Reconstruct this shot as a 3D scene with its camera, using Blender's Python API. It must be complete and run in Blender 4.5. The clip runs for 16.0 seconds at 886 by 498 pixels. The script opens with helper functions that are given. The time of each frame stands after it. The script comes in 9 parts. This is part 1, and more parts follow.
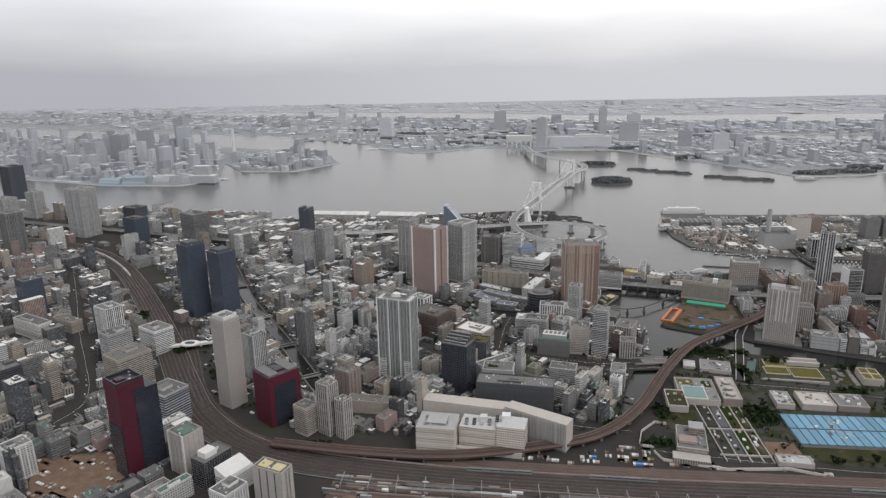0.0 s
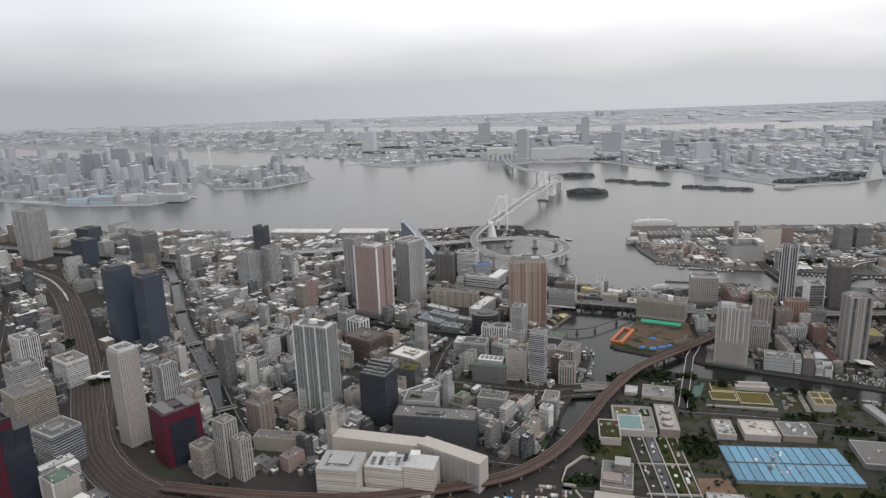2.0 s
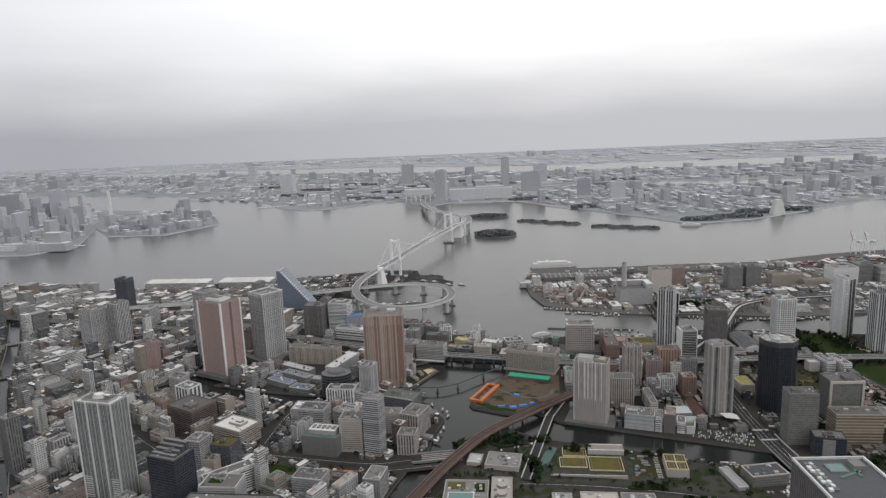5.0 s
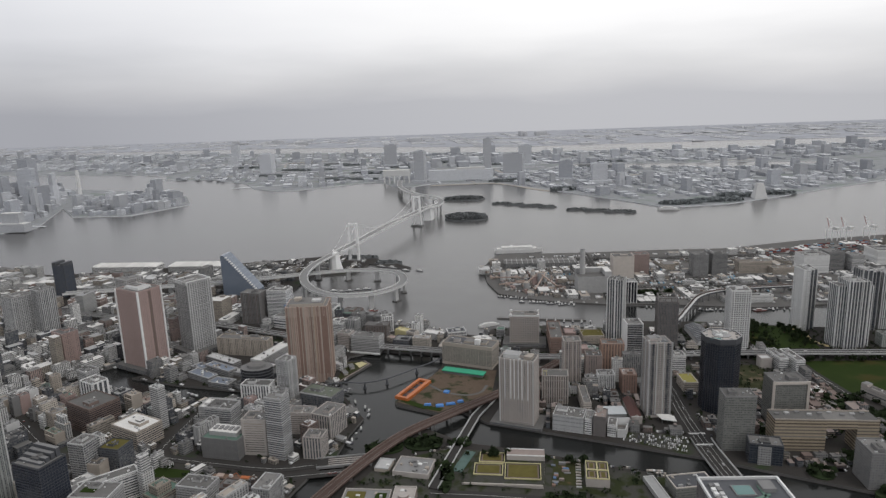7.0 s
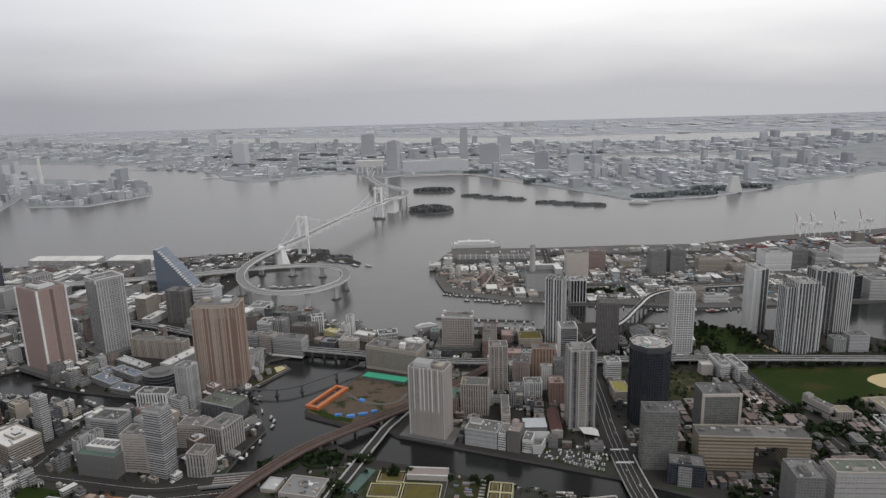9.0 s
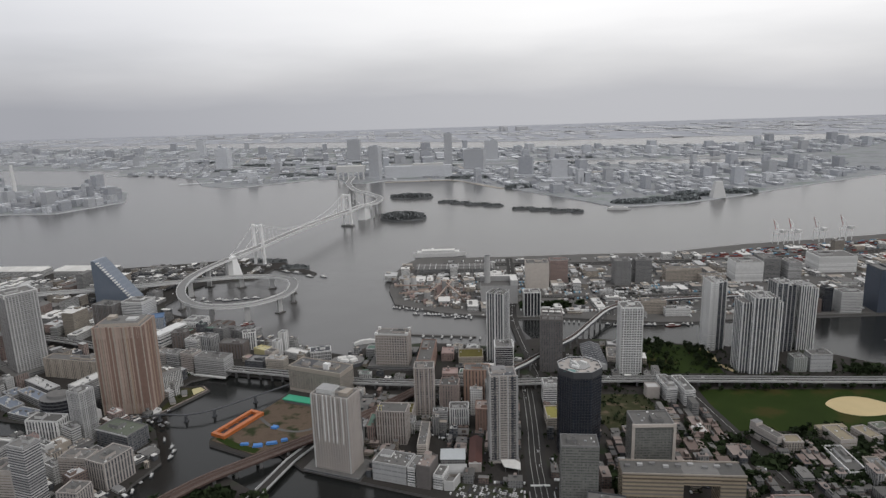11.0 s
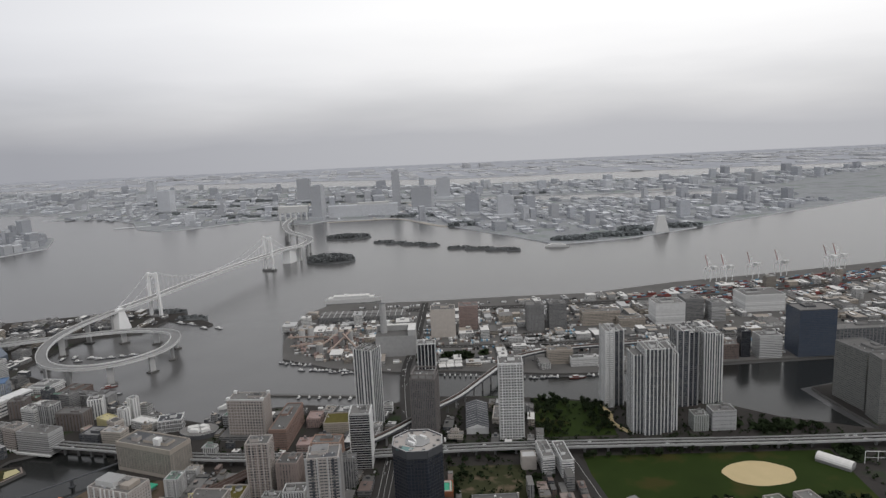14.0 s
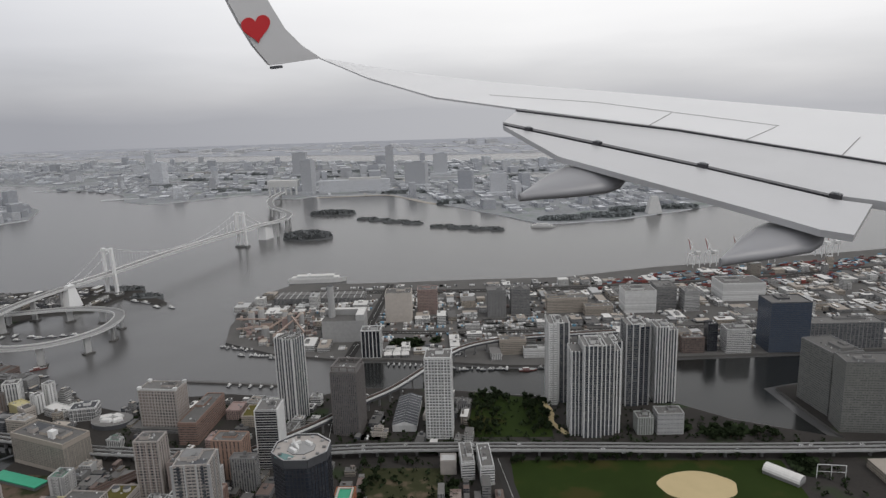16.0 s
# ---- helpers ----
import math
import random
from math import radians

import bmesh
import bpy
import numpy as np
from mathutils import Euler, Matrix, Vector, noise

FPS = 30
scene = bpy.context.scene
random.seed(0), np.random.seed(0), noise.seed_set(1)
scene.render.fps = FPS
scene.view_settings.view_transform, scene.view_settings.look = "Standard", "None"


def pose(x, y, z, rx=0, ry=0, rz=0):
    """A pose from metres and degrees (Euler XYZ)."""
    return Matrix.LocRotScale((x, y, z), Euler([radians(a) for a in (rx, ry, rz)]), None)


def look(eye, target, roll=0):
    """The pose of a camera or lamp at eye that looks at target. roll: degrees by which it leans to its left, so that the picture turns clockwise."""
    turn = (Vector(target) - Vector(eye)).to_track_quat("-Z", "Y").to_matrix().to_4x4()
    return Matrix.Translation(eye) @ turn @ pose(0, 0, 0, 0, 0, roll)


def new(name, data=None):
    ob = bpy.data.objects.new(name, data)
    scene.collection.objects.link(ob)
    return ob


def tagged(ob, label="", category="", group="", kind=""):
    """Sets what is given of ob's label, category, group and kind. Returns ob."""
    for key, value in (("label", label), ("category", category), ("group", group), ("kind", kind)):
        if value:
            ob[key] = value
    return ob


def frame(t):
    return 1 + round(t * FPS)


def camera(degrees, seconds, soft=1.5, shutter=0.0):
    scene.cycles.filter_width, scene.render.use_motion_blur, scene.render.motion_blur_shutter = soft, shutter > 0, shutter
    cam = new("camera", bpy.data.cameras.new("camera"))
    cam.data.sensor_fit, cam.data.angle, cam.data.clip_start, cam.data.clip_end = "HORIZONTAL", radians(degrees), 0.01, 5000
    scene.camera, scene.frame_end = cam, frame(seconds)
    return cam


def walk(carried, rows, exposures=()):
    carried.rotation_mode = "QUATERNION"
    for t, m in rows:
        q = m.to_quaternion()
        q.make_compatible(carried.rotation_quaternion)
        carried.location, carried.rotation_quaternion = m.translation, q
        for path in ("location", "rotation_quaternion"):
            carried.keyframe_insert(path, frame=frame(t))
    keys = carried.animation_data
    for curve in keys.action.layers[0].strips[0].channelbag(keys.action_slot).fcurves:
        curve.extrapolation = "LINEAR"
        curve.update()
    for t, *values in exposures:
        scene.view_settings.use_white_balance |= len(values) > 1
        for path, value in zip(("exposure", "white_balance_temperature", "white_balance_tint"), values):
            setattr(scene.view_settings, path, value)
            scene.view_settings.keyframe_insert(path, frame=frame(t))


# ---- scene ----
cam = camera(67.60, 16.0, soft=1.4)
# t, x, y, z, yaw, pitch, roll
PATH = [
    (0.0, 0.00, 0.00, 260.00, 6.351, -15.370, 1.010),
    (0.5, 15.25, 10.68, 259.00, 6.210, -14.999, 1.200),
    (1.0, 30.51, 21.37, 257.99, 6.232, -14.762, 1.294),
    (1.5, 45.76, 32.07, 256.95, 6.409, -14.801, 1.585),
    (2.0, 61.02, 42.76, 255.89, 6.271, -14.258, 1.914),
    (2.5, 76.28, 53.47, 254.81, 5.913, -14.002, 1.855),
    (3.0, 91.54, 64.17, 253.72, 5.750, -13.769, 1.858),
    (3.5, 106.79, 74.88, 252.62, 6.379, -14.636, 1.792),
    (4.0, 122.06, 85.59, 251.50, 4.334, -12.686, 2.538),
    (4.5, 137.32, 96.30, 250.36, 1.889, -10.780, 2.404),
    (7.0, 213.68, 149.84, 244.55, 1.725, -12.625, 1.852),
    (7.5, 228.96, 160.54, 243.37, 1.343, -12.659, 2.066),
    (8.0, 244.25, 171.23, 242.18, 1.528, -13.605, 1.650),
    (8.5, 259.54, 181.93, 240.99, 1.289, -13.495, 1.393),
    (9.0, 274.83, 192.61, 239.80, 1.308, -13.461, 1.471),
    (11.5, 351.39, 245.95, 233.88, 1.701, -12.638, 1.778),
    (12.0, 366.72, 256.59, 232.71, 1.201, -11.605, 2.365),
    (12.5, 382.06, 267.22, 231.55, 1.532, -12.039, 2.008),
    (13.0, 397.40, 277.84, 230.39, 1.714, -12.473, 1.989),
    (13.5, 412.75, 288.45, 229.25, 1.086, -10.905, 1.403),
    (14.0, 428.11, 299.05, 228.11, -0.398, -9.935, 2.502),
    (14.5, 443.47, 309.63, 226.99, 0.349, -11.455, 2.153),
    (15.0, 458.85, 320.20, 225.89, 1.246, -12.305, 1.488),
    (15.5, 474.23, 330.76, 224.79, 1.202, -12.388, 1.758),
    (16.0, 489.62, 341.30, 223.72, 0.948, -11.972, 1.776),
]
walk(cam, [(t, pose(x, y, z, 90 + pitch, roll, yaw)) for t, x, y, z, yaw, pitch, roll in PATH], exposures=[(0.0, 0.42), (3.5, 0.34), (7.0, 0.17), (12.5, 0.13), (16.0, 0.05)])

# ---- sky and light ----
world = bpy.data.worlds.new("overcast_sky")
scene.world = world
world.use_nodes = True
wn, wl = world.node_tree.nodes, world.node_tree.links
wn.clear()


def wnode(kind, **kw):
    n = wn.new(kind)
    for k, v in kw.items():
        n.inputs[k].default_value = v
    return n


sky = wn.new("ShaderNodeTexSky")
sky.sky_type, sky.sun_disc = "NISHITA", False
sky.sun_elevation, sky.sun_rotation = radians(52), radians(128)
sky_bg = wnode("ShaderNodeBackground", Strength=0.06)
wl.new(sky.outputs[0], sky_bg.inputs[0])
way = wn.new("ShaderNodeTexCoord")
sep = wn.new("ShaderNodeSeparateXYZ")
wl.new(way.outputs["Generated"], sep.inputs[0])
stretch = wn.new("ShaderNodeMapping")
stretch.inputs["Scale"].default_value = (1.6, 1.6, 9.0)
wl.new(way.outputs["Generated"], stretch.inputs[0])
billow = wnode("ShaderNodeTexNoise", Scale=1.7, Detail=5.0, Roughness=0.5)
wl.new(stretch.outputs[0], billow.inputs["Vector"])
lift = wn.new("ShaderNodeMath")
lift.operation = "MULTIPLY_ADD"
lift.inputs[1].default_value = 0.075
wl.new(billow.outputs[0], lift.inputs[0])
wl.new(sep.outputs[2], lift.inputs[2])
ramp = wn.new("ShaderNodeValToRGB")
ramp.color_ramp.elements[0].position, ramp.color_ramp.elements[0].color = 0.0, (0.40, 0.405, 0.43, 1)
ramp.color_ramp.elements[1].position, ramp.color_ramp.elements[1].color = 1.0, (0.66, 0.66, 0.66, 1)
for at, c in ((0.035, (0.40, 0.405, 0.43, 1)), (0.075, (0.53, 0.53, 0.545, 1)), (0.13, (0.74, 0.735, 0.74, 1)), (0.20, (0.86, 0.855, 0.85, 1)), (0.4, (0.80, 0.80, 0.80, 1))):
    ramp.color_ramp.elements.new(at).color = c
wl.new(lift.outputs[0], ramp.inputs[0])
toward = wn.new("ShaderNodeVectorMath")
toward.operation = "DOT_PRODUCT"
toward.inputs[1].default_value = (0.34, 0.92, 0.20)
wl.new(way.outputs["Generated"], toward.inputs[0])
glow = wnode("ShaderNodeMapRange", **{"From Min": 0.6, "From Max": 0.98, "To Min": 0.9, "To Max": 1.26})
wl.new(toward.outputs["Value"], glow.inputs[0])
east = wnode("ShaderNodeMapRange", **{"From Min": 0.6, "From Max": 0.95})
wl.new(toward.outputs["Value"], east.inputs[0])
tone = wn.new("ShaderNodeMix")
tone.data_type = "RGBA"
tone.inputs[6].default_value, tone.inputs[7].default_value = (0.985, 0.99, 1.03, 1), (1.0, 0.995, 0.995, 1)
wl.new(east.outputs[0], tone.inputs[0])
toned = wn.new("ShaderNodeMix")
toned.data_type, toned.blend_type = "RGBA", "MULTIPLY"
toned.inputs[0].default_value = 1.0
wl.new(ramp.outputs[0], toned.inputs[6])
wl.new(tone.outputs[2], toned.inputs[7])
cloud_bg = wn.new("ShaderNodeBackground")
wl.new(glow.outputs[0], cloud_bg.inputs["Strength"])
wl.new(toned.outputs[2], cloud_bg.inputs[0])
both = wnode("ShaderNodeMixShader", Fac=0.9)
wl.new(sky_bg.outputs[0], both.inputs[1])
wl.new(cloud_bg.outputs[0], both.inputs[2])
wl.new(both.outputs[0], wn.new("ShaderNodeOutputWorld").inputs[0])

sun = new("sun", bpy.data.lights.new("sun", "SUN"))
sun.data.energy, sun.data.angle, sun.data.color = 0.85, radians(30), (1.0, 0.965, 0.92)
sun.matrix_world = look((500, -390, 820), (0, 0, 0))

# ---- materials ----


def material(name):
    m = bpy.data.materials.new(name)
    m.use_nodes = True
    t = m.node_tree
    t.nodes.clear()
    out, bsdf = t.nodes.new("ShaderNodeOutputMaterial"), t.nodes.new("ShaderNodeBsdfPrincipled")
    t.links.new(bsdf.outputs[0], out.inputs[0])
    return m, t, bsdf


def add(t, kind, op=None, **kw):
    n = t.nodes.new(kind)
    if op:
        n.operation = op
    for k, v in kw.items():
        n.inputs[k].default_value = v
    return n


def math2(t, op, a, b=None, c=None):
    n = t.nodes.new("ShaderNodeMath")
    n.operation = op
    for i, v in enumerate((a, b, c)):
        if v is None:
            continue
        if isinstance(v, (int, float)):
            n.inputs[i].default_value = v
        else:
            t.links.new(v, n.inputs[i])
    return n.outputs[0]


def mixed(t, fac, a, b, mode="MIX"):
    n = t.nodes.new("ShaderNodeMix")
    n.data_type, n.blend_type = "RGBA", mode
    for i, v in ((0, fac), (6, a), (7, b)):
        if isinstance(v, (int, float)):
            n.inputs[i].default_value = v
        elif isinstance(v, tuple):
            n.inputs[i].default_value = (*v, 1)
        else:
            t.links.new(v, n.inputs[i])
    return n.outputs[2]


def surface(name, rgb, rough=0.8, vary=0.25, scale=0.35, fine=2.5, metal=0.0, spread=0.0, bump=0.0, tint=None, tint_at=0.55):
    """A weathered surface: blotches, fine grain, and a shade of its own for each object and island."""
    m, t, b = material(name)
    co = add(t, "ShaderNodeTexCoord")
    big = add(t, "ShaderNodeTexNoise", Scale=scale, Detail=4.0)
    small = add(t, "ShaderNodeTexNoise", Scale=fine, Detail=3.0)
    for n in (big, small):
        t.links.new(co.outputs["Object"], n.inputs["Vector"])
    shade = math2(t, "ADD", math2(t, "MULTIPLY", big.outputs[0], vary * 1.3), math2(t, "MULTIPLY", small.outputs[0], vary * 0.7))
    shade = math2(t, "ADD", shade, 1.0 - vary)
    if spread:
        ob, isl = add(t, "ShaderNodeObjectInfo"), add(t, "ShaderNodeNewGeometry")
        r = math2(t, "FRACT", math2(t, "ADD", ob.outputs["Random"], isl.outputs["Random Per Island"]))
        shade = math2(t, "MULTIPLY", shade, math2(t, "MULTIPLY_ADD", r, spread * 2, 1.0 - spread))
    base = mixed(t, 1.0, rgb, shade, "MULTIPLY")
    if tint:
        k = add(t, "ShaderNodeMapRange", **{"From Min": tint_at, "From Max": tint_at + 0.12})
        t.links.new(big.outputs[0], k.inputs[0])
        base = mixed(t, k.outputs[0], base, tint)
    t.links.new(base, b.inputs["Base Color"])
    b.inputs["Roughness"].default_value, b.inputs["Metallic"].default_value = rough, metal
    if rough >= 0.9:
        b.inputs["Specular IOR Level"].default_value = 0.12
    if bump:
        bp = add(t, "ShaderNodeBump", Strength=bump, Distance=0.2)
        t.links.new(small.outputs[0], bp.inputs["Height"])
        t.links.new(bp.outputs[0], b.inputs["Normal"])
    return m


def facade(name, wall, glass=(0.045, 0.05, 0.06), bay=1.6, storey=1.75, wide=0.6, high=0.5, spread=0.25, rough=0.75, blinds=0.55, kinds=False):
    """Walls with rows of windows on a grid in metres along the wall and up it; kinds: houses differ in single windows, ribbons and tall strips."""
    m, t, b = material(name)
    uv = add(t, "ShaderNodeUVMap")
    uv.uv_map = "walls"
    s = add(t, "ShaderNodeSeparateXYZ")
    t.links.new(uv.outputs[0], s.inputs[0])
    u, v = math2(t, "DIVIDE", s.outputs[0], bay), math2(t, "DIVIDE", s.outputs[1], storey)
    ob, isl = add(t, "ShaderNodeObjectInfo"), add(t, "ShaderNodeNewGeometry")
    r = math2(t, "FRACT", math2(t, "ADD", ob.outputs["Random"], isl.outputs["Random Per Island"]))
    across, up = wide, high / 2
    if kinds:
        kind = math2(t, "FRACT", math2(t, "MULTIPLY", r, 7.31))
        across = math2(t, "MULTIPLY_ADD", math2(t, "LESS_THAN", kind, 0.36), 1.0 - wide, wide)
        up = math2(t, "MULTIPLY_ADD", math2(t, "GREATER_THAN", kind, 0.72), 0.46 - high / 2, high / 2)
    win = math2(t, "MULTIPLY", math2(t, "LESS_THAN", math2(t, "FRACT", u), across), math2(t, "LESS_THAN", math2(t, "ABSOLUTE", math2(t, "SUBTRACT", math2(t, "FRACT", v), 0.5)), up))
    cell = add(t, "ShaderNodeCombineXYZ")
    t.links.new(math2(t, "FLOOR", u), cell.inputs[0])
    t.links.new(math2(t, "FLOOR", v), cell.inputs[1])
    dots = add(t, "ShaderNodeTexWhiteNoise")
    t.links.new(cell.outputs[0], dots.inputs[0])
    co = add(t, "ShaderNodeTexCoord")
    stain = add(t, "ShaderNodeTexNoise", Scale=0.25, Detail=5.0)
    t.links.new(co.outputs["Object"], stain.inputs["Vector"])
    shade = math2(t, "MULTIPLY", math2(t, "MULTIPLY_ADD", r, spread * 2, 1.0 - spread), math2(t, "MULTIPLY_ADD", stain.outputs[0], 0.5, 0.75))
    paint = mixed(t, 1.0, wall, shade, "MULTIPLY")
    pane = mixed(t, math2(t, "MULTIPLY", math2(t, "POWER", dots.outputs[0], 3.0), blinds), glass, (0.35, 0.34, 0.31))
    t.links.new(mixed(t, win, paint, pane), b.inputs["Base Color"])
    t.links.new(math2(t, "MULTIPLY_ADD", win, 0.15 - rough, rough), b.inputs["Roughness"])
    return m


def glazing(name, rgb, storey=1.75, blinds=0.55):
    """Dark curtain glass, each pane a little different, some with blinds."""
    return facade(name, rgb, rgb, bay=1.1, storey=storey, wide=0.9, high=0.86, spread=0.1, rough=0.35, blinds=blinds)


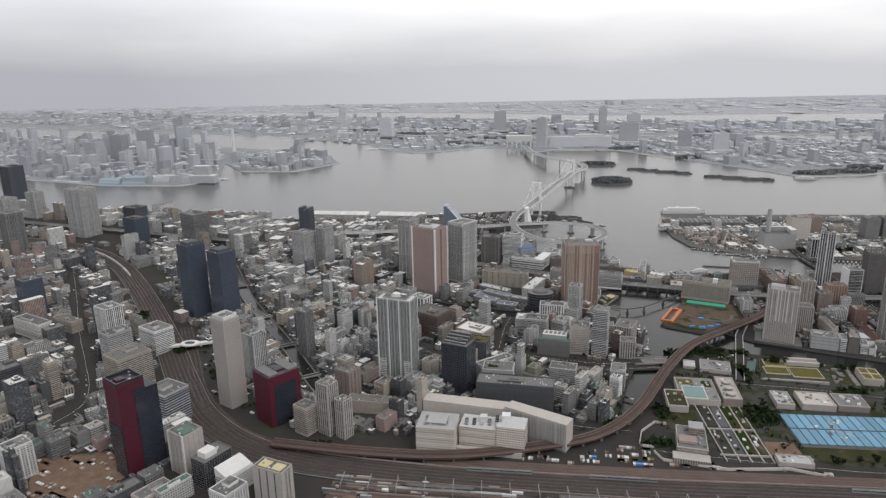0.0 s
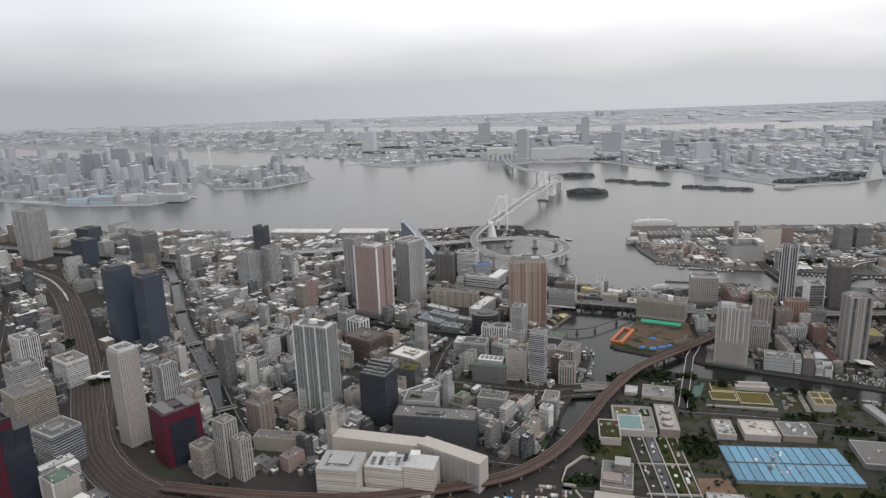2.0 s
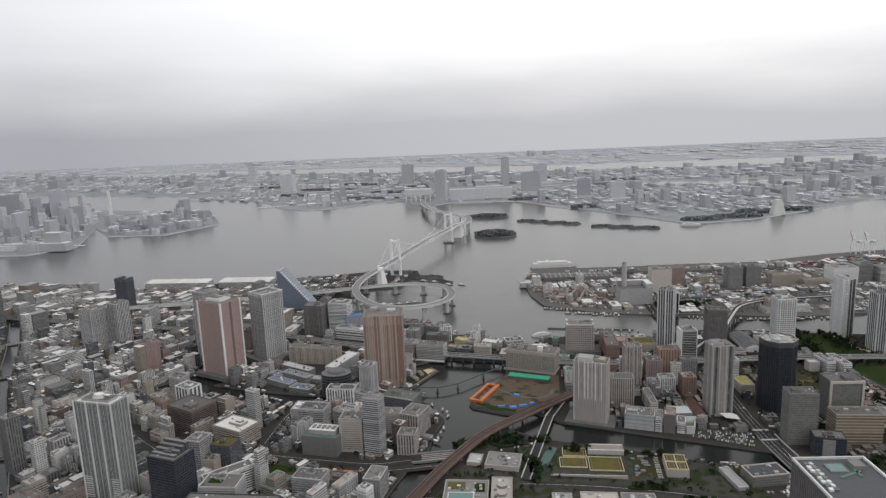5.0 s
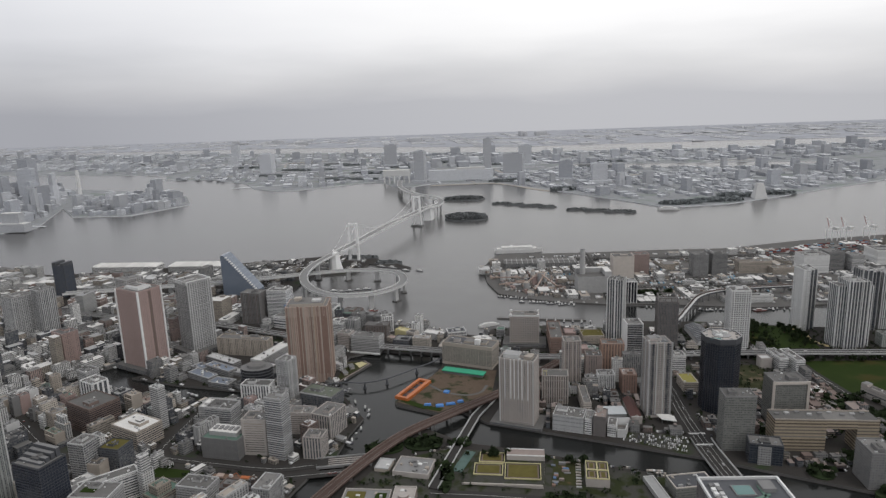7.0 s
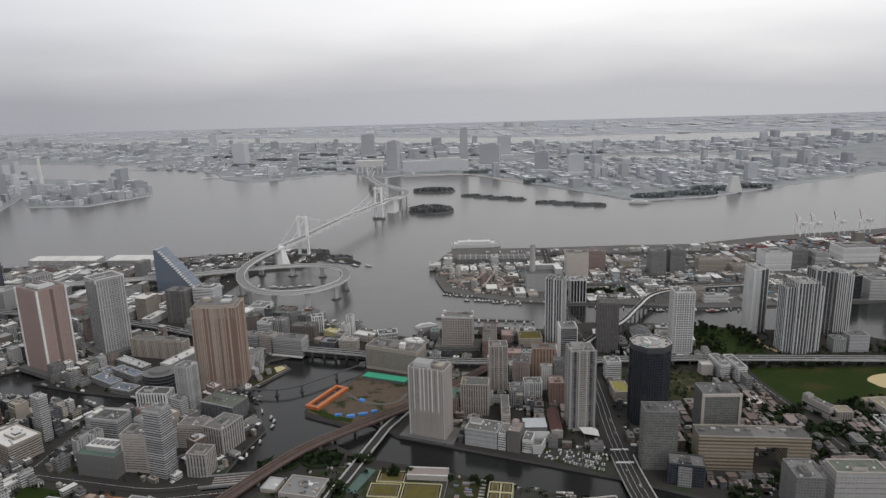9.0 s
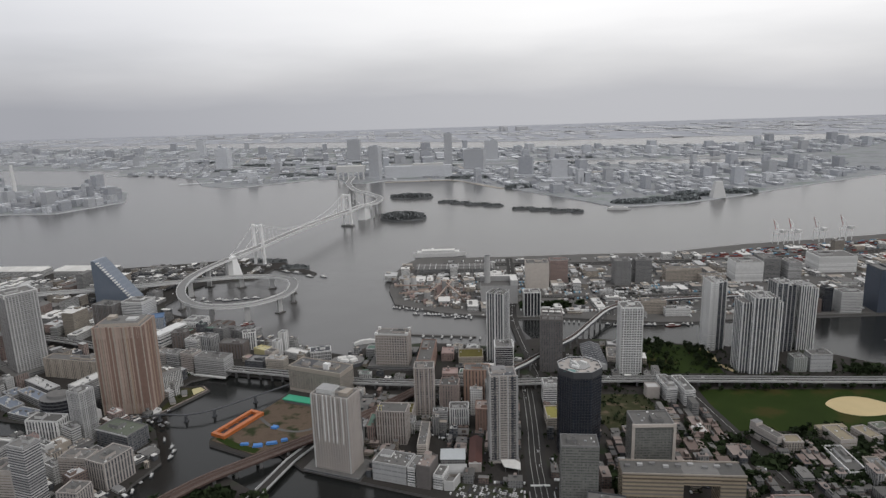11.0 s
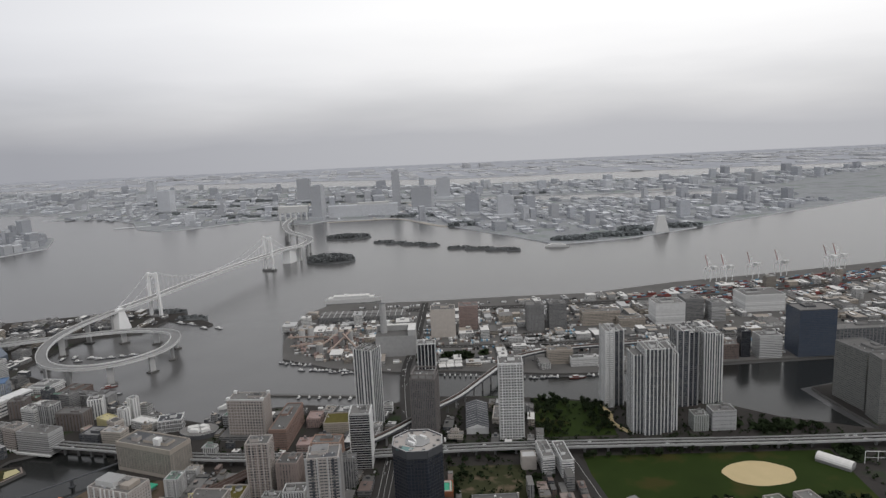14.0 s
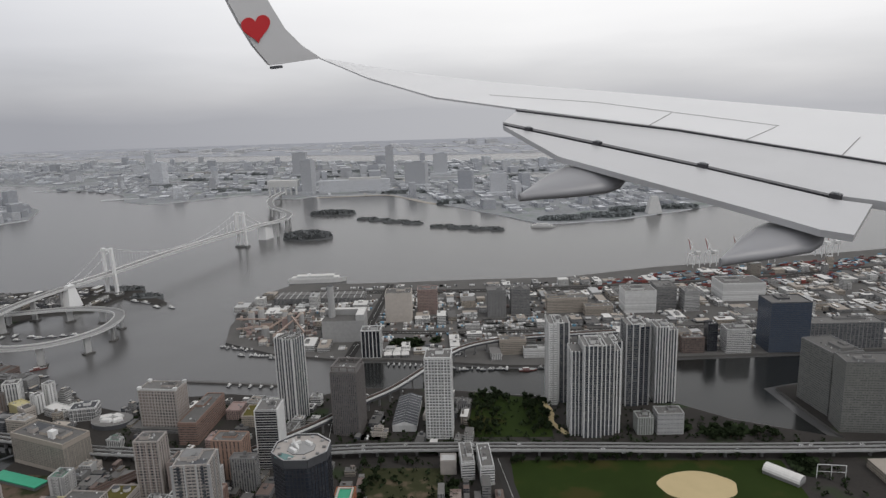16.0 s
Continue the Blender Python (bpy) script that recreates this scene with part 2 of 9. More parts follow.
M = {
    "white": surface("white_concrete", (0.60, 0.60, 0.59), spread=0.22),
    "pale": surface("pale_grey_concrete", (0.38, 0.38, 0.375), spread=0.28),
    "grey": surface("grey_concrete", (0.175, 0.174, 0.172), spread=0.2),
    "slate": surface("dark_grey_panel", (0.07, 0.073, 0.08), spread=0.2),
    "beige": surface("beige_tile", (0.36, 0.32, 0.275), spread=0.15),
    "brown": surface("brown_tile", (0.155, 0.115, 0.10), spread=0.2),
    "pink": surface("pinkish_brown_tile", (0.33, 0.245, 0.225), spread=0.08),
    "orange_brown": surface("orange_brown_tile", (0.38, 0.298, 0.252), spread=0.05),
    "red": surface("dark_red_panel", (0.082, 0.014, 0.028), rough=0.4, spread=0.1),
    "black": surface("black_panel", (0.03, 0.03, 0.035), rough=0.4),
    "glass": glazing("window_glass", (0.05, 0.055, 0.065)),
    "blue_glass": glazing("blue_curtain_glass", (0.052, 0.069, 0.102), blinds=0.08),
    "pale_blue_glass": glazing("pale_blue_curtain_glass", (0.14, 0.168, 0.212), blinds=0.1),
    "navy_glass": glazing("navy_curtain_glass", (0.024, 0.029, 0.042), blinds=0.05),
    "black_glass": glazing("black_curtain_glass", (0.016, 0.018, 0.024), blinds=0.12),
    "tower_glass": glazing("blue_grey_tower_glass", (0.055, 0.064, 0.078), blinds=0.4),
    # Near-black glass lifted towards blue-grey to take in haze on the octagon.
    "ink_glass": glazing("hazed_ink_tower_glass", (0.024, 0.031, 0.043), storey=2.0, blinds=0.1),
    "roof": surface("grey_roof", (0.13, 0.126, 0.12), spread=0.35, vary=0.4),
    "roof_white": surface("white_roof_sheet", (0.62, 0.61, 0.585), spread=0.1),
    "roof_green": surface("green_roof_paint", (0.10, 0.165, 0.13), spread=0.2),
    "metal": surface("grey_steel", (0.33, 0.34, 0.35), rough=0.45, metal=0.4),
    "steel_white": surface("white_bridge_steel", (0.80, 0.80, 0.79), rough=0.4, vary=0.1),
    "asphalt": surface("asphalt", (0.045, 0.043, 0.041), rough=0.9, vary=0.3, scale=0.05),
    "ground": surface("town_ground", (0.045, 0.0415, 0.0385), rough=0.95, vary=0.6, scale=0.03, fine=0.6, tint=(0.035, 0.05, 0.025), tint_at=0.58),
    "paving": surface("quay_paving", (0.118, 0.114, 0.109), rough=0.9, vary=0.4, scale=0.05, fine=0.8),
    "ballast": surface("railway_ballast", (0.125, 0.088, 0.076), rough=0.95, vary=0.5, scale=0.08, fine=1.5),
    "cream": surface("cream_wall_panel", (0.47, 0.43, 0.39), spread=0.08),
    "f_cream": facade("cream_windowed_wall", (0.47, 0.43, 0.375), high=0.35),
    "dark_ballast": surface("sooty_railway_ballast", (0.060, 0.050, 0.046), rough=0.95, vary=0.5, scale=0.08, fine=1.5),
    "rail": surface("rail_steel", (0.16, 0.135, 0.12), rough=0.5, metal=0.3),
    "grass": surface("grass", (0.022, 0.037, 0.007), rough=0.95, vary=0.5, scale=0.035, fine=1.2, tint=(0.045, 0.042, 0.012), tint_at=0.56),
    "dry_grass": surface("dry_grass", (0.042, 0.045, 0.022), rough=0.95, vary=0.6, scale=0.08, fine=1.2, tint=(0.13, 0.10, 0.07)),
    "sand": surface("infield_sand", (0.52, 0.42, 0.24), rough=0.95, vary=0.15, scale=0.1),
    "soil": surface("bare_soil", (0.17, 0.115, 0.085), rough=0.95, vary=0.7, scale=0.15, fine=1.0),
    "orange": surface("orange_steel", (0.42, 0.125, 0.035), rough=0.5),
    "green_sheet": surface("green_sheeting", (0.04, 0.34, 0.20), rough=0.6),
    "blue_sheet": surface("blue_tarpaulin", (0.06, 0.20, 0.50), rough=0.5),
    "blue_roof": surface("light_blue_cover_panels", (0.115, 0.27, 0.39), rough=0.5, vary=0.2, spread=0.2),
    "algae": surface("yellow_green_planting", (0.108, 0.094, 0.03), rough=0.95, vary=0.5, scale=0.2),
    "leaf": surface("tree_leaves", (0.02, 0.03, 0.013), rough=0.9, vary=0.7, scale=0.5, spread=0.4),
    "bark": surface("bark", (0.08, 0.06, 0.045), rough=0.95),
    "line": surface("white_road_paint", (0.6, 0.6, 0.58)),
    "rust": surface("rust_red_paint", (0.19, 0.05, 0.042), rough=0.6, spread=0.3),
    "car_white": surface("white_car_paint", (0.65, 0.65, 0.65), rough=0.3),
    "car_dark": surface("dark_car_paint", (0.04, 0.04, 0.05), rough=0.3),
    "f_white": facade("white_windowed_wall", (0.50, 0.498, 0.485), glass=(0.13, 0.134, 0.138), kinds=True),
    "f_grey": facade("grey_windowed_wall", (0.235, 0.234, 0.232), glass=(0.08, 0.083, 0.088), kinds=True),
    "f_beige": facade("beige_windowed_wall", (0.34, 0.30, 0.25), glass=(0.10, 0.095, 0.09), kinds=True),
    "f_brown": facade("brown_windowed_wall", (0.135, 0.10, 0.085)),
    "f_pink": facade("pinkish_windowed_wall", (0.30, 0.222, 0.198), glass=(0.10, 0.088, 0.085), kinds=True),
    "f_balcony": facade("grey_balcony_wall", (0.25, 0.262, 0.258), bay=1.25, storey=1.7, wide=0.5, high=0.74, spread=0.05),
    "f_olive": facade("grey_green_panel_wall", (0.16, 0.165, 0.15), glass=(0.10, 0.105, 0.10), bay=1.2, storey=1.75, wide=0.8, high=0.45, spread=0.05),
    "f_portal": facade("pinkish_beige_ribbon_wall", (0.33, 0.275, 0.20), glass=(0.12, 0.10, 0.08), bay=40.0, storey=2.4, wide=1.0, high=0.45, spread=0.03),
    "ice": surface("pale_blue_grey_sheet", (0.44, 0.465, 0.475), vary=0.15),
    "maroon": surface("dark_red_roof_tile", (0.085, 0.036, 0.03), vary=0.3),
    "f_canal": facade("pale_panelled_wall", (0.37, 0.375, 0.375), glass=(0.25, 0.255, 0.26), bay=2.2, storey=3.2, wide=0.8, high=0.3, spread=0.03),
    "straw": surface("straw_yellow_roof", (0.50, 0.45, 0.25), vary=0.15),
    "sage": surface("greenish_grey_panel", (0.34, 0.355, 0.335), spread=0.04),
    "stone": surface("warm_pale_stone", (0.385, 0.355, 0.33), spread=0.05),
    "rose": surface("dusty_rose_tile", (0.35, 0.262, 0.24), spread=0.05),
    "f_rose": facade("dusty_rose_windowed_wall", (0.30, 0.222, 0.203), glass=(0.15, 0.115, 0.108), bay=1.9, spread=0.03),
    "orange_tile": surface("burnt_orange_tile", (0.30, 0.11, 0.055), spread=0.05),
    "tan": surface("orange_tan_tile", (0.35, 0.265, 0.205), spread=0.05),
    "warm_grey": surface("warm_grey_stone", (0.15, 0.138, 0.132), spread=0.05),
    "red_brown": surface("red_brown_wall_tile", (0.235, 0.155, 0.125), spread=0.06),
    "dull_green": surface("dull_green_roof_coating", (0.115, 0.13, 0.10), vary=0.4),
    "dull_teal": surface("dull_teal_court_coating", (0.075, 0.125, 0.11), vary=0.4),
    "salmon": surface("dull_salmon_tile", (0.33, 0.22, 0.17), spread=0.05),
    "school_roof": surface("worn_tan_roof_coating", (0.245, 0.21, 0.145), vary=0.35),
    "taupe": surface("taupe_tile", (0.25, 0.205, 0.185), spread=0.08),
    "f_taupe": facade("taupe_windowed_wall", (0.25, 0.205, 0.185), bay=2.2, storey=2.0, wide=0.55, high=0.75, spread=0.03),
    # Light far paving, blued to match the painted-in haze.
    "far_white": surface("hazed_distant_paving", (0.62, 0.63, 0.65), vary=0.3),
    "f_sand": facade("fine_gridded_sand_wall", (0.265, 0.245, 0.215), glass=(0.15, 0.14, 0.13), bay=1.1, storey=1.3, wide=0.6, high=0.55, spread=0.03),
    # Sand greyed to put the far shore's haze into its colour.
    "far_sand": surface("hazed_beach_sand", (0.40, 0.37, 0.33), rough=0.95, vary=0.15),
    "dull_blue": surface("dull_blue_roof_sheet", (0.10, 0.17, 0.29), vary=0.2),
    "pool": surface("teal_pool_water", (0.09, 0.19, 0.18), rough=0.2, vary=0.15),
    "yellow_roof": surface("yellow_green_roof_paint", (0.25, 0.225, 0.055), vary=0.3),
    "f_dark": facade("dark_windowed_wall", (0.085, 0.09, 0.10), wide=0.75, high=0.6),
    # Far walls and roofs: haze is painted in as paler, bluer, low-contrast colour.
    "hazed_pale": facade("hazed_pale_wall", (0.47, 0.48, 0.50), glass=(0.33, 0.342, 0.368), bay=2.6, storey=2.4, spread=0.28),
    "hazed_grey": facade("hazed_grey_wall", (0.365, 0.378, 0.405), glass=(0.28, 0.294, 0.322), bay=2.6, storey=2.4, spread=0.28),
    "far_haze": surface("most_hazed_wall", (0.43, 0.434, 0.445), spread=0.15),
    "far_roof": surface("hazed_distant_roof", (0.35, 0.36, 0.375), spread=0.5),
    # Far ground lightened and blued, so the haze is in its colour.
    "far_ground": surface("hazed_distant_ground", (0.272, 0.281, 0.289), rough=0.95, vary=0.7, scale=0.012, fine=0.09, tint=(0.205, 0.228, 0.215), tint_at=0.52),
}


def water_material(name, low, high, rough=0.22, ior=1.4):
    m, t, b = material(name)
    co = add(t, "ShaderNodeTexCoord")
    swell, ripple = add(t, "ShaderNodeTexNoise", Scale=0.02, Detail=3.0), add(t, "ShaderNodeTexNoise", Scale=0.35, Detail=4.0)
    for n in (swell, ripple):
        t.links.new(co.outputs["Object"], n.inputs["Vector"])
    t.links.new(mixed(t, swell.outputs[0], low, high), b.inputs["Base Color"])
    b.inputs["Roughness"].default_value, b.inputs["IOR"].default_value = rough, ior
    bp = add(t, "ShaderNodeBump", Strength=0.22, Distance=0.4)
    t.links.new(ripple.outputs[0], bp.inputs["Height"])
    t.links.new(bp.outputs[0], b.inputs["Normal"])
    return m


# Coast colour brought near the horizon sky to paint in haze.
M["hazed_shore"] = surface("hazed_distant_shore", (0.34, 0.35, 0.38), rough=0.95, vary=0.5, scale=0.01, fine=0.05)
# Far leaves lightened and greyed: the haze sits in their base colour.
M["far_leaf"] = surface("hazed_tree_leaves", (0.155, 0.163, 0.165), rough=0.95, vary=0.4, scale=0.3, spread=0.12)
M["hazy_leaf"] = surface("hazed_pale_leaves", (0.20, 0.217, 0.22), rough=0.95, vary=0.4, scale=0.3, spread=0.3)
M["water"] = water_material("grey_bay_water", (0.080, 0.079, 0.078), (0.098, 0.097, 0.096), 0.25)
# Canal base colour darkened to stand in for the buildings it reflects.
M["canal_water"] = water_material("reflection_dark_canal_water", (0.010, 0.011, 0.011), (0.018, 0.019, 0.018), 0.16, 1.33)

# ---- mesh tools ----


class Shape:
    """Collects prisms, boxes and strips into one mesh, with wall coordinates in metres."""

    def __init__(self):
        self.v, self.f, self.uv, self.mi, self.mats = [], [], [], [], []

    def slot(self, m):
        if m not in self.mats:
            self.mats.append(m)
        return self.mats.index(m)

    def face(self, ids, uvs, m):
        self.f.append(ids)
        self.uv.extend(uvs)
        self.mi.append(self.slot(m))

    def prism(self, pts, z0, z1, side, top=None, bottom=False, shrink=1.0):
        n, k = len(pts), len(self.v)
        cx, cy = sum(p[0] for p in pts) / n, sum(p[1] for p in pts) / n
        self.v += [(x, y, z0) for x, y in pts]
        self.v += [(cx + (x - cx) * shrink, cy + (y - cy) * shrink, z1) for x, y in pts]
        for i in range(n):
            j = (i + 1) % n
            w = math.dist(pts[i], pts[j])
            self.face((k + i, k + j, k + n + j, k + n + i), ((0, 0), (w, 0), (w, z1 - z0), (0, z1 - z0)), side)
        self.face(tuple(range(k + n, k + 2 * n)), [(x, y) for x, y in pts], top or side)
        if bottom:
            self.face(tuple(range(k + n - 1, k - 1, -1)), [(x, y) for x, y in pts[::-1]], side)
        return self

    def box(self, x, y, z0, w, d, h, side, top=None, rot=0.0, bottom=False, shrink=1.0):
        c, s = math.cos(radians(rot)), math.sin(radians(rot))
        pts = [(x + a * w / 2 * c - b * d / 2 * s, y + a * w / 2 * s + b * d / 2 * c) for a, b in ((-1, -1), (1, -1), (1, 1), (-1, 1))]
        return self.prism(pts, z0, z0 + h, side, top, bottom, shrink)

    def strip(self, line, width, z0, z1, m, top=None, shift=0.0, rise=None):
        """A bar of rectangular section along a line of (x, y); rise: own heights added along it."""
        k, n = len(self.v), len(line)
        for i, (x, y) in enumerate(line):
            a, b = line[max(i - 1, 0)], line[min(i + 1, n - 1)]
            dx, dy = b[0] - a[0], b[1] - a[1]
            q = math.hypot(dx, dy) or 1.0
            nx, ny, r = -dy / q, dx / q, rise[i] if rise else 0.0
            for o, z in ((shift - width / 2, z0), (shift + width / 2, z0), (shift + width / 2, z1), (shift - width / 2, z1)):
                self.v.append((x + nx * o, y + ny * o, z + r))
        for i in range(n - 1):
            p = k + 4 * i
            L = math.dist(line[i], line[i + 1])
            for a, b, mm in ((0, 1, m), (1, 2, m), (2, 3, top or m), (3, 0, m)):
                self.face((p + a, p + b, p + 4 + b, p + 4 + a)[::-1], ((0, 0), (width, 0), (width, L), (0, L)), mm)
        self.face((k, k + 1, k + 2, k + 3), ((0, 0),) * 4, m)
        self.face((k + 4 * n - 1, k + 4 * n - 2, k + 4 * n - 3, k + 4 * n - 4), ((0, 0),) * 4, m)
        return self

    def beam(self, a, b, r, m, r2=None, sides=4):
        """A tapered bar from a to b."""
        a, b = Vector(a), Vector(b)
        q = (b - a).to_track_quat("Z", "Y")
        k = len(self.v)
        for p, rr in ((a, r), (b, r if r2 is None else r2)):
            for i in range(sides):
                t = 2 * math.pi * (i + 0.5) / sides
                self.v.append(tuple(p + q @ Vector((rr * math.cos(t), rr * math.sin(t), 0))))
        for i in range(sides):
            j = (i + 1) % sides
            self.face((k + i, k + j, k + sides + j, k + sides + i), ((0, 0),) * 4, m)
        self.face(tuple(range(k + sides - 1, k - 1, -1)), ((0, 0),) * sides, m)
        self.face(tuple(range(k + sides, k + 2 * sides)), ((0, 0),) * sides, m)
        return self

    def mesh(self, name):
        me = bpy.data.meshes.new(name)
        me.from_pydata(self.v, [], self.f)
        for m in self.mats:
            me.materials.append(M[m])
        me.polygons.foreach_set("material_index", self.mi)
        me.uv_layers.new(name="walls").data.foreach_set("uv", np.array(self.uv, dtype=np.float32).ravel())
        me.update()
        return me


def part(name, shape, parent=None, label=""):
    ob = new(name, shape.mesh(name) if isinstance(shape, Shape) else shape)
    ob.parent = parent
    return tagged(ob, label) if label else ob


def thing(name, label, category, x=0.0, y=0.0, z=0.0, rot=0.0, group="", kind=""):
    ob = new(name)
    ob.empty_display_size = 1
    ob.matrix_basis = pose(x, y, z, 0, 0, rot)
    return tagged(ob, label, category, group, kind)


def smooth(pts, per=6):
    """A Catmull-Rom line through pts."""
    out = []
    for i in range(len(pts) - 1):
        p0, p1, p2, p3 = (np.array(pts[min(max(j, 0), len(pts) - 1)], float) for j in (i - 1, i, i + 1, i + 2))
        for s in range(per):
            t = s / per
            out.append(tuple(0.5 * (2 * p1 + (p2 - p0) * t + (2 * p0 - 5 * p1 + 4 * p2 - p3) * t * t + (3 * p1 - p0 - 3 * p2 + p3) * t ** 3)))
    return out + [tuple(map(float, pts[-1]))]


def inside(x, y, poly):
    hit, n = False, len(poly)
    for i in range(n):
        (ax, ay), (bx, by) = poly[i], poly[i - 1]
        if (ay > y) != (by > y) and x < (bx - ax) * (y - ay) / (by - ay) + ax:
            hit = not hit
    return hit


TAKEN, LANES, KEEP_OUT = [], [], []   # footprints (x, y, r), lines with a half width, areas


def near_line(x, y, line, r):
    for (ax, ay), (bx, by) in zip(line, line[1:]):
        if min(ax, bx) - r > x or max(ax, bx) + r < x or min(ay, by) - r > y or max(ay, by) + r < y:
            continue
        dx, dy = bx - ax, by - ay
        q = dx * dx + dy * dy or 1.0
        t = min(1.0, max(0.0, ((x - ax) * dx + (y - ay) * dy) / q))
        if math.hypot(x - ax - t * dx, y - ay - t * dy) < r:
            return True
    return False


def free(x, y, r):
    return (not any(math.hypot(x - a, y - b) < r + c for a, b, c in TAKEN) and not any(near_line(x, y, l, w + r) for l, w in LANES)
            and not any(inside(x, y, p) for p in KEEP_OUT))


BLOCKS = {}


def claim(x, y, r):
    BLOCKS.setdefault((int(x // 20), int(y // 20)), []).append((x, y, r))


def crowded(x, y, r):
    i, j = int(x // 20), int(y // 20)
    return any(math.hypot(x - a, y - b) < 0.92 * (r + c) for di in (-2, -1, 0, 1, 2) for dj in (-2, -1, 0, 1, 2) for a, b, c in BLOCKS.get((i + di, j + dj), ()))


def land(name, outer, holes, z, label, top="ground", deep=-5.0, quay="paving"):
    """A flat piece of land with quay walls down into the water."""
    s = Shape()
    loops = [outer, *holes]
    flat = [p for l in loops for p in l]
    from_loops = [[Vector((x, y, 0)) for x, y in l] for l in loops]
    k = len(s.v)
    s.v += [(x, y, z) for x, y in flat]
    for tri in tessellate(from_loops):
        a, b, c = (flat[i] for i in tri)
        if (b[0] - a[0]) * (c[1] - a[1]) - (b[1] - a[1]) * (c[0] - a[0]) < 0:
            tri = tri[::-1]
        s.face(tuple(k + i for i in tri), [flat[i] for i in tri], top)
    for l in loops:
        k = len(s.v)
        s.v += [(x, y, deep) for x, y in l] + [(x, y, z) for x, y in l]
        n = len(l)
        for i in range(n):
            j = (i + 1) % n
            w = math.dist(l[i], l[j])
            s.face((k + i, k + j, k + n + j, k + n + i), ((0, 0), (w, 0), (w, 5), (0, 5)), quay)
    return tagged(part(name, s), label, "ground", kind="structure")


from mathutils.geometry import tessellate_polygon as tessellate

# ---- water and land ----
s = Shape()
s.box(0, 2500, -8, 10000, 6400, 6, "water")
tagged(part("water", s), "calm grey bay water under an overcast sky", "water", kind="structure")

BASIN = [(88, 692), (98, 706), (119, 745), (110, 754), (92, 752), (95, 764), (120, 778), (190, 764), (186, 730), (176, 708), (150, 662), (152, 655), (188, 637), (205, 642), (226, 622), (311, 590), (369, 568), (440, 534), (520, 496),
     (510, 472), (430, 508), (362, 540), (325, 551), (252, 579), (208, 592), (172, 619), (150, 590), (129, 545), (104, 495), (88, 462), (78, 468), (98, 535), (109, 564), (117, 576), (121, 606), (128, 632), (104, 676)]
POOL = [(-172, 692), (-172, 712), (-136, 752), (-100, 762), (-78, 740), (-104, 721), (-52, 703), (3, 690), (38, 688), (15, 670), (-19, 671), (-56, 677), (-97, 689), (-130, 700)]
CANALS = [BASIN, POOL]
MAINLAND = [(-4900, -690), (-4900, 2500), (-2600, 1900), (-1300, 1330), (-1010, 1195), (-788, 1165), (-614, 1140), (-415, 1125), (-300, 1150), (-188, 1165), (-77, 1190), (-16, 1210), (62, 1205),
            (70, 1178), (128, 1122), (124, 1114), (60, 1150), (48, 1095), (-8, 1082), (-20, 1045), (-26, 985), (-12, 955), (52, 918), (111, 893), (132, 863), (168, 849), (190, 830), (223, 816), (240, 838),
            (300, 845), (365, 832), (400, 852), (470, 846), (557, 826), (653, 809), (683, 782), (708, 770), (745, 752), (741, 790), (738, 835), (790, 850), (1500, 850), (4900, 1100), (4900, -690)]
land("ground", MAINLAND, CANALS, 0.0, "dense city ground of asphalt, paving and verges")
for hole in CANALS:
    tagged(part("canal", Shape().prism(hole, -4.5, -1.9, "canal_water")), "still canal water between quay walls, colour darkened for building reflections", "water", kind="structure")
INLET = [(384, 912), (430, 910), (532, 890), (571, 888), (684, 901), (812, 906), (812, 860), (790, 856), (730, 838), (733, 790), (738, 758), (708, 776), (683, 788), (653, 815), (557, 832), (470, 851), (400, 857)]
tagged(part("canal", Shape().prism(INLET, -4.5, -1.95, "canal_water")), "sheltered canal water beside the wharf, colour darkened for reflections", "water", kind="structure")
PIER = [(238, 1110), (240, 1025), (253, 970), (309, 936), (377, 917), (430, 914), (532, 894), (571, 892), (684, 905), (812, 911), (1500, 930), (4900, 1400), (4900, 2100), (2200, 1560), (1042, 1296),
        (880, 1260), (763, 1239), (630, 1196), (515, 1196), (406, 1190), (331, 1190), (272, 1196), (252, 1165)]
land("pier_ground", PIER, [], 0.0, "concrete wharf ground with sheds and yards", "paving")
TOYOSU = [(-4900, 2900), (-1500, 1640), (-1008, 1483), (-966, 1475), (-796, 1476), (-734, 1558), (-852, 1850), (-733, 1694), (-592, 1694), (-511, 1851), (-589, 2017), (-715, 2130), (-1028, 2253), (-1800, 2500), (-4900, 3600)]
land("far_ground", TOYOSU, [], 0.0, "reclaimed land across the bay, paled by painted-in haze", "far_ground", quay="far_white")
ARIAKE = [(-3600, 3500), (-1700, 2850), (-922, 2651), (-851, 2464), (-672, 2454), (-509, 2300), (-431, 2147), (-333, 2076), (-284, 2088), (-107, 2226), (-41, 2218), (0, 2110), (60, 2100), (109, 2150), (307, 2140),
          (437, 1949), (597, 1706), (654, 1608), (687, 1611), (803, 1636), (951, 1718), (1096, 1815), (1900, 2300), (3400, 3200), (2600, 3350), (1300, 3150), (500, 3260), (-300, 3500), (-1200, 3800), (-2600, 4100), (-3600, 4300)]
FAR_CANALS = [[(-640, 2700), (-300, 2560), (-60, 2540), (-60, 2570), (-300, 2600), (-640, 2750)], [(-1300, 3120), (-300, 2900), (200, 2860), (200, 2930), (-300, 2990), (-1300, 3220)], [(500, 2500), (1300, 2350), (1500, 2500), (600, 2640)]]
land("far_ground_east", ARIAKE, FAR_CANALS, 0.0, "reclaimed islands towards the horizon, paled by painted-in haze", "far_ground", quay="far_white")
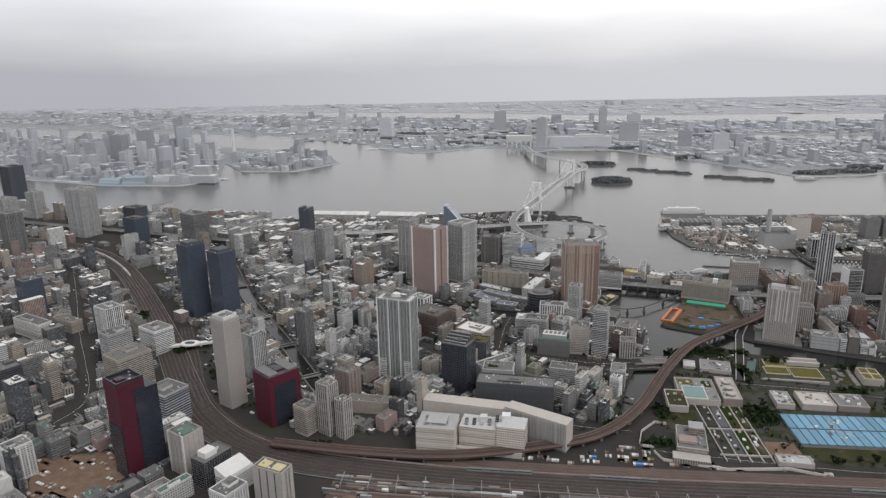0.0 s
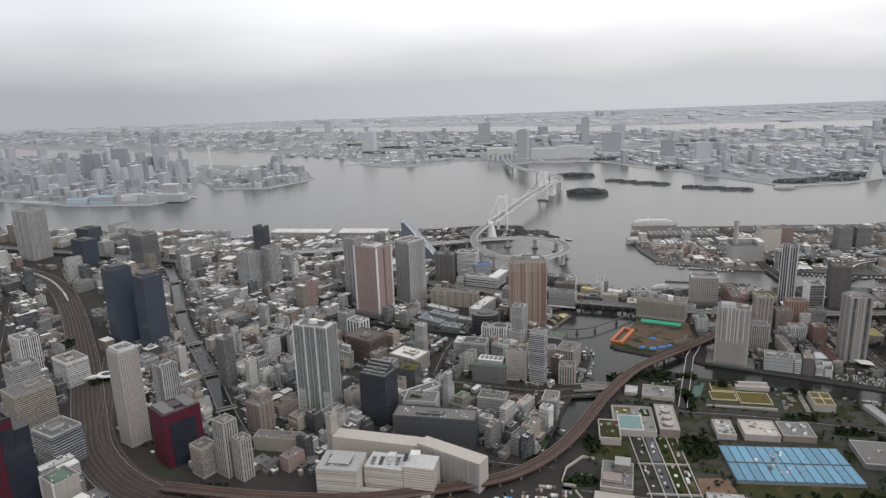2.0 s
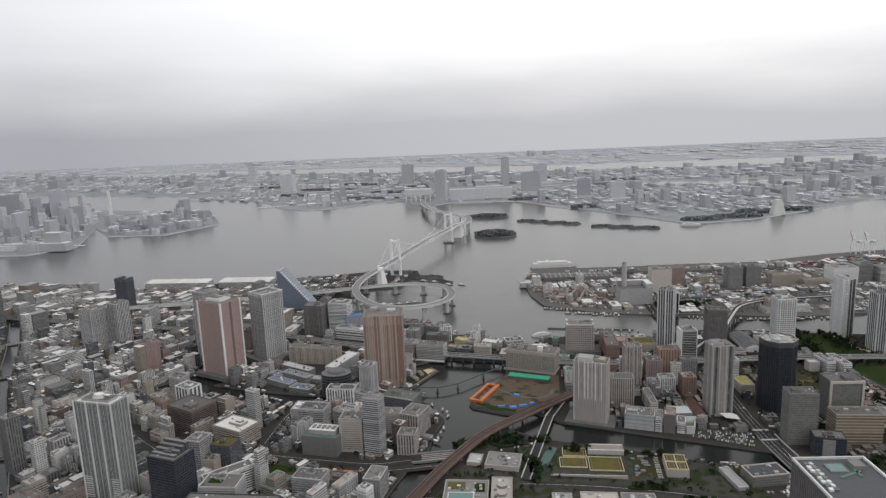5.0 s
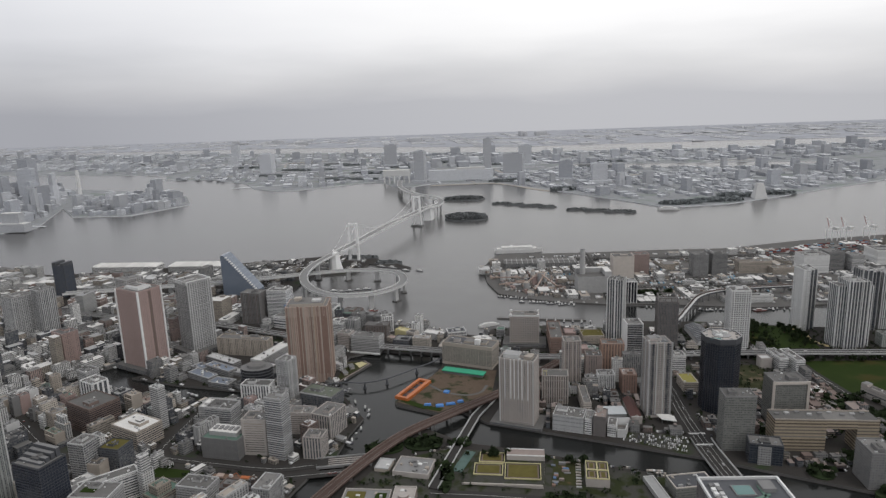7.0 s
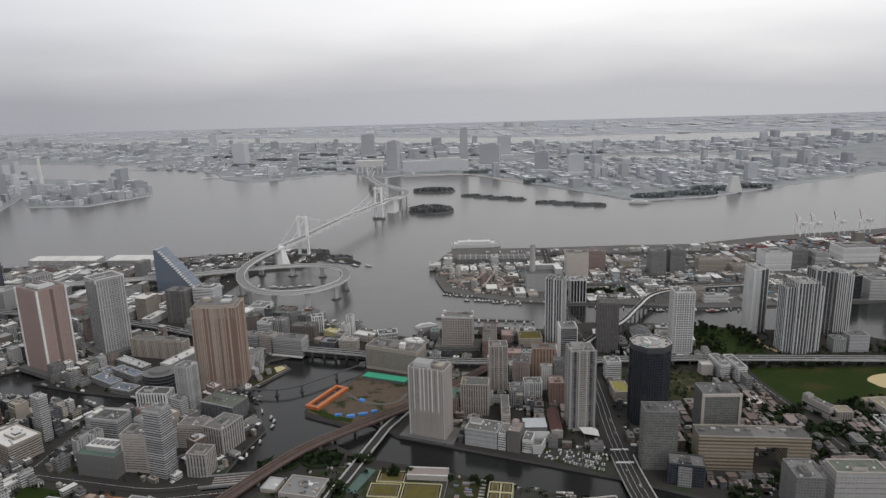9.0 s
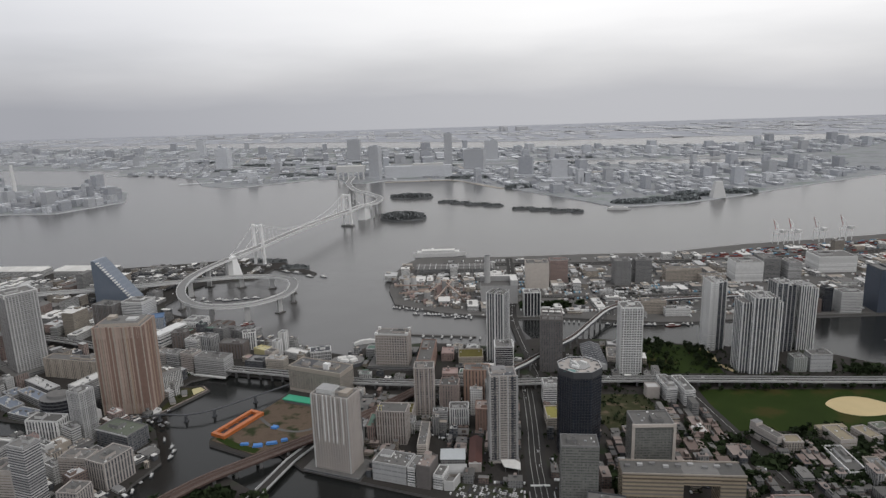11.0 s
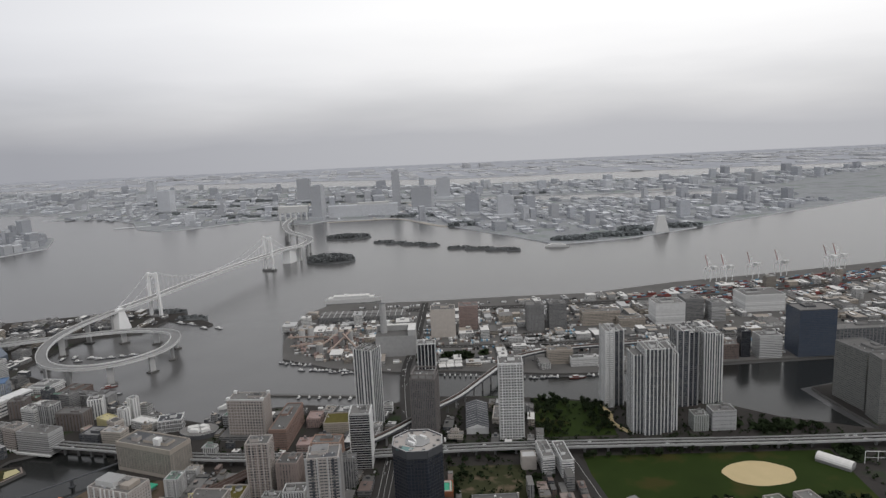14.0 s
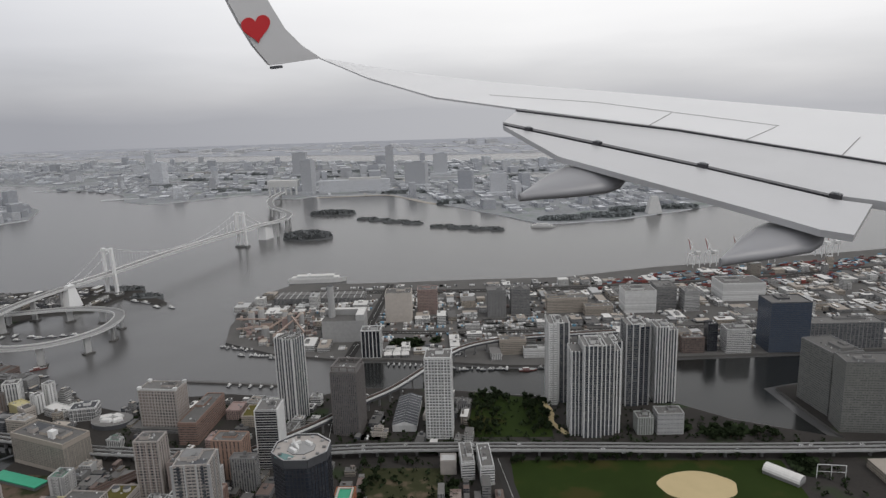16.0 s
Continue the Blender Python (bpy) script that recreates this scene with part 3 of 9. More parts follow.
land("far_coast", [(-4900, 4300), (-2400, 4250), (-1000, 4100), (-300, 3950), (500, 3650), (1500, 3640), (2500, 3560), (4900, 3900), (4900, 5650), (-4900, 5650)], [[(-1500, 4560), (800, 4300), (2600, 4250), (2600, 4330), (800, 4400), (-1500, 4680)]], 0.0, "flat coast towards the horizon, paled by painted-in haze", "hazed_shore", quay="far_white")

# ---- buildings ----


def rooftop(s, w, d, h, rng, roof="roof", units=6, house=True, rim="pale", under=None):
    """Parapet, stair house, tanks and air units on a flat roof; each its own mesh when it has a part to stand under."""
    p = min(0.5, w * 0.05)
    for a, b, ww, dd in ((0, d / 2 - p / 2, w, p), (0, p / 2 - d / 2, w, p), (w / 2 - p / 2, 0, p, d - 2 * p), (p / 2 - w / 2, 0, p, d - 2 * p)):
        s.box(a, b, h, ww, dd, 0.7, rim)
    q = Shape() if under else s
    if house:
        hw, hd = w * rng.uniform(0.25, 0.45), d * rng.uniform(0.25, 0.45)
        a, b = rng.uniform(-0.2, 0.2) * w, rng.uniform(-0.2, 0.2) * d
        q.box(a, b, h, hw, hd, rng.uniform(1.4, 2.6), rim, roof)
        q.box(a + hw * 0.15, b, h + 1.4, hw * 0.4, hd * 0.5, rng.uniform(1.4, 2.2), "grey", roof)
        if under:
            part("stair_house", q, under)
    for _ in range(units):
        q = Shape() if under else s
        q.box(rng.uniform(-0.42, 0.42) * w, rng.uniform(-0.42, 0.42) * d, h, rng.uniform(0.5, 1.5), rng.uniform(0.5, 1.5), rng.uniform(0.4, 1.0), rng.choice(("metal", "pale", "grey", "white")))
        if under:
            part("air_unit", q, under)


def frame_work(s, w, d, h, style, wall, storey, bay, z0=0.0, x=0.0, y=0.0, rot=0.0, band=None, fin=None):
    """The proud parts of a facade: floor bands, piers, balconies; the glass lies behind them."""
    c, sn = math.cos(radians(rot)), math.sin(radians(rot))

    def put(a, b, z, ww, dd, hh):
        s.box(x + a * c - b * sn, y + a * sn + b * c, z, ww, dd, hh, wall, None, rot, True)
    n, nx, ny = max(1, round(h / storey)), max(1, round(w / bay)), max(1, round(d / bay))
    st = h / n
    band = band or {"bands": 0.52, "grid": 0.42, "fins": 0.2, "balcony": 0.5, "glass": 0.12}[style] * st
    fin = fin or {"bands": 0.0, "grid": 0.36, "fins": 0.48, "balcony": 0.16, "glass": 0.1}[style] * bay
    e = {"bands": 0.3, "grid": 0.36, "fins": 0.2, "balcony": 0.9, "glass": 0.12}[style]
    every = n if style == "fins" and bay > 3 else 4 if style == "fins" else 1
    for i in range(0, n + 1, every):
        z = z0 + i * st - (band + 0.06 if i == n else band / 2 if i else -0.02)
        put(0, 0, z, w + e, d + e, band)
    if fin:
        f = e + (0.16 if style in ("grid", "fins") else -0.1)
        for i in range(nx + 1):
            put((w - fin - 0.1) * (i / nx - 0.5), 0, z0, fin, d + f, h - 0.12)
        for i in range(ny + 1):
            put(0, (d - fin - 0.1) * (i / ny - 0.5), z0, w + f, fin, h - 0.14)


def building(name, label, x, y, w, d, h, rot, style, wall, core="glass", storey=1.75, bay=2.0, roof="roof", base=0.0, units=7, seed=0, group="", z=0.0, keep=True, cat="building", house=True, band=None, fin=None):
    rng = random.Random(seed or int(abs(x) * 131 + abs(y) * 17 + h))
    t = thing(name, label, cat, x, y, z, rot, group)
    b = Shape().box(0, 0, 0, w, d, h, core, roof)
    part("body", b, t)
    f = Shape()
    frame_work(f, w, d, h, style, wall, storey, bay, band=band, fin=fin)
    part("facade_frame", f, t)
    r = Shape().box(0, 0, h - 0.3, w - 1.2, d - 1.2, 0.36, roof)
    top = part("roof_deck", r, t)
    r = Shape()
    rooftop(r, w, d, h + 0.06, rng, roof, units, house, wall, top)
    part("parapet", r, top)
    if base:
        part("podium", Shape().box(0, 0, 0, w * 1.5, d * 1.5, base, "f_grey", "roof"), t)
    if keep:
        TAKEN.append((x, y, 0.5 * math.hypot(w, d) * (1.3 if base else 0.95)))
    return t


def corner(x, y, w, d, rot):
    """The centre of a block whose front corner stands at (x, y): w runs away to the left along rot, d to the back."""
    c, s = math.cos(radians(rot)), math.sin(radians(rot))
    return x - w / 2 * c - d / 2 * s, y - w / 2 * s + d / 2 * c


def helipad(t, z, r, m="pale"):
    s = Shape()
    s.prism([(r * math.cos(i * math.pi / 8), r * math.sin(i * math.pi / 8)) for i in range(16)], z, z + 0.5, "grey", m)
    part("helipad", s, t)


# tall landmarks of the near city
x, y = corner(-88, 512, 31, 15, -14)
t = building("apartment_tower", "tall white residential tower with white ribs and rounded roof crown", x, y, 31, 15, 72, -14, "fins", "sage", "f_balcony", bay=3.25, storey=1.7, fin=0.5, band=0.12, roof="roof_white")
for sx in (-15.2, -5.0, 5.0, 15.2):
    part("white_pier", Shape().box(sx, -7.75, 0, 0.9, 0.6, 73, "white"), t)
    part("white_pier", Shape().box(sx, 7.75, 0, 0.9, 0.6, 73, "white"), t)
part("roof_crown", Shape().prism([(6 * math.cos(i * math.pi / 8), 4.5 * math.sin(i * math.pi / 8)) for i in range(16)], 72, 76, "pale", "roof_white", shrink=0.6), t)
part("roof_screen", Shape().box(0, 0, 72, 22, 9, 1.6, "pale", "roof"), t)
for sx in (-11.1, 11.1):
    for k in range(10):
        part("balcony_rail", Shape().box(sx, -7.85, 2 + k * 1.7, 6.4, 0.3, 0.7, "white"), t)
for (cx, cy, w, d, r, h) in ((-348, 641, 19, 22, -30, 81), (-309, 632, 21, 21, -30, 76)):
    x, y = corner(cx, cy, w, d, r)
    t = building("office_tower", "dark blue glass office tower, one of a pair", x, y, w, d, h, r, "glass", "slate", "blue_glass", storey=2.0, bay=2.4, group="pair of blue towers")
    part("roof_screen", Shape().box(0, 0, h, w * 0.7, d * 0.7, 3.5, "slate"), t)
x, y = corner(-224, 453, 16, 15, -30)
t = building("office_tower", "light grey office tower with a deep white window grid", x, y, 16, 15, 74, -30, "grid", "stone", storey=2.0, bay=2.0, band=1.05, fin=1.0)
part("roof_frame", Shape().box(0, 6, 74, 14, 1, 3, "white").box(0, -6, 74, 14, 1, 3, "white").box(6.5, 0, 74, 1, 11, 3, "white").box(-6.5, 0, 74, 1, 11, 3, "white"), t)
building("office_block", "light grey ribbed office block beside the railway", -227, 514, 15, 14, 40, -30, "fins", "pale")
x, y = corner(-252, 356, 18, 18, -32)
t = building("office_tower", "dark red tower with black glass side and black roof rim", x, y, 18, 18, 67, -32, "glass", "red", "red", storey=2.2, roof="black")
part("glass_wall", Shape().box(9.2, 5.2, 0, 0.5, 7.4, 62, "navy_glass"), t)
part("glass_annex", Shape().box(2, 13.4, 0, 13, 8.6, 60, "navy_glass", "black"), t)
part("glass_wall", Shape().box(-0.5, -9.2, 0, 16.6, 0.5, 38, "navy_glass"), t)
part("roof_rim", Shape().box(0, 8.4, 67, 18, 1, 2.5, "black").box(0, -8.4, 67, 18, 1, 2.5, "black").box(8.4, 0, 67, 1, 15.8, 2.5, "black").box(-8.4, 0, 67, 1, 15.8, 2.5, "black"), t)
x, y = corner(-181, 427, 22, 27, -38)
t = building("office_block", "dark red gate-shaped office block with black glass front", x, y, 22, 27, 40, -38, "glass", "red", "red", storey=2.2, roof="slate")
part("glass_wall", Shape().box(11.2, 0, 0, 0.5, 18, 33, "navy_glass"), t)
part("roof_step", Shape().box(0, -8, 40, 20, 8, 2, "grey").box(0, 8, 40, 20, 8, 2, "grey"), t)
building("office_block", "grey office block with dark blue ribbon windows", -266, 434, 24, 22, 27, -24, "bands", "pale", "blue_glass", storey=2.1, band=0.7, units=14)
t = building("office_block", "pale concrete office block with dark roof well", -219, 372, 17, 15, 30, -28, "fins", "stone", "f_beige", bay=5.0, fin=3.6, house=False)
# Raised flat sheet in place of a sunken roof well.
part("roof_well", Shape().box(0, 0, 30.1, 12, 10, 0.3, "roof_green"), t)
for sx in (-7.9, 7.9):
    part("corner_pier", Shape().box(sx, -7.6, 0, 1.4, 1.0, 30.8, "white"), t)
part("side_wing", Shape().box(-13, 3, 0, 8, 12, 24, "f_white", "roof"), t)
building("apartment_block", "slim cream apartment block with vertical window strips", -137, 427, 12, 11, 40, -30, "fins", "stone", bay=2.2)
building("apartment_block", "slim cream apartment block with vertical window strips", -124, 422, 9, 9, 30, -30, "fins", "stone", bay=2.2)
building("office_block", "beige low office block with ribbon windows", -154, 426, 13, 12, 22, -30, "bands", "beige")
building("office_block", "pale ribbed tower by the canal street", -196, 560, 12, 10, 44, -30, "fins", "grey")

# long white logistics building by the tracks
t = thing("warehouse", "long white ribbed warehouse with front offices beside railway", "warehouse", 0, 0, 0, 0)
s = Shape()
s.strip([(-68, 451), (-5, 441)], 12, 0, 19, "cream", "cream").strip([(-5, 441), (38, 418)], 11, 0, 21, "cream", "cream")
part("long_wall", s, t)
for k in range(26):
    a = k / 25
    part("wall_rib", Shape().box(-5 + 43 * a - 3.0, 441 - 23 * a - 5.9, 0, 0.5, 0.5, 20.6, "pale", None, -27), t)
s = Shape().box(-54, 414, 0, 27, 22, 20, "f_cream", "pale", -4)
wing = part("office_wing", s, t)
part("roof_house", Shape().box(-54, 414, 20, 14, 12, 1.6, "grey", "pale", -4), wing)
for k in range(9):
    part("floor_band", Shape().box(-54, 414, k * 2.45, 27.3, 22.3, 1.2 if k < 8 else 0.6, "cream", "pale", -4, True), wing)
wing = part("front_wing", Shape().box(-25, 420, 0, 26, 18, 17, "f_cream", "pale", -8), t)
for k in range(7):
    part("floor_band", Shape().box(-25, 420, k * 2.5, 26.3, 18.3, 1.2, "cream", "pale", -8, True), wing)
part("lift_house", Shape().box(-22, 422, 17, 5, 5, 4, "white"), wing)
wing = part("end_wing", Shape().box(-2, 416, 0, 20, 16, 20, "f_cream", "pale", -8), t)
part("lift_house", Shape().box(-6, 418, 20, 6, 6, 5, "white"), wing)
for k in range(22):
    part("roof_unit", Shape().box(-62 + (k % 5) * 3.6, 408 + (k // 5) * 3.2, 20.02, 2.0, 1.6, 0.9, ("grey", "pale", "metal")[k % 3], None, -4), t)
for k in range(18):
    part("roof_unit", Shape().box(-34 + (k % 6) * 5.4, 416 + (k // 6) * 3.4, 17.02 if k % 6 < 4 else 20.02, 2.4, 1.8, 1.0, ("grey", "slate", "pale")[k % 3], None, -8), t)
part("loading_deck", Shape().box(-18, 406, 0, 46, 4, 4, "cream", "cream", -5), t)
TAKEN += [(-55, 415, 20), (-25, 420, 18), (-2, 420, 18), (20, 428, 15), (-50, 448, 10), (-25, 444, 10), (40, 418, 10)]

x, y = corner(-95, 734, 32, 25, -28)
t = building("apartment_tower", "pinkish residential tower with white corner strips", x, y, 32, 25, 79, -28, "grid", "rose", "f_rose", bay=1.9, storey=1.75, fin=1.0, band=0.85, roof="roof", base=4)
part("corner_strip", Shape().box(16.2, -12.7, 0, 1.6, 1.6, 79.5, "white"), t)
part("corner_strip", Shape().box(-16.2, -12.7, 0, 1.6, 1.6, 79.5, "white"), t)
part("corner_strip", Shape().box(16.2, 12.7, 0, 1.6, 1.6, 79.5, "white"), t)
# Brown strip set proud of the wall in place of a recess.
part("recess", Shape().box(16.3, 0, 0, 0.4, 2.6, 78, "brown"), t)
part("roof_frame", Shape().box(0, 0, 79, 20, 14, 2.4, "white", "pale"), t)
building("apartment_tower", "grey residential tower with white vertical strips", -136, 800, 19, 19, 77, -30, "grid", "pale", "f_brown", bay=2.4, storey=1.75, fin=0.8, band=0.6, base=4)
x, y = corner(-66, 776, 24, 26, -38)
t = building("apartment_tower", "grey residential tower with white crown frame", x, y, 24, 26, 75, -38, "grid", "pale", "f_grey", bay=2.6, storey=1.75, fin=0.8, band=0.6, base=4)
s = Shape()
for a in range(9):
    s.box(-11.6 + a * 2.9, -13.2, 73, 0.9, 0.9, 3.5, "white").box(-11.6 + a * 2.9, 13.2, 73, 0.9, 0.9, 3.5, "white")
part("crown_frame", s.box(0, -13.2, 76, 24, 1, 0.8, "white").box(0, 13.2, 76, 24, 1, 0.8, "white").box(-11.8, 0, 76, 1, 26, 0.8, "white").box(11.8, 0, 76, 1, 26, 0.8, "white"), t)
x, y = corner(89, 704, 37, 27, 4)
t = building("apartment_tower", "broad orange-brown residential tower with vertical ribs", x, y, 37, 27, 71, 4, "glass", "orange_brown", "red_brown", storey=71, bay=3.1)
rib_rng = random.Random(19)
for face, width in (("front", 37.0), ("west", 27.0), ("east", 27.0)):
    a = -width / 2
    while a < width / 2 - 0.8:
        w = rib_rng.choice((0.5, 0.8, 1.2, 1.8))
        m, deep = rib_rng.choice((("orange_brown", 0.5), ("orange_brown", 0.6), ("tan", 0.55), ("red_brown", 0.45), ("beige", 0.7), ("red_brown", 0.4)))
        q = Shape().box(a + w / 2, -13.5, 0, w, deep, 71.2 + rib_rng.choice((0, 0, 0.6)), m) if face == "front" else Shape().box(-18.5 if face == "west" else 18.5, a + w / 2, 0, deep, w, 71.2, m)
        part("rib", q, t)
        a += w + rib_rng.choice((0.2, 0.4, 0.6))
for sx in (-18.4, -11.8, -5.6, 5.9, 12.2, 18.4):
    part("pale_pier", Shape().box(sx, -13.75, 0, 0.6, 0.6, 71.8, "beige"), t)
part("roof_rail", Shape().box(0, 0, 71, 30, 20, 2.4, "beige", "roof").box(-9, 2, 73, 6, 6, 3, "beige").box(8, -2, 73, 8, 6, 2, "white"), t)
part("foot_terrace", Shape().prism([(19 + 6 * math.cos(i * math.pi / 8), -13 + 6 * math.sin(i * math.pi / 8)) for i in range(16)], 0, 1.6, "pale", "white"), t)
building("apartment_tower", "slender grey residential tower with gridded walls", 61, 662, 12, 12, 40, -20, "grid", "pale", bay=1.6)
building("apartment_tower", "grey residential tower with a dense window grid", 77, 577, 13, 11, 46, -18, "bands", "pale", "f_dark", storey=1.7, band=0.8)
t = building("apartment_block", "white apartment block with slim bands of small windows", 59, 585, 18, 14, 27, -6, "bands", "stone", "f_beige", storey=1.75, band=1.1, units=9)
part("blank_edge", Shape().box(-8.2, -7.1, 0, 1.8, 0.5, 27.6, "stone").box(8.2, -7.1, 0, 1.8, 0.5, 27.6, "stone"), t)
t = building("office_block", "dark glass block with a dull green roof by the basin", 90, 657, 31, 18, 13, -22, "glass", "grey", "f_dark", roof="dull_green", bay=3.4, units=12)
part("white_edge", Shape().box(0, -9.2, 12.6, 31.4, 0.5, 0.9, "white"), t)
t = building("office_block", "warm grey ribbed block beside the basin", 105, 612, 17, 22, 18, -22, "fins", "stone", "f_dark", bay=2.4, fin=1.1, units=8)
building("apartment_block", "small ribbed apartment block by the bridge", 102, 578, 14, 13, 16, -8, "fins", "stone", "f_dark", bay=2.2, fin=1.0, units=6)
building("office_block", "wide grey-brown office block with ribbon windows", 84, 614, 20, 12, 17, -6, "bands", "stone", "f_taupe", units=9)
building("apartment_block", "dark apartment block with white vertical fins", 37, 657, 25, 12, 21, -6, "fins", "white", bay=2.4)
t = building("office_block", "wide office block with pale green roof terrace", 36, 582, 29, 18, 15, -12, "glass", "grey", "grey", roof="roof_green", house=False, units=2)
part("roof_hall", Shape().box(0, 2, 15, 22, 11, 3.4, "pale", "roof_white"), t)
for k in range(5):
    part("roof_unit", Shape().box(-8 + k * 4, 2, 18.4, 2.4, 5, 0.8, "grey"), t)
building("office_block", "pale office block with stepped roof", 20, 622, 22, 15, 19, -12, "bands", "pale")
building("office_block", "dark office block with ribbon windows", -86, 627, 32, 25, 22, -30, "bands", "brown", "black_glass")
building("office_block", "low block with a broad white roof", -40, 603, 30, 22, 14, -28, "bands", "beige", roof="roof_white")
s = Shape()
t = thing("office_block", "dark round office building by the canal", "building", 26, 690, 0, 0)
ring = [(14 * math.cos(i * math.pi / 10), 11 * math.sin(i * math.pi / 10)) for i in range(20)]
part("body", Shape().prism(ring, 0, 22, "black_glass", "grey"), t)
for k in range(8):
    part("floor_band", Shape().prism([(a * 1.03, b * 1.03) for a, b in ring], k * 2.75 + 0.02, k * 2.75 + 0.8, "slate", bottom=True), t)
part("roof_cap", Shape().prism([(a * 0.6, b * 0.6) for a, b in ring], 22, 24.5, "grey", "roof"), t)
TAKEN.append((26, 690, 15))
t = building("office_block", "blue-black glass office tower with stepped roof terraces", -47, 503, 23, 18, 42, -20, "glass", "slate", "navy_glass", storey=2)
for k in range(4):
    part("roof_terrace", Shape().box(-1, -4 + k * 3.6, 42, 19, 2.6, 1.5 + k * 1.4, "slate", "grey"), t)
t = building("office_block", "pale low block with roof garden and white units", -14, 501, 25, 17, 22, -4, "bands", "pale", "f_grey", units=14)
part("roof_bed", Shape().box(-4, 0, 22.06, 9, 5, 0.4, "grass"), t)
t = building("office_block", "grey block with a yellow-green roof deck", -33, 560, 16, 15, 20, -12, "glass", "slate", "f_dark", roof="algae", units=3)
building("office_block", "slim pale grey block with blank walls", -50, 552, 13, 14, 28, -14, "glass", "pale", "f_grey")
building("office_block", "small plain beige block with flat roof", -41, 548, 12, 9, 14, -10, "glass", "beige", "beige")
building("office_block", "grey office block with rounded roof house", 12, 632, 24, 17, 15, -8, "bands", "pale", "f_grey", roof="roof_white")
building("apartment_block", "white-striped apartment block with open corridors", -100, 655, 18, 14, 27, -30, "fins", "white", "f_dark", bay=4.2, fin=1.6)
building("apartment_block", "pale slim apartment block beside a striped one", -118, 678, 14, 12, 27, -30, "bands", "pale", "f_grey")
building("office_block", "pinkish gate-shaped block with dark slot", -138, 488, 16, 14, 22, -30, "fins", "taupe", "f_taupe", bay=5, fin=2.6)
building("apartment_block", "long pinkish beige slab with low roof", -124, 520, 36, 10, 9, 60, "bands", "taupe", "f_taupe")
building("office_block", "long beige flat block by the street", -114, 460, 34, 11, 10, -4, "glass", "beige", "beige")
building("office_block", "dark striped office block with louvred walls", -170, 618, 22, 18, 26, -25, "bands", "slate", "black_glass", storey=2.2)
building("office_block", "pale grey slab beside the canal road", 85, 518, 12, 18, 16, -12, "glass", "pale", "f_grey")
building("office_block", "grey block with white roof units by the canal", 40, 520, 22, 14, 15, -12, "glass", "pale", "f_grey", units=12)
building("office_block", "dark brown low block with soil-filled terrace", 58, 528, 14, 12, 8, -12, "glass", "brown", "f_brown")
building("office_block", "white apartment slab standing across the block", -18, 522, 10, 34, 18, -50, "bands", "white")
building("office_block", "long dark grey data hall with blank walls", 0, 476, 60, 17, 22, -5, "glass", "slate", "slate", storey=4, units=26)

# the wedge-shaped blue glass hall by the bay
t = thing("office_block", "blue glass wedge-shaped building with sloping striped edge", "building", -92, 1002, 0, -6)
s = Shape()
k = len(s.v)
prof = [(-20, 0), (27, 0), (27, 6), (-16, 54), (-20, 54)]
for yy in (-12, 12):
    s.v += [(px, yy, pz) for px, pz in prof]
s.face((k, k + 1, k + 2, k + 3, k + 4), [prof[i] for i in (0, 1, 2, 3, 4)], "pale_blue_glass")
s.face((k + 9, k + 8, k + 7, k + 6, k + 5), [prof[i] for i in (4, 3, 2, 1, 0)], "pale_blue_glass")
for i in range(5):
    j = (i + 1) % 5
    s.face((k + j, k + i, k + 5 + i, k + 5 + j), ((0, 0), (10, 0), (10, 24), (0, 24)), "pale_blue_glass")
part("glass_wedge", s, t)
s = Shape()
for q in range(18):
    a = q / 18
    s.box(27 - 42 * a, -10.5, 6 + 47 * a, 1.6, 5, 1.4, "white")
part("sloping_edge", s, t)
TAKEN.append((-88, 1000, 28))
t = building("office_tower", "dark slim office tower with notched top", -336, 1006, 18, 17, 44, -10, "fins", "slate", "blue_glass")
part("roof_horn", Shape().box(-6, 0, 44, 6, 17, 5, "slate").box(6, 0, 44, 5, 17, 4, "slate"), t)
for (x, y, w, d, lab) in ((-318, 1142, 104, 26, "long white-roofed exhibition shed on the waterfront"), (-205, 1138, 84, 30, "long white-roofed shed on the waterfront")):
    t = thing("harbour_shed", lab, "shed", x, y, 0, -3, "waterfront sheds")
    part("body", Shape().box(0, 0, 0, w, d, 9, "f_white", "roof_white"), t)
    for q in range(int(w / 6)):
        part("roof_vault", Shape().box(-w / 2 + 3 + q * 6, 0, 9, 5.2, d, 1.8, "roof_white", None, 0, False, 0.75), t)
    TAKEN += [(x + k * w / 4, y, 16) for k in (-2, -1, 0, 1, 2)]

# towers and blocks west of the river mouth

def city_building(x, y, w, d, h, rot, style, wall, core, lab):
    building("office_block" if h < 45 else "office_tower", lab, x, y, w, d, h, rot, style, wall, core)


city_building(-715, 1000, 36, 32, 79, -20, "grid", "pale", "glass", "broad pale grey tower by the bay")
city_building(-987, 1190, 30, 30, 88, -20, "fins", "slate", "blue_glass", "tall dark glass tower by the river")
city_building(-744, 878, 26, 24, 65, -30, "fins", "grey", "glass", "grey ribbed tower among low blocks")
city_building(-491, 940, 34, 26, 52, -30, "bands", "grey", "glass", "broad grey office tower with ribbon windows")
city_building(-529, 632, 22, 20, 46, -30, "glass", "slate", "blue_glass", "dark blue glass office tower beside tracks")
city_building(-409, 586, 22, 18, 34, -30, "fins", "white", "black_glass", "white ribbed office block by the railway")
city_building(-286, 838, 24, 22, 50, -30, "grid", "pale", "glass", "pale apartment tower with a rounded shoulder")
city_building(-258, 842, 16, 18, 56, -30, "fins", "pale", "glass", "slim pale ribbed apartment tower")
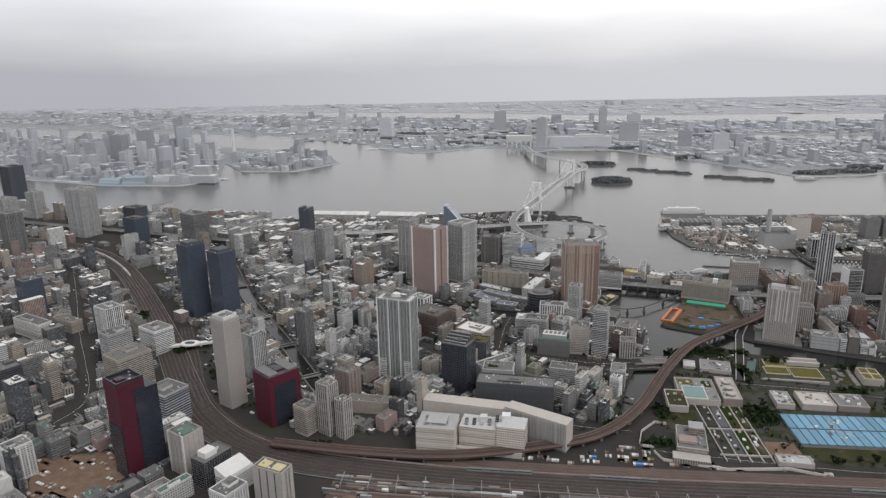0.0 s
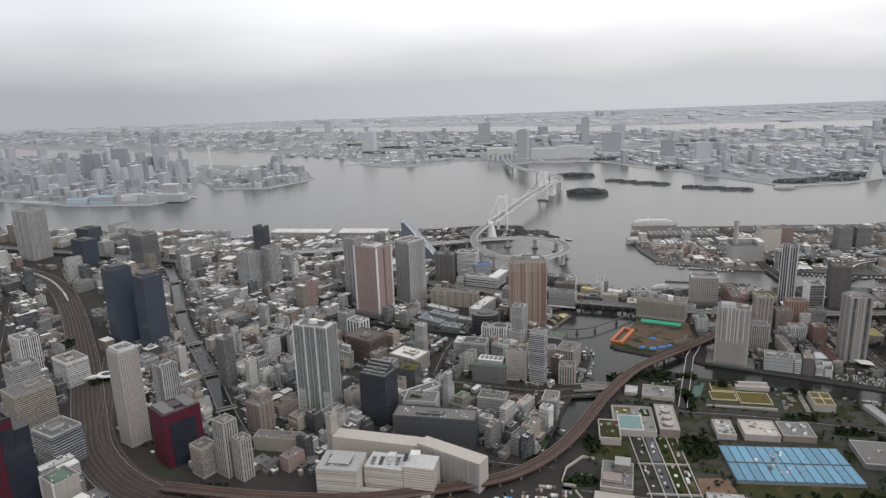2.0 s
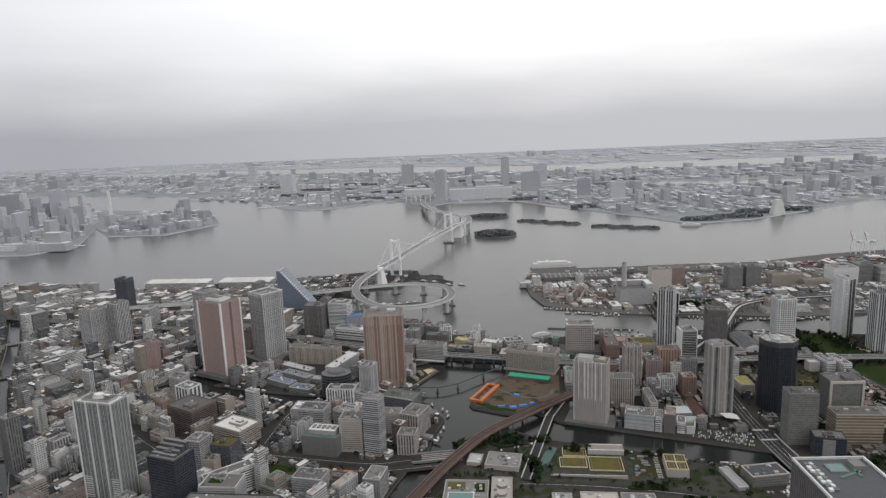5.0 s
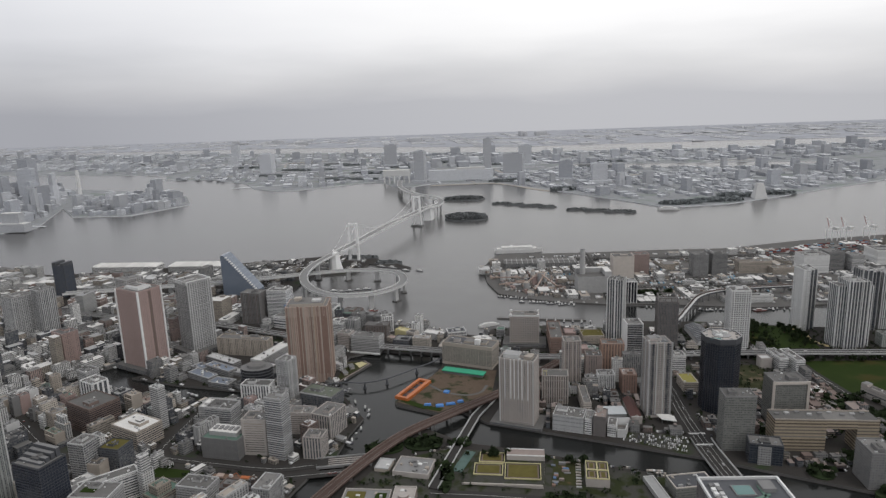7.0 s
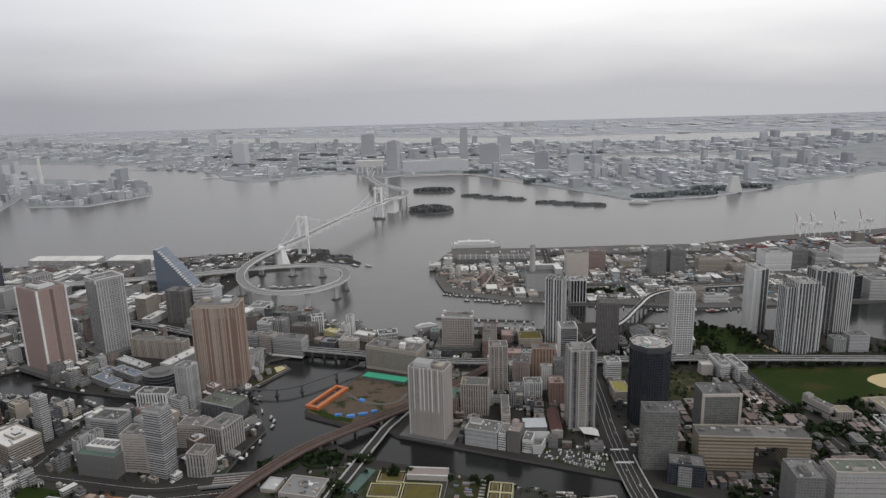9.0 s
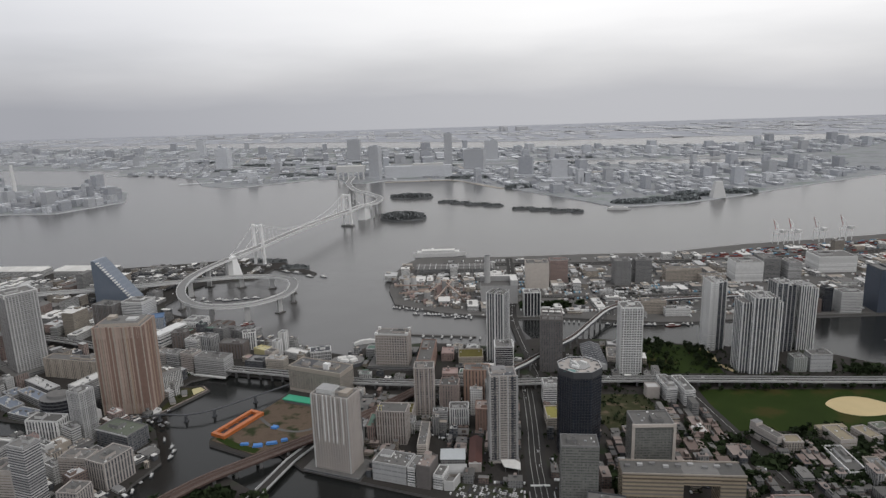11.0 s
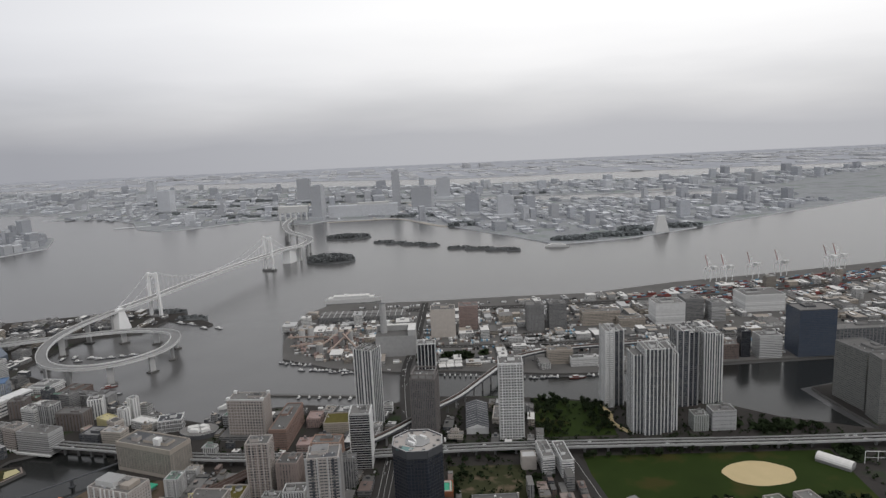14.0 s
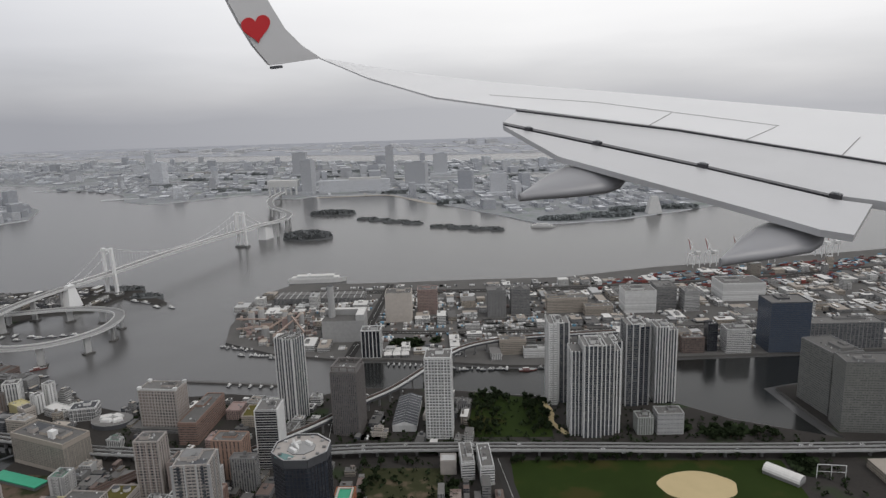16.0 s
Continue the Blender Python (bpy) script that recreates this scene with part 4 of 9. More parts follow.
city_building(-187, 760, 19, 16, 34, -30, "fins", "pink", "f_pink", "pinkish tiled apartment block by the canal")
city_building(-600, 960, 30, 24, 40, -25, "glass", "slate", "blue_glass", "dark glass office block near the bay")
city_building(-660, 1060, 30, 26, 36, -20, "bands", "slate", "blue_glass", "dark blue office block near the bay")
city_building(-860, 1010, 28, 24, 60, -20, "grid", "pale", "glass", "pale gridded tower by the river")
city_building(-900, 1130, 24, 20, 48, -20, "grid", "pale", "glass", "pale apartment tower by the river")
city_building(-1080, 1100, 30, 26, 62, -20, "fins", "grey", "glass", "grey tower by the river")
city_building(-360, 520, 16, 22, 36, -30, "bands", "pale", "glass", "pale office block with stepped floors")
city_building(-330, 488, 24, 30, 30, -30, "bands", "beige", "glass", "beige hotel block with ribbon windows")
city_building(-345, 560, 26, 20, 24, -30, "bands", "white", "glass", "white block beside the tracks")
city_building(-420, 460, 20, 16, 28, -30, "bands", "slate", "black_glass", "dark striped office block")
city_building(-330, 355, 14, 16, 24, -30, "grid", "white", "glass", "white small gridded office block")
city_building(-520, 540, 34, 18, 20, -30, "bands", "beige", "glass", "beige wide office block")
t = building("office_block", "cream block with yellow roof panels beside tracks", -149, 345, 22, 11, 24, -18, "fins", "stone", "f_dark", bay=7.0, fin=4.6, house=False, units=5)
for sx in (-5, 5):
    part("roof_panel", Shape().box(sx, 0, 24.1, 7, 7, 0.5, "straw"), t)
t = building("office_block", "dark glass block with white roof house", -197, 362, 13, 22, 20, -25, "glass", "grey", "black_glass", house=False, units=8)
part("roof_house", Shape().box(0, -3, 20.1, 8, 9, 4, "white", "roof_white"), t)
t = building("office_block", "white block with a long pitched white roof", -179, 355, 12, 20, 14, -28, "bands", "white", "f_grey", house=False, units=0)
r = Shape()
r.v += [(-6.2, -10.2, 14), (6.2, -10.2, 14), (6.2, 10.2, 14), (-6.2, 10.2, 14), (-6.2, -10.2, 18), (-6.2, 10.2, 18)]
for ids in ((0, 1, 4), (1, 2, 5, 4), (2, 3, 5), (3, 0, 4, 5), (3, 2, 1, 0)):
    r.face(ids, [(0, 0)] * len(ids), "roof_white")
part("pitched_roof", r, t)
building("office_block", "small office block with a gridded white front", -174, 335, 15, 17, 15, -25, "grid", "white", "glass", units=9)
city_building(-495, 586, 46, 14, 17, -24, "bands", "white", "f_beige", "cream stepped office slab west of the tracks")
city_building(-470, 604, 34, 12, 12, -24, "bands", "beige", "f_beige", "cream low annexe west of the tracks")
city_building(-290, 590, 18, 14, 12, -30, "bands", "pale", "pale_blue_glass", "low glass-roofed hall between towers")

# blocks round the river basin
t = building("hotel", "broad beige hotel slab with ribbon windows", *corner(234, 724, 50, 20, -22), 50, 20, 21, -22, "glass", "beige", "f_sand", storey=21, bay=2.6)
part("lift_house", Shape().box(9, -4, 21, 5, 4, 5, "white"), t)
# Slate sheet gives by colour the dark of a sunken roof well.
part("roof_well", Shape().box(-4, 2, 21.1, 34, 11, 0.3, "slate"), t)
part("roof_hut", Shape().box(-12, -3, 21.1, 6, 4, 3, "stone", "grey"), t)
x, y = corner(261, 612, 27, 15, -20)
t = building("apartment_tower", "pale residential tower with slim ribs and blank base", x, y, 27, 15, 53, -20, "grid", "stone", "f_taupe", bay=1.9, storey=1.75, fin=0.85, band=0.75, base=2)
for sx in (-12.9, -9.0, -4.4, -1.6, 1.6, 4.4, 9.0, 12.9):
    part("white_strip", Shape().box(sx, -7.75, 22 if abs(sx) < 12 else 0, 0.7, 0.6, 31.6 if abs(sx) < 12 else 53.6, "white"), t)
part("roof_frame", Shape().box(-5, 0, 53, 12, 9, 3, "white", "pale").box(8, 0, 53, 6, 8, 2.4, "beige"), t)
t = building("apartment_tower", "white-edged residential tower with grey balcony bands", 358, 635, 17, 15, 60, 4, "grid", "stone", "f_dark", storey=1.75, bay=2.1, band=0.5, fin=0.42, roof="grey")
for sx in (-8.7, -2.8, 2.8, 8.7):
    part("pier", Shape().box(sx, -7.8, 0, 0.7 if abs(sx) < 5 else 1.3, 0.9, 60.6, "pale"), t)
for sx in (-5.7, 5.7):
    part("dark_bay", Shape().box(sx, -7.72, 0, 1.3, 0.5, 60, "f_dark"), t)
for k in range(34):
    part("balcony_slat", Shape().box(0, -7.95, 0.6 + k * 1.75, 4.9, 0.5, 0.6, "stone"), t)
for sy in (-7.2, 0, 7.2):
    part("pier", Shape().box(8.8, sy, 0, 0.8, 1.0, 60.4, "pale"), t)
    part("pier", Shape().box(-8.8, sy, 0, 0.8, 1.0, 60.4, "pale"), t)
part("podium", Shape().box(0, -7.4, 0, 20, 3, 2.0, "stone", "grey"), t)
part("roof_house", Shape().box(-2, 2, 60, 9, 8, 2.2, "stone", "grey"), t)
part("roof_pad", Shape().box(3, -4, 60.1, 7, 5, 0.3, "slate"), t)
t = thing("entrance_canopy", "white three-cornered canopy at the foot of a tower", "canopy", 361, 618, 0, 0)
part("roof_sheet", Shape().prism([(-5, 6), (-3, -2.5), (7, -6), (7.5, 2), (4, 6)], 3.4, 3.9, "white", "roof_white", bottom=True), t)
for a, b in ((-2.4, -1.6), (5.8, -4.6), (6, 2), (-3.6, 4.6)):
    part("post", Shape().box(a, b, 0, 0.4, 0.4, 3.4, "grey"), t)
LOT = [(321, 592), (364, 571.5), (369, 597), (329, 603.5)]
KEEP_OUT.append(LOT)
TAKEN += [(358, 615, 9), (368, 612, 8), (374, 622, 5), (346, 612, 5)]

t = thing("office_tower", "black octagonal glass tower with open roof ring", "building", 409, 642, 0, 0)
octo = [(14.6 * math.cos((i + 0.5) * math.pi / 4), 14.2 * math.sin((i + 0.5) * math.pi / 4)) for i in range(8)]
part("body", Shape().prism(octo, 0, 58, "ink_glass", "roof"), t)
for k in range(29):
    part("floor_band", Shape().prism([(a * 1.012, b * 1.012) for a, b in octo], k * 2 + 0.02, k * 2 + 0.35, "black", bottom=True), t)
for i in range(8):
    (ax, ay), (bx, by) = octo[i], octo[(i + 1) % 8]
    part("ring_wall", Shape().strip([(ax, ay), (bx, by)], 0.8, 57, 61.5, "slate", "pale"), t)
    for q in range(1, 6):
        part("mullion", Shape().beam((ax + (bx - ax) * q / 6, ay + (by - ay) * q / 6, 0), (ax + (bx - ax) * q / 6, ay + (by - ay) * q / 6, 57), 0.3, "black"), t)
part("roof_ring", Shape().prism([(a * 0.985, b * 0.985) for a, b in octo], 58.1, 60.6, "pale", "stone"), t)
part("roof_well", Shape().prism([(a * 0.5, b * 0.5) for a, b in octo], 60.6, 60.9, "slate", "pale"), t)
part("teal_pad", Shape().box(-6.6, -8.4, 60.6, 8.4, 5.2, 0.12, "pool", None, -26), t)
for i in range(5):
    part("stepped_wall", Shape().box(-4.6 + i * 0.9, 2.6 - i * 1.1, 60.9, 0.6, 5.4 - i * 0.5, 2.6 - i * 0.3, "white", "white", 14), t)
for i in range(3):
    part("roof_plant", Shape().box(4.6 * math.cos(i * 1.57 + 0.8), 4.6 * math.sin(i * 1.57 + 0.8), 60.9, 5, 1.6, 1.3, "white", "white", 135 + 90 * i), t)
for i in range(10):
    part("roof_unit", Shape().box(11.4 * math.cos(i * 0.63), 11.0 * math.sin(i * 0.63), 60.6, 1.6, 1.2, 0.9, "pale" if i % 3 else "grey"), t)
TAKEN.append((409, 642, 20))

def bay_building(x, y, w, d, h, rot, style, wall, core, lab):
    building("apartment_tower" if "residential" in lab else "office_block", lab, x, y, w, d, h, rot, style, wall, core, **({"bay": 3.6, "fin": 0.85, "band": 0.3} if "rib" in lab or "cluster" in lab else {"bay": 2.2, "storey": 2.2, "band": 0.75, "fin": 0.7} if "white gridded residential" in lab else {}))


t = building("hotel", "taupe gridded hotel with white roof crown by the canal mouth", 270, 792, 29, 16, 31, -6, "grid", "stone", "f_taupe", storey=2.4, bay=2.4, fin=0.7, band=0.8, base=3)
for a, b, w, d in ((-13.6, -7, 2.4, 2.4), (13.6, -7, 2.4, 2.4), (-13.6, 7, 2.4, 2.4), (13.6, 7, 2.4, 2.4), (0, -7.8, 25, 0.6)):
    part("crown_piece", Shape().box(a, b, 31, w, d, 2.2 if w < 5 else 1.2, "white"), t)
bay_building(-5, 882, 24, 18, 38, -12, "bands", "white", "f_dark", "white block with a blank dark flank by the bay")
bay_building(-35, 880, 24, 18, 36, -12, "fins", "grey", "f_brown", "grey-brown office block near the approach loop")
bay_building(-16, 920, 16, 14, 28, -12, "bands", "white", "f_dark", "white block with dark sides near the loop")
bay_building(-14, 778, 56, 12, 17, -12, "fins", "beige", "f_beige", "long beige office slab behind towers")
# waterfront rows north of the basin
t = building("office_block", "pale waterside office slab with ribbon windows", 111, 779, 30, 14, 17, -15, "bands", "pale", "f_grey", units=6)
part("quay_base", Shape().box(0, -8, 0, 32, 2, 1.2, "white"), t)
for x, y, w, h, wall, core in ((54, 799, 23, 14.5, "stone", "f_grey"), (73, 791, 14, 16, "pale", "f_dark"), (88, 786, 13, 18, "stone", "f_taupe")):
    t = building("office_block", "grey low office block on a white quay wall", x, y, w, 12, h, -20, "bands", wall, core, units=8, group="basin offices")
    part("quay_base", Shape().box(0, -6.9, 0, w, 1.6, 1.2, "white"), t)
t = building("office_block", "long low white block with ribbon windows", 15.5, 856, 43, 14, 13, -20, "bands", "white", "f_dark", storey=3.2, band=1.7, units=9)
wing = part("rear_wing", Shape().box(15.6, 12, 0, 12, 36, 13.4, "f_dark", "roof_white"), t)
for k in range(5):
    part("ribbon", Shape().box(15.6, 12, max(0.02, k * 3.2 - 0.85), 12.4, 36.4, 1.7 if k < 4 else 1.6, "white", None, 0, True), wing)
building("office_block", "dark brown block with a flat roof by the basin", 52, 848, 14, 12, 15.5, 8, "fins", "warm_grey", "f_brown", bay=3.0, fin=1.4, units=5)
building("office_block", "white stepped block among waterfront houses", 72, 835, 15, 12, 13, -20, "bands", "white", "f_grey", units=6)
building("office_block", "white corner block among waterfront houses", 87, 833, 13, 12, 16, -20, "fins", "pale", "f_dark", bay=2.4, units=5)
building("office_block", "grey block with a plain flank on the waterfront", 90, 858, 12, 11, 15, -20, "glass", "grey", "f_grey", units=4)
building("office_block", "dark brown waterfront block with a wide roof", 116, 818, 24, 13, 15, -6, "fins", "warm_grey", "f_brown", bay=3.2, fin=1.3, units=8)
building("apartment_block", "white waterfront block with vertical strips", 124, 839, 12, 10, 17, 16, "fins", "white", "f_dark", bay=2.4, fin=1.2, units=4)
building("store_shed", "low yellow store on the quay", 143, 818, 14, 10, 8, -30, "glass", "straw", "straw", roof="straw", storey=8, units=4, house=False)
building("store_shed", "cream quay office with a flat roof", 154, 809, 10, 8, 9, -30, "bands", "cream", "f_beige", units=3, house=False)
building("store_shed", "low store with a pale pink roof", 134, 806, 12, 8, 4, -30, "glass", "beige", "f_beige", roof="rose", units=1, house=False)
for x, y, h in ((157, 818.5, 15), (160, 830, 19.5)):
    building("silo_block", "slim white silo-like block on the quay", x, y, 6.5, 7, h, -20, "fins", "white", "f_white", bay=3.2, units=2, house=False, group="quay silos")
building("store_shed", "low white quay hall with a pale roof", 177, 813, 22, 11, 6, -26, "glass", "white", "f_white", roof="roof_white", units=3, house=False)
t = building("office_block", "white quay office with a dark roof", 200, 808, 19, 13, 9.5, 12, "glass", "white", "f_grey", roof="slate", storey=3.2, bay=3.0, units=4, house=False)
part("roof_hut", Shape().box(2, 1, 9.6, 5, 4, 2.4, "white", "slate"), t)
bay_building(300, 786, 13, 50, 16, -3, "bands", "red_brown", "f_brown", "long dark brown waterside slab")
building("store_shed", "low hall with a yellow-green planted roof", 339, 796, 22, 20, 8, 0, "glass", "beige", "f_beige", roof="algae", units=2, house=False)
building("store_shed", "low house with pinkish tiled roof", 318, 806, 11, 15, 7, -2, "glass", "pink", "f_pink", roof="pink", units=3, house=False)
building("store_shed", "low house with pinkish tiled roof", 321, 757, 13, 12, 8, -2, "glass", "pink", "f_pink", roof="pink", units=3)
building("store_shed", "low block with a yellow-green roof deck", 398, 680, 12, 20, 8, 0, "glass", "cream", "f_beige", roof="yellow_roof", units=2, house=False)
bay_building(303, 701, 15, 13, 37.5, 0, "bands", "stone", "f_taupe", "slim warm grey apartment block with ribbon windows")
t = building("apartment_block", "beige ribbed apartment block with a yellow roof gantry", 283, 659, 21, 14, 24, -6, "fins", "stone", "f_brown", bay=1.9, fin=0.9, units=5, house=False)
part("roof_gantry", Shape().beam((-9, -5, 24), (-9, -5, 28), 0.3, "straw").beam((-7, -5, 24), (-7, -5, 28), 0.3, "straw").beam((-9.6, -5, 28), (-6, -5, 28), 0.3, "straw").beam((-8, -5, 28), (-8, -1, 26), 0.25, "straw"), t)
building("apartment_block", "orange-tan tiled balcony apartment block", 343, 722, 20, 13, 26, -4, "fins", "salmon", "f_brown", bay=3.0, fin=1.7, units=6)
building("apartment_block", "reddish-brown tiled low apartment block", 347, 677, 12, 14, 16, -2, "fins", "red_brown", "f_brown", bay=2.6, fin=1.5, roof="taupe", units=5)
bay_building(322, 700, 14, 14, 24, -5, "fins", "taupe", "f_taupe", "taupe tiled apartment block with slim windows")
t = building("apartment_tower", "slim tower with dark banded front and white flank", 365, 736, 14, 16, 40, 0, "bands", "pale", "black_glass", storey=1.75, band=0.5)
part("flank_wall", Shape().box(7.2, 0, 0, 0.6, 16.6, 40.6, "white").box(-7.2, 0, 0, 0.6, 16.6, 40.6, "white"), t)
bay_building(400, 716, 12, 12, 16, 0, "bands", "white", "glass", "white little gridded office block")
t = building("office_tower", "dark grey-brown ribbed office tower with open roof frame", 409, 780, 19, 20, 47, -8, "fins", "warm_grey", "f_dark", bay=1.5, storey=2.0, fin=0.8, house=False)
for sx in (-8.4, -2.8, 2.8, 8.4):
    part("crown_post", Shape().box(sx, -8.6, 47, 0.9, 0.9, 3.2, "warm_grey").box(sx, 8.6, 47, 0.9, 0.9, 3.2, "warm_grey"), t)
part("crown_beam", Shape().box(0, -8.6, 50.2, 18, 1.1, 0.9, "warm_grey").box(0, 8.6, 50.2, 18, 1.1, 0.9, "warm_grey").box(-8.4, 0, 50.2, 1.1, 16.1, 0.9, "warm_grey").box(8.4, 0, 50.2, 1.1, 16.1, 0.9, "warm_grey"), t)
bay_building(474, 771, 18, 17, 59, -3, "grid", "white", "f_grey", "white gridded residential tower")
bay_building(615, 768, 11, 11, 12, 0, "fins", "sage", "f_olive", "grey-green low hall at the foot of towers")
bay_building(632, 768, 18, 12, 15, 0, "glass", "pale", "f_canal", "pale low annexe at the foot of towers")
bay_building(784, 922, 36, 26, 46, 0, "glass", "slate", "blue_glass", "dark blue glass office block on the wharf")
bay_building(760, 803, 24, 34, 47, 8, "glass", "grey", "f_olive", "grey office tower with blank corners on the quay")
bay_building(764, 768, 34, 18, 50, -6, "glass", "grey", "f_olive", "grey-green office slab on the quay")
bay_building(838, 924, 66, 18, 24, 0, "bands", "grey", "f_dark", "long grey wharf office block with ribbon windows")
t = building("apartment_block", "orange tiled block with a green roof court", 422, 676, 11, 14, 13, 0, "bands", "orange_tile", "f_brown", roof="green_sheet", units=0, house=False)
part("court_rim", Shape().box(0, -5.6, 13.1, 9, 1.0, 0.8, "cream").box(0, 5.6, 13.1, 9, 1.0, 0.8, "cream").box(-4, 0, 13.1, 1.0, 10.2, 0.8, "cream").box(4, 0, 13.1, 1.0, 10.2, 0.8, "cream"), t)
bay_building(399, 582, 21, 14, 40, -4, "glass", "grey", "f_olive", "plain grey-green office block by the canal")
# canal front of the eastern quarter
t = building("office_block", "pale grey canal-side block with a cluttered roof", 288, 613, 23, 16, 12, -18, "glass", "pale", "f_canal", units=16, house=False)
part("roof_deck_wall", Shape().box(-6, 3, 12.1, 8, 6, 1.6, "white", "grey"), t)
building("office_block", "slim striped canal-side annexe", 302, 608, 5, 15, 12, -18, "bands", "white", "black_glass", units=3, house=False)
t = building("office_block", "blank dark grey canal-side block with a tan roof", 309.5, 605, 9, 15, 15, -18, "glass", "warm_grey", "warm_grey", roof="taupe", units=5, house=False)
part("roof_house", Shape().box(-1, 4, 15.1, 4, 4, 3, "stone", "taupe"), t)
t = building("office_block", "white stepped canal-side block with a ramp wall", 318, 603, 6, 12, 9, -18, "bands", "white", "f_grey", units=3, house=False)
part("ramp_wall", Shape().strip([(4, -6), (9.5, -5), (10.5, 5)], 0.8, 0, 6.5, "white"), t)
part("low_wing", Shape().box(6.4, 0, 0, 6, 9, 3, "brown", "roof"), t)
t = thing("market_hall", "low hall with a pale sheet roof and vaulted front", "hall", 325, 629, 0, 0)
part("body", Shape().box(0, 0, 0, 16, 13, 5, "f_grey", "grey"), t)
part("roof_sheet", Shape().box(0, 0, 5, 16.6, 13.6, 0.4, "ice"), t)
r = Shape()
for xx in (-9, 9):
    r.v += [(xx, -13.5 + 5 * math.cos(q * math.pi / 8), 2 + 3.0 * math.sin(q * math.pi / 8)) for q in range(9)]
for q in range(8):
    r.face((q, q + 1, 10 + q, 9 + q)[::-1], ((0, 0), (2, 0), (2, 18), (0, 18)), "pale")
r.face(tuple(range(9)), [(0, 0)] * 9, "stone")
r.face(tuple(range(17, 8, -1)), [(0, 0)] * 9, "stone")
part("vault", r, t)
part("vault_base", Shape().box(0, -13.5, 0, 17.6, 9.6, 2, "stone"), t)
TAKEN += [(325, 630, 8), (325, 616, 8)]
t = thing("long_house", "long house with a dark red pitched roof", "house", 340, 634, 0, -2)
part("body", Shape().box(0, 0, 0, 8, 33, 4.5, "stone", "roof"), t)
r = Shape()
r.v += [(-4.4, -17, 4.5), (0, -17, 7), (4.4, -17, 4.5), (-4.4, 17, 4.5), (0, 17, 7), (4.4, 17, 4.5)]
for ids in ((0, 1, 4, 3)[::-1], (1, 2, 5, 4)[::-1], (0, 1, 2)[::-1], (3, 4, 5), (0, 3, 5, 2)[::-1]):
    r.face(ids, [(0, 0)] * len(ids), "stone" if len(ids) == 3 else "maroon")
part("roof", r, t)
part("gable_front", Shape().box(0, -17.6, 0, 8, 1.4, 6, "stone", "pale"), t)
TAKEN += [(340, 622, 6), (340, 634, 6), (340, 646, 6)]
building("apartment_block", "slim cream block along a narrow lane", 305, 646, 6, 32, 11, -2, "bands", "cream", "f_beige", units=9, house=False)
t = building("office_block", "low block with yellow-green roof and two roof fans", 287, 688, 16, 17, 9, -3, "bands", "stone", "f_grey", roof="algae", units=2, house=False)
for sx in (-3.4, 3.4):
    part("roof_fan", Shape().prism([(sx + 2.2 * math.cos(i * math.pi / 6), 3 + 2.2 * math.sin(i * math.pi / 6)) for i in range(12)], 9.1, 11, "white", "slate"), t)
building("apartment_block", "small white block with vertical window strips", 329, 681, 14, 11, 14, 0, "fins", "white", "f_dark", bay=1.8, roof="roof", units=6)
building("office_block", "grey southern block with a cluttered well roof", 468, 536, 16, 20, 24, -4, "glass", "grey", "f_grey", units=18)
building("office_block", "cream-edged southern block with a dark cluttered roof", 499, 538, 29, 14, 24, -2, "glass", "cream", "f_canal", roof="dull_green", units=14)
t = building("office_block", "dark glass block with a grey wing on the canal", 411, 563, 21, 13, 14, -14, "glass", "slate", "ink_glass", units=6)
part("grey_wing", Shape().box(-1, -6.9, 0, 8, 1.4, 13, "f_grey", "roof"), t)
building("store_shed", "blank pale hall with a plain flat roof", 480, 721, 10, 9, 9, 0, "glass", "stone", "stone", roof="pale", units=0, house=False)
bay_building(491.5, 722, 8, 24, 12, 4, "bands", "white", "glass", "white stepped school block")
bay_building(503, 718, 8, 28, 12, 4, "bands", "white", "glass", "white narrow school block")
t = building("school_block", "long white school block with a stepped roof", 537, 649, 6, 23, 9, 23, "bands", "stone", "f_grey", storey=3.2, units=3, house=False)
part("stair_tower", Shape().box(0, 9, 9, 6, 5, 2.4, "stone", "grey"), t)
t = building("school_block", "cream school block with a tan flat roof", 584, 647, 11, 20, 7, 6, "bands", "stone", "f_beige", storey=3.0, roof="school_roof", units=4, house=False)
part("cross_wing", Shape().box(2, 11.5, 0, 20, 6, 6, "f_beige", "school_roof"), t)
building("school_block", "cream school wing with a tan flat roof", 604, 650, 10, 16, 6, 14, "bands", "stone", "f_beige", storey=3.0, roof="school_roof", units=4, house=False)
building("school_block", "low tan-roofed school hall", 549, 640, 12, 10, 7, -2, "glass", "stone", "f_beige", roof="school_roof", units=2, house=False)
building("school_block", "grey-roofed school block beside the ball ground", 638, 659, 11, 12, 6.5, 10, "bands", "stone", "f_grey", storey=3.0, units=3, house=False)
building("school_block", "low school shed with a grey-green roof", 619, 660, 11, 9, 5, 10, "glass", "stone", "f_grey", roof="dull_green", units=2, house=False)
bay_building(424, 1032, 28, 20, 32, 0, "glass", "cream", "cream", "beige cold-store block on the wharf")
bay_building(454, 1056, 22, 18, 28, 0, "glass", "pink", "f_pink", "pinkish cold-store block on the wharf")
bay_building(530, 1040, 20, 18, 30, 0, "bands", "grey", "f_grey", "grey wharf office block with ribbon windows")
bay_building(556, 1042, 20, 18, 30, 0, "bands", "grey", "f_grey", "grey wharf office block with ribbon windows")
bay_building(608, 1050, 44, 16, 16, 0, "bands", "beige", "f_beige", "beige wharf warehouse with flat roof")
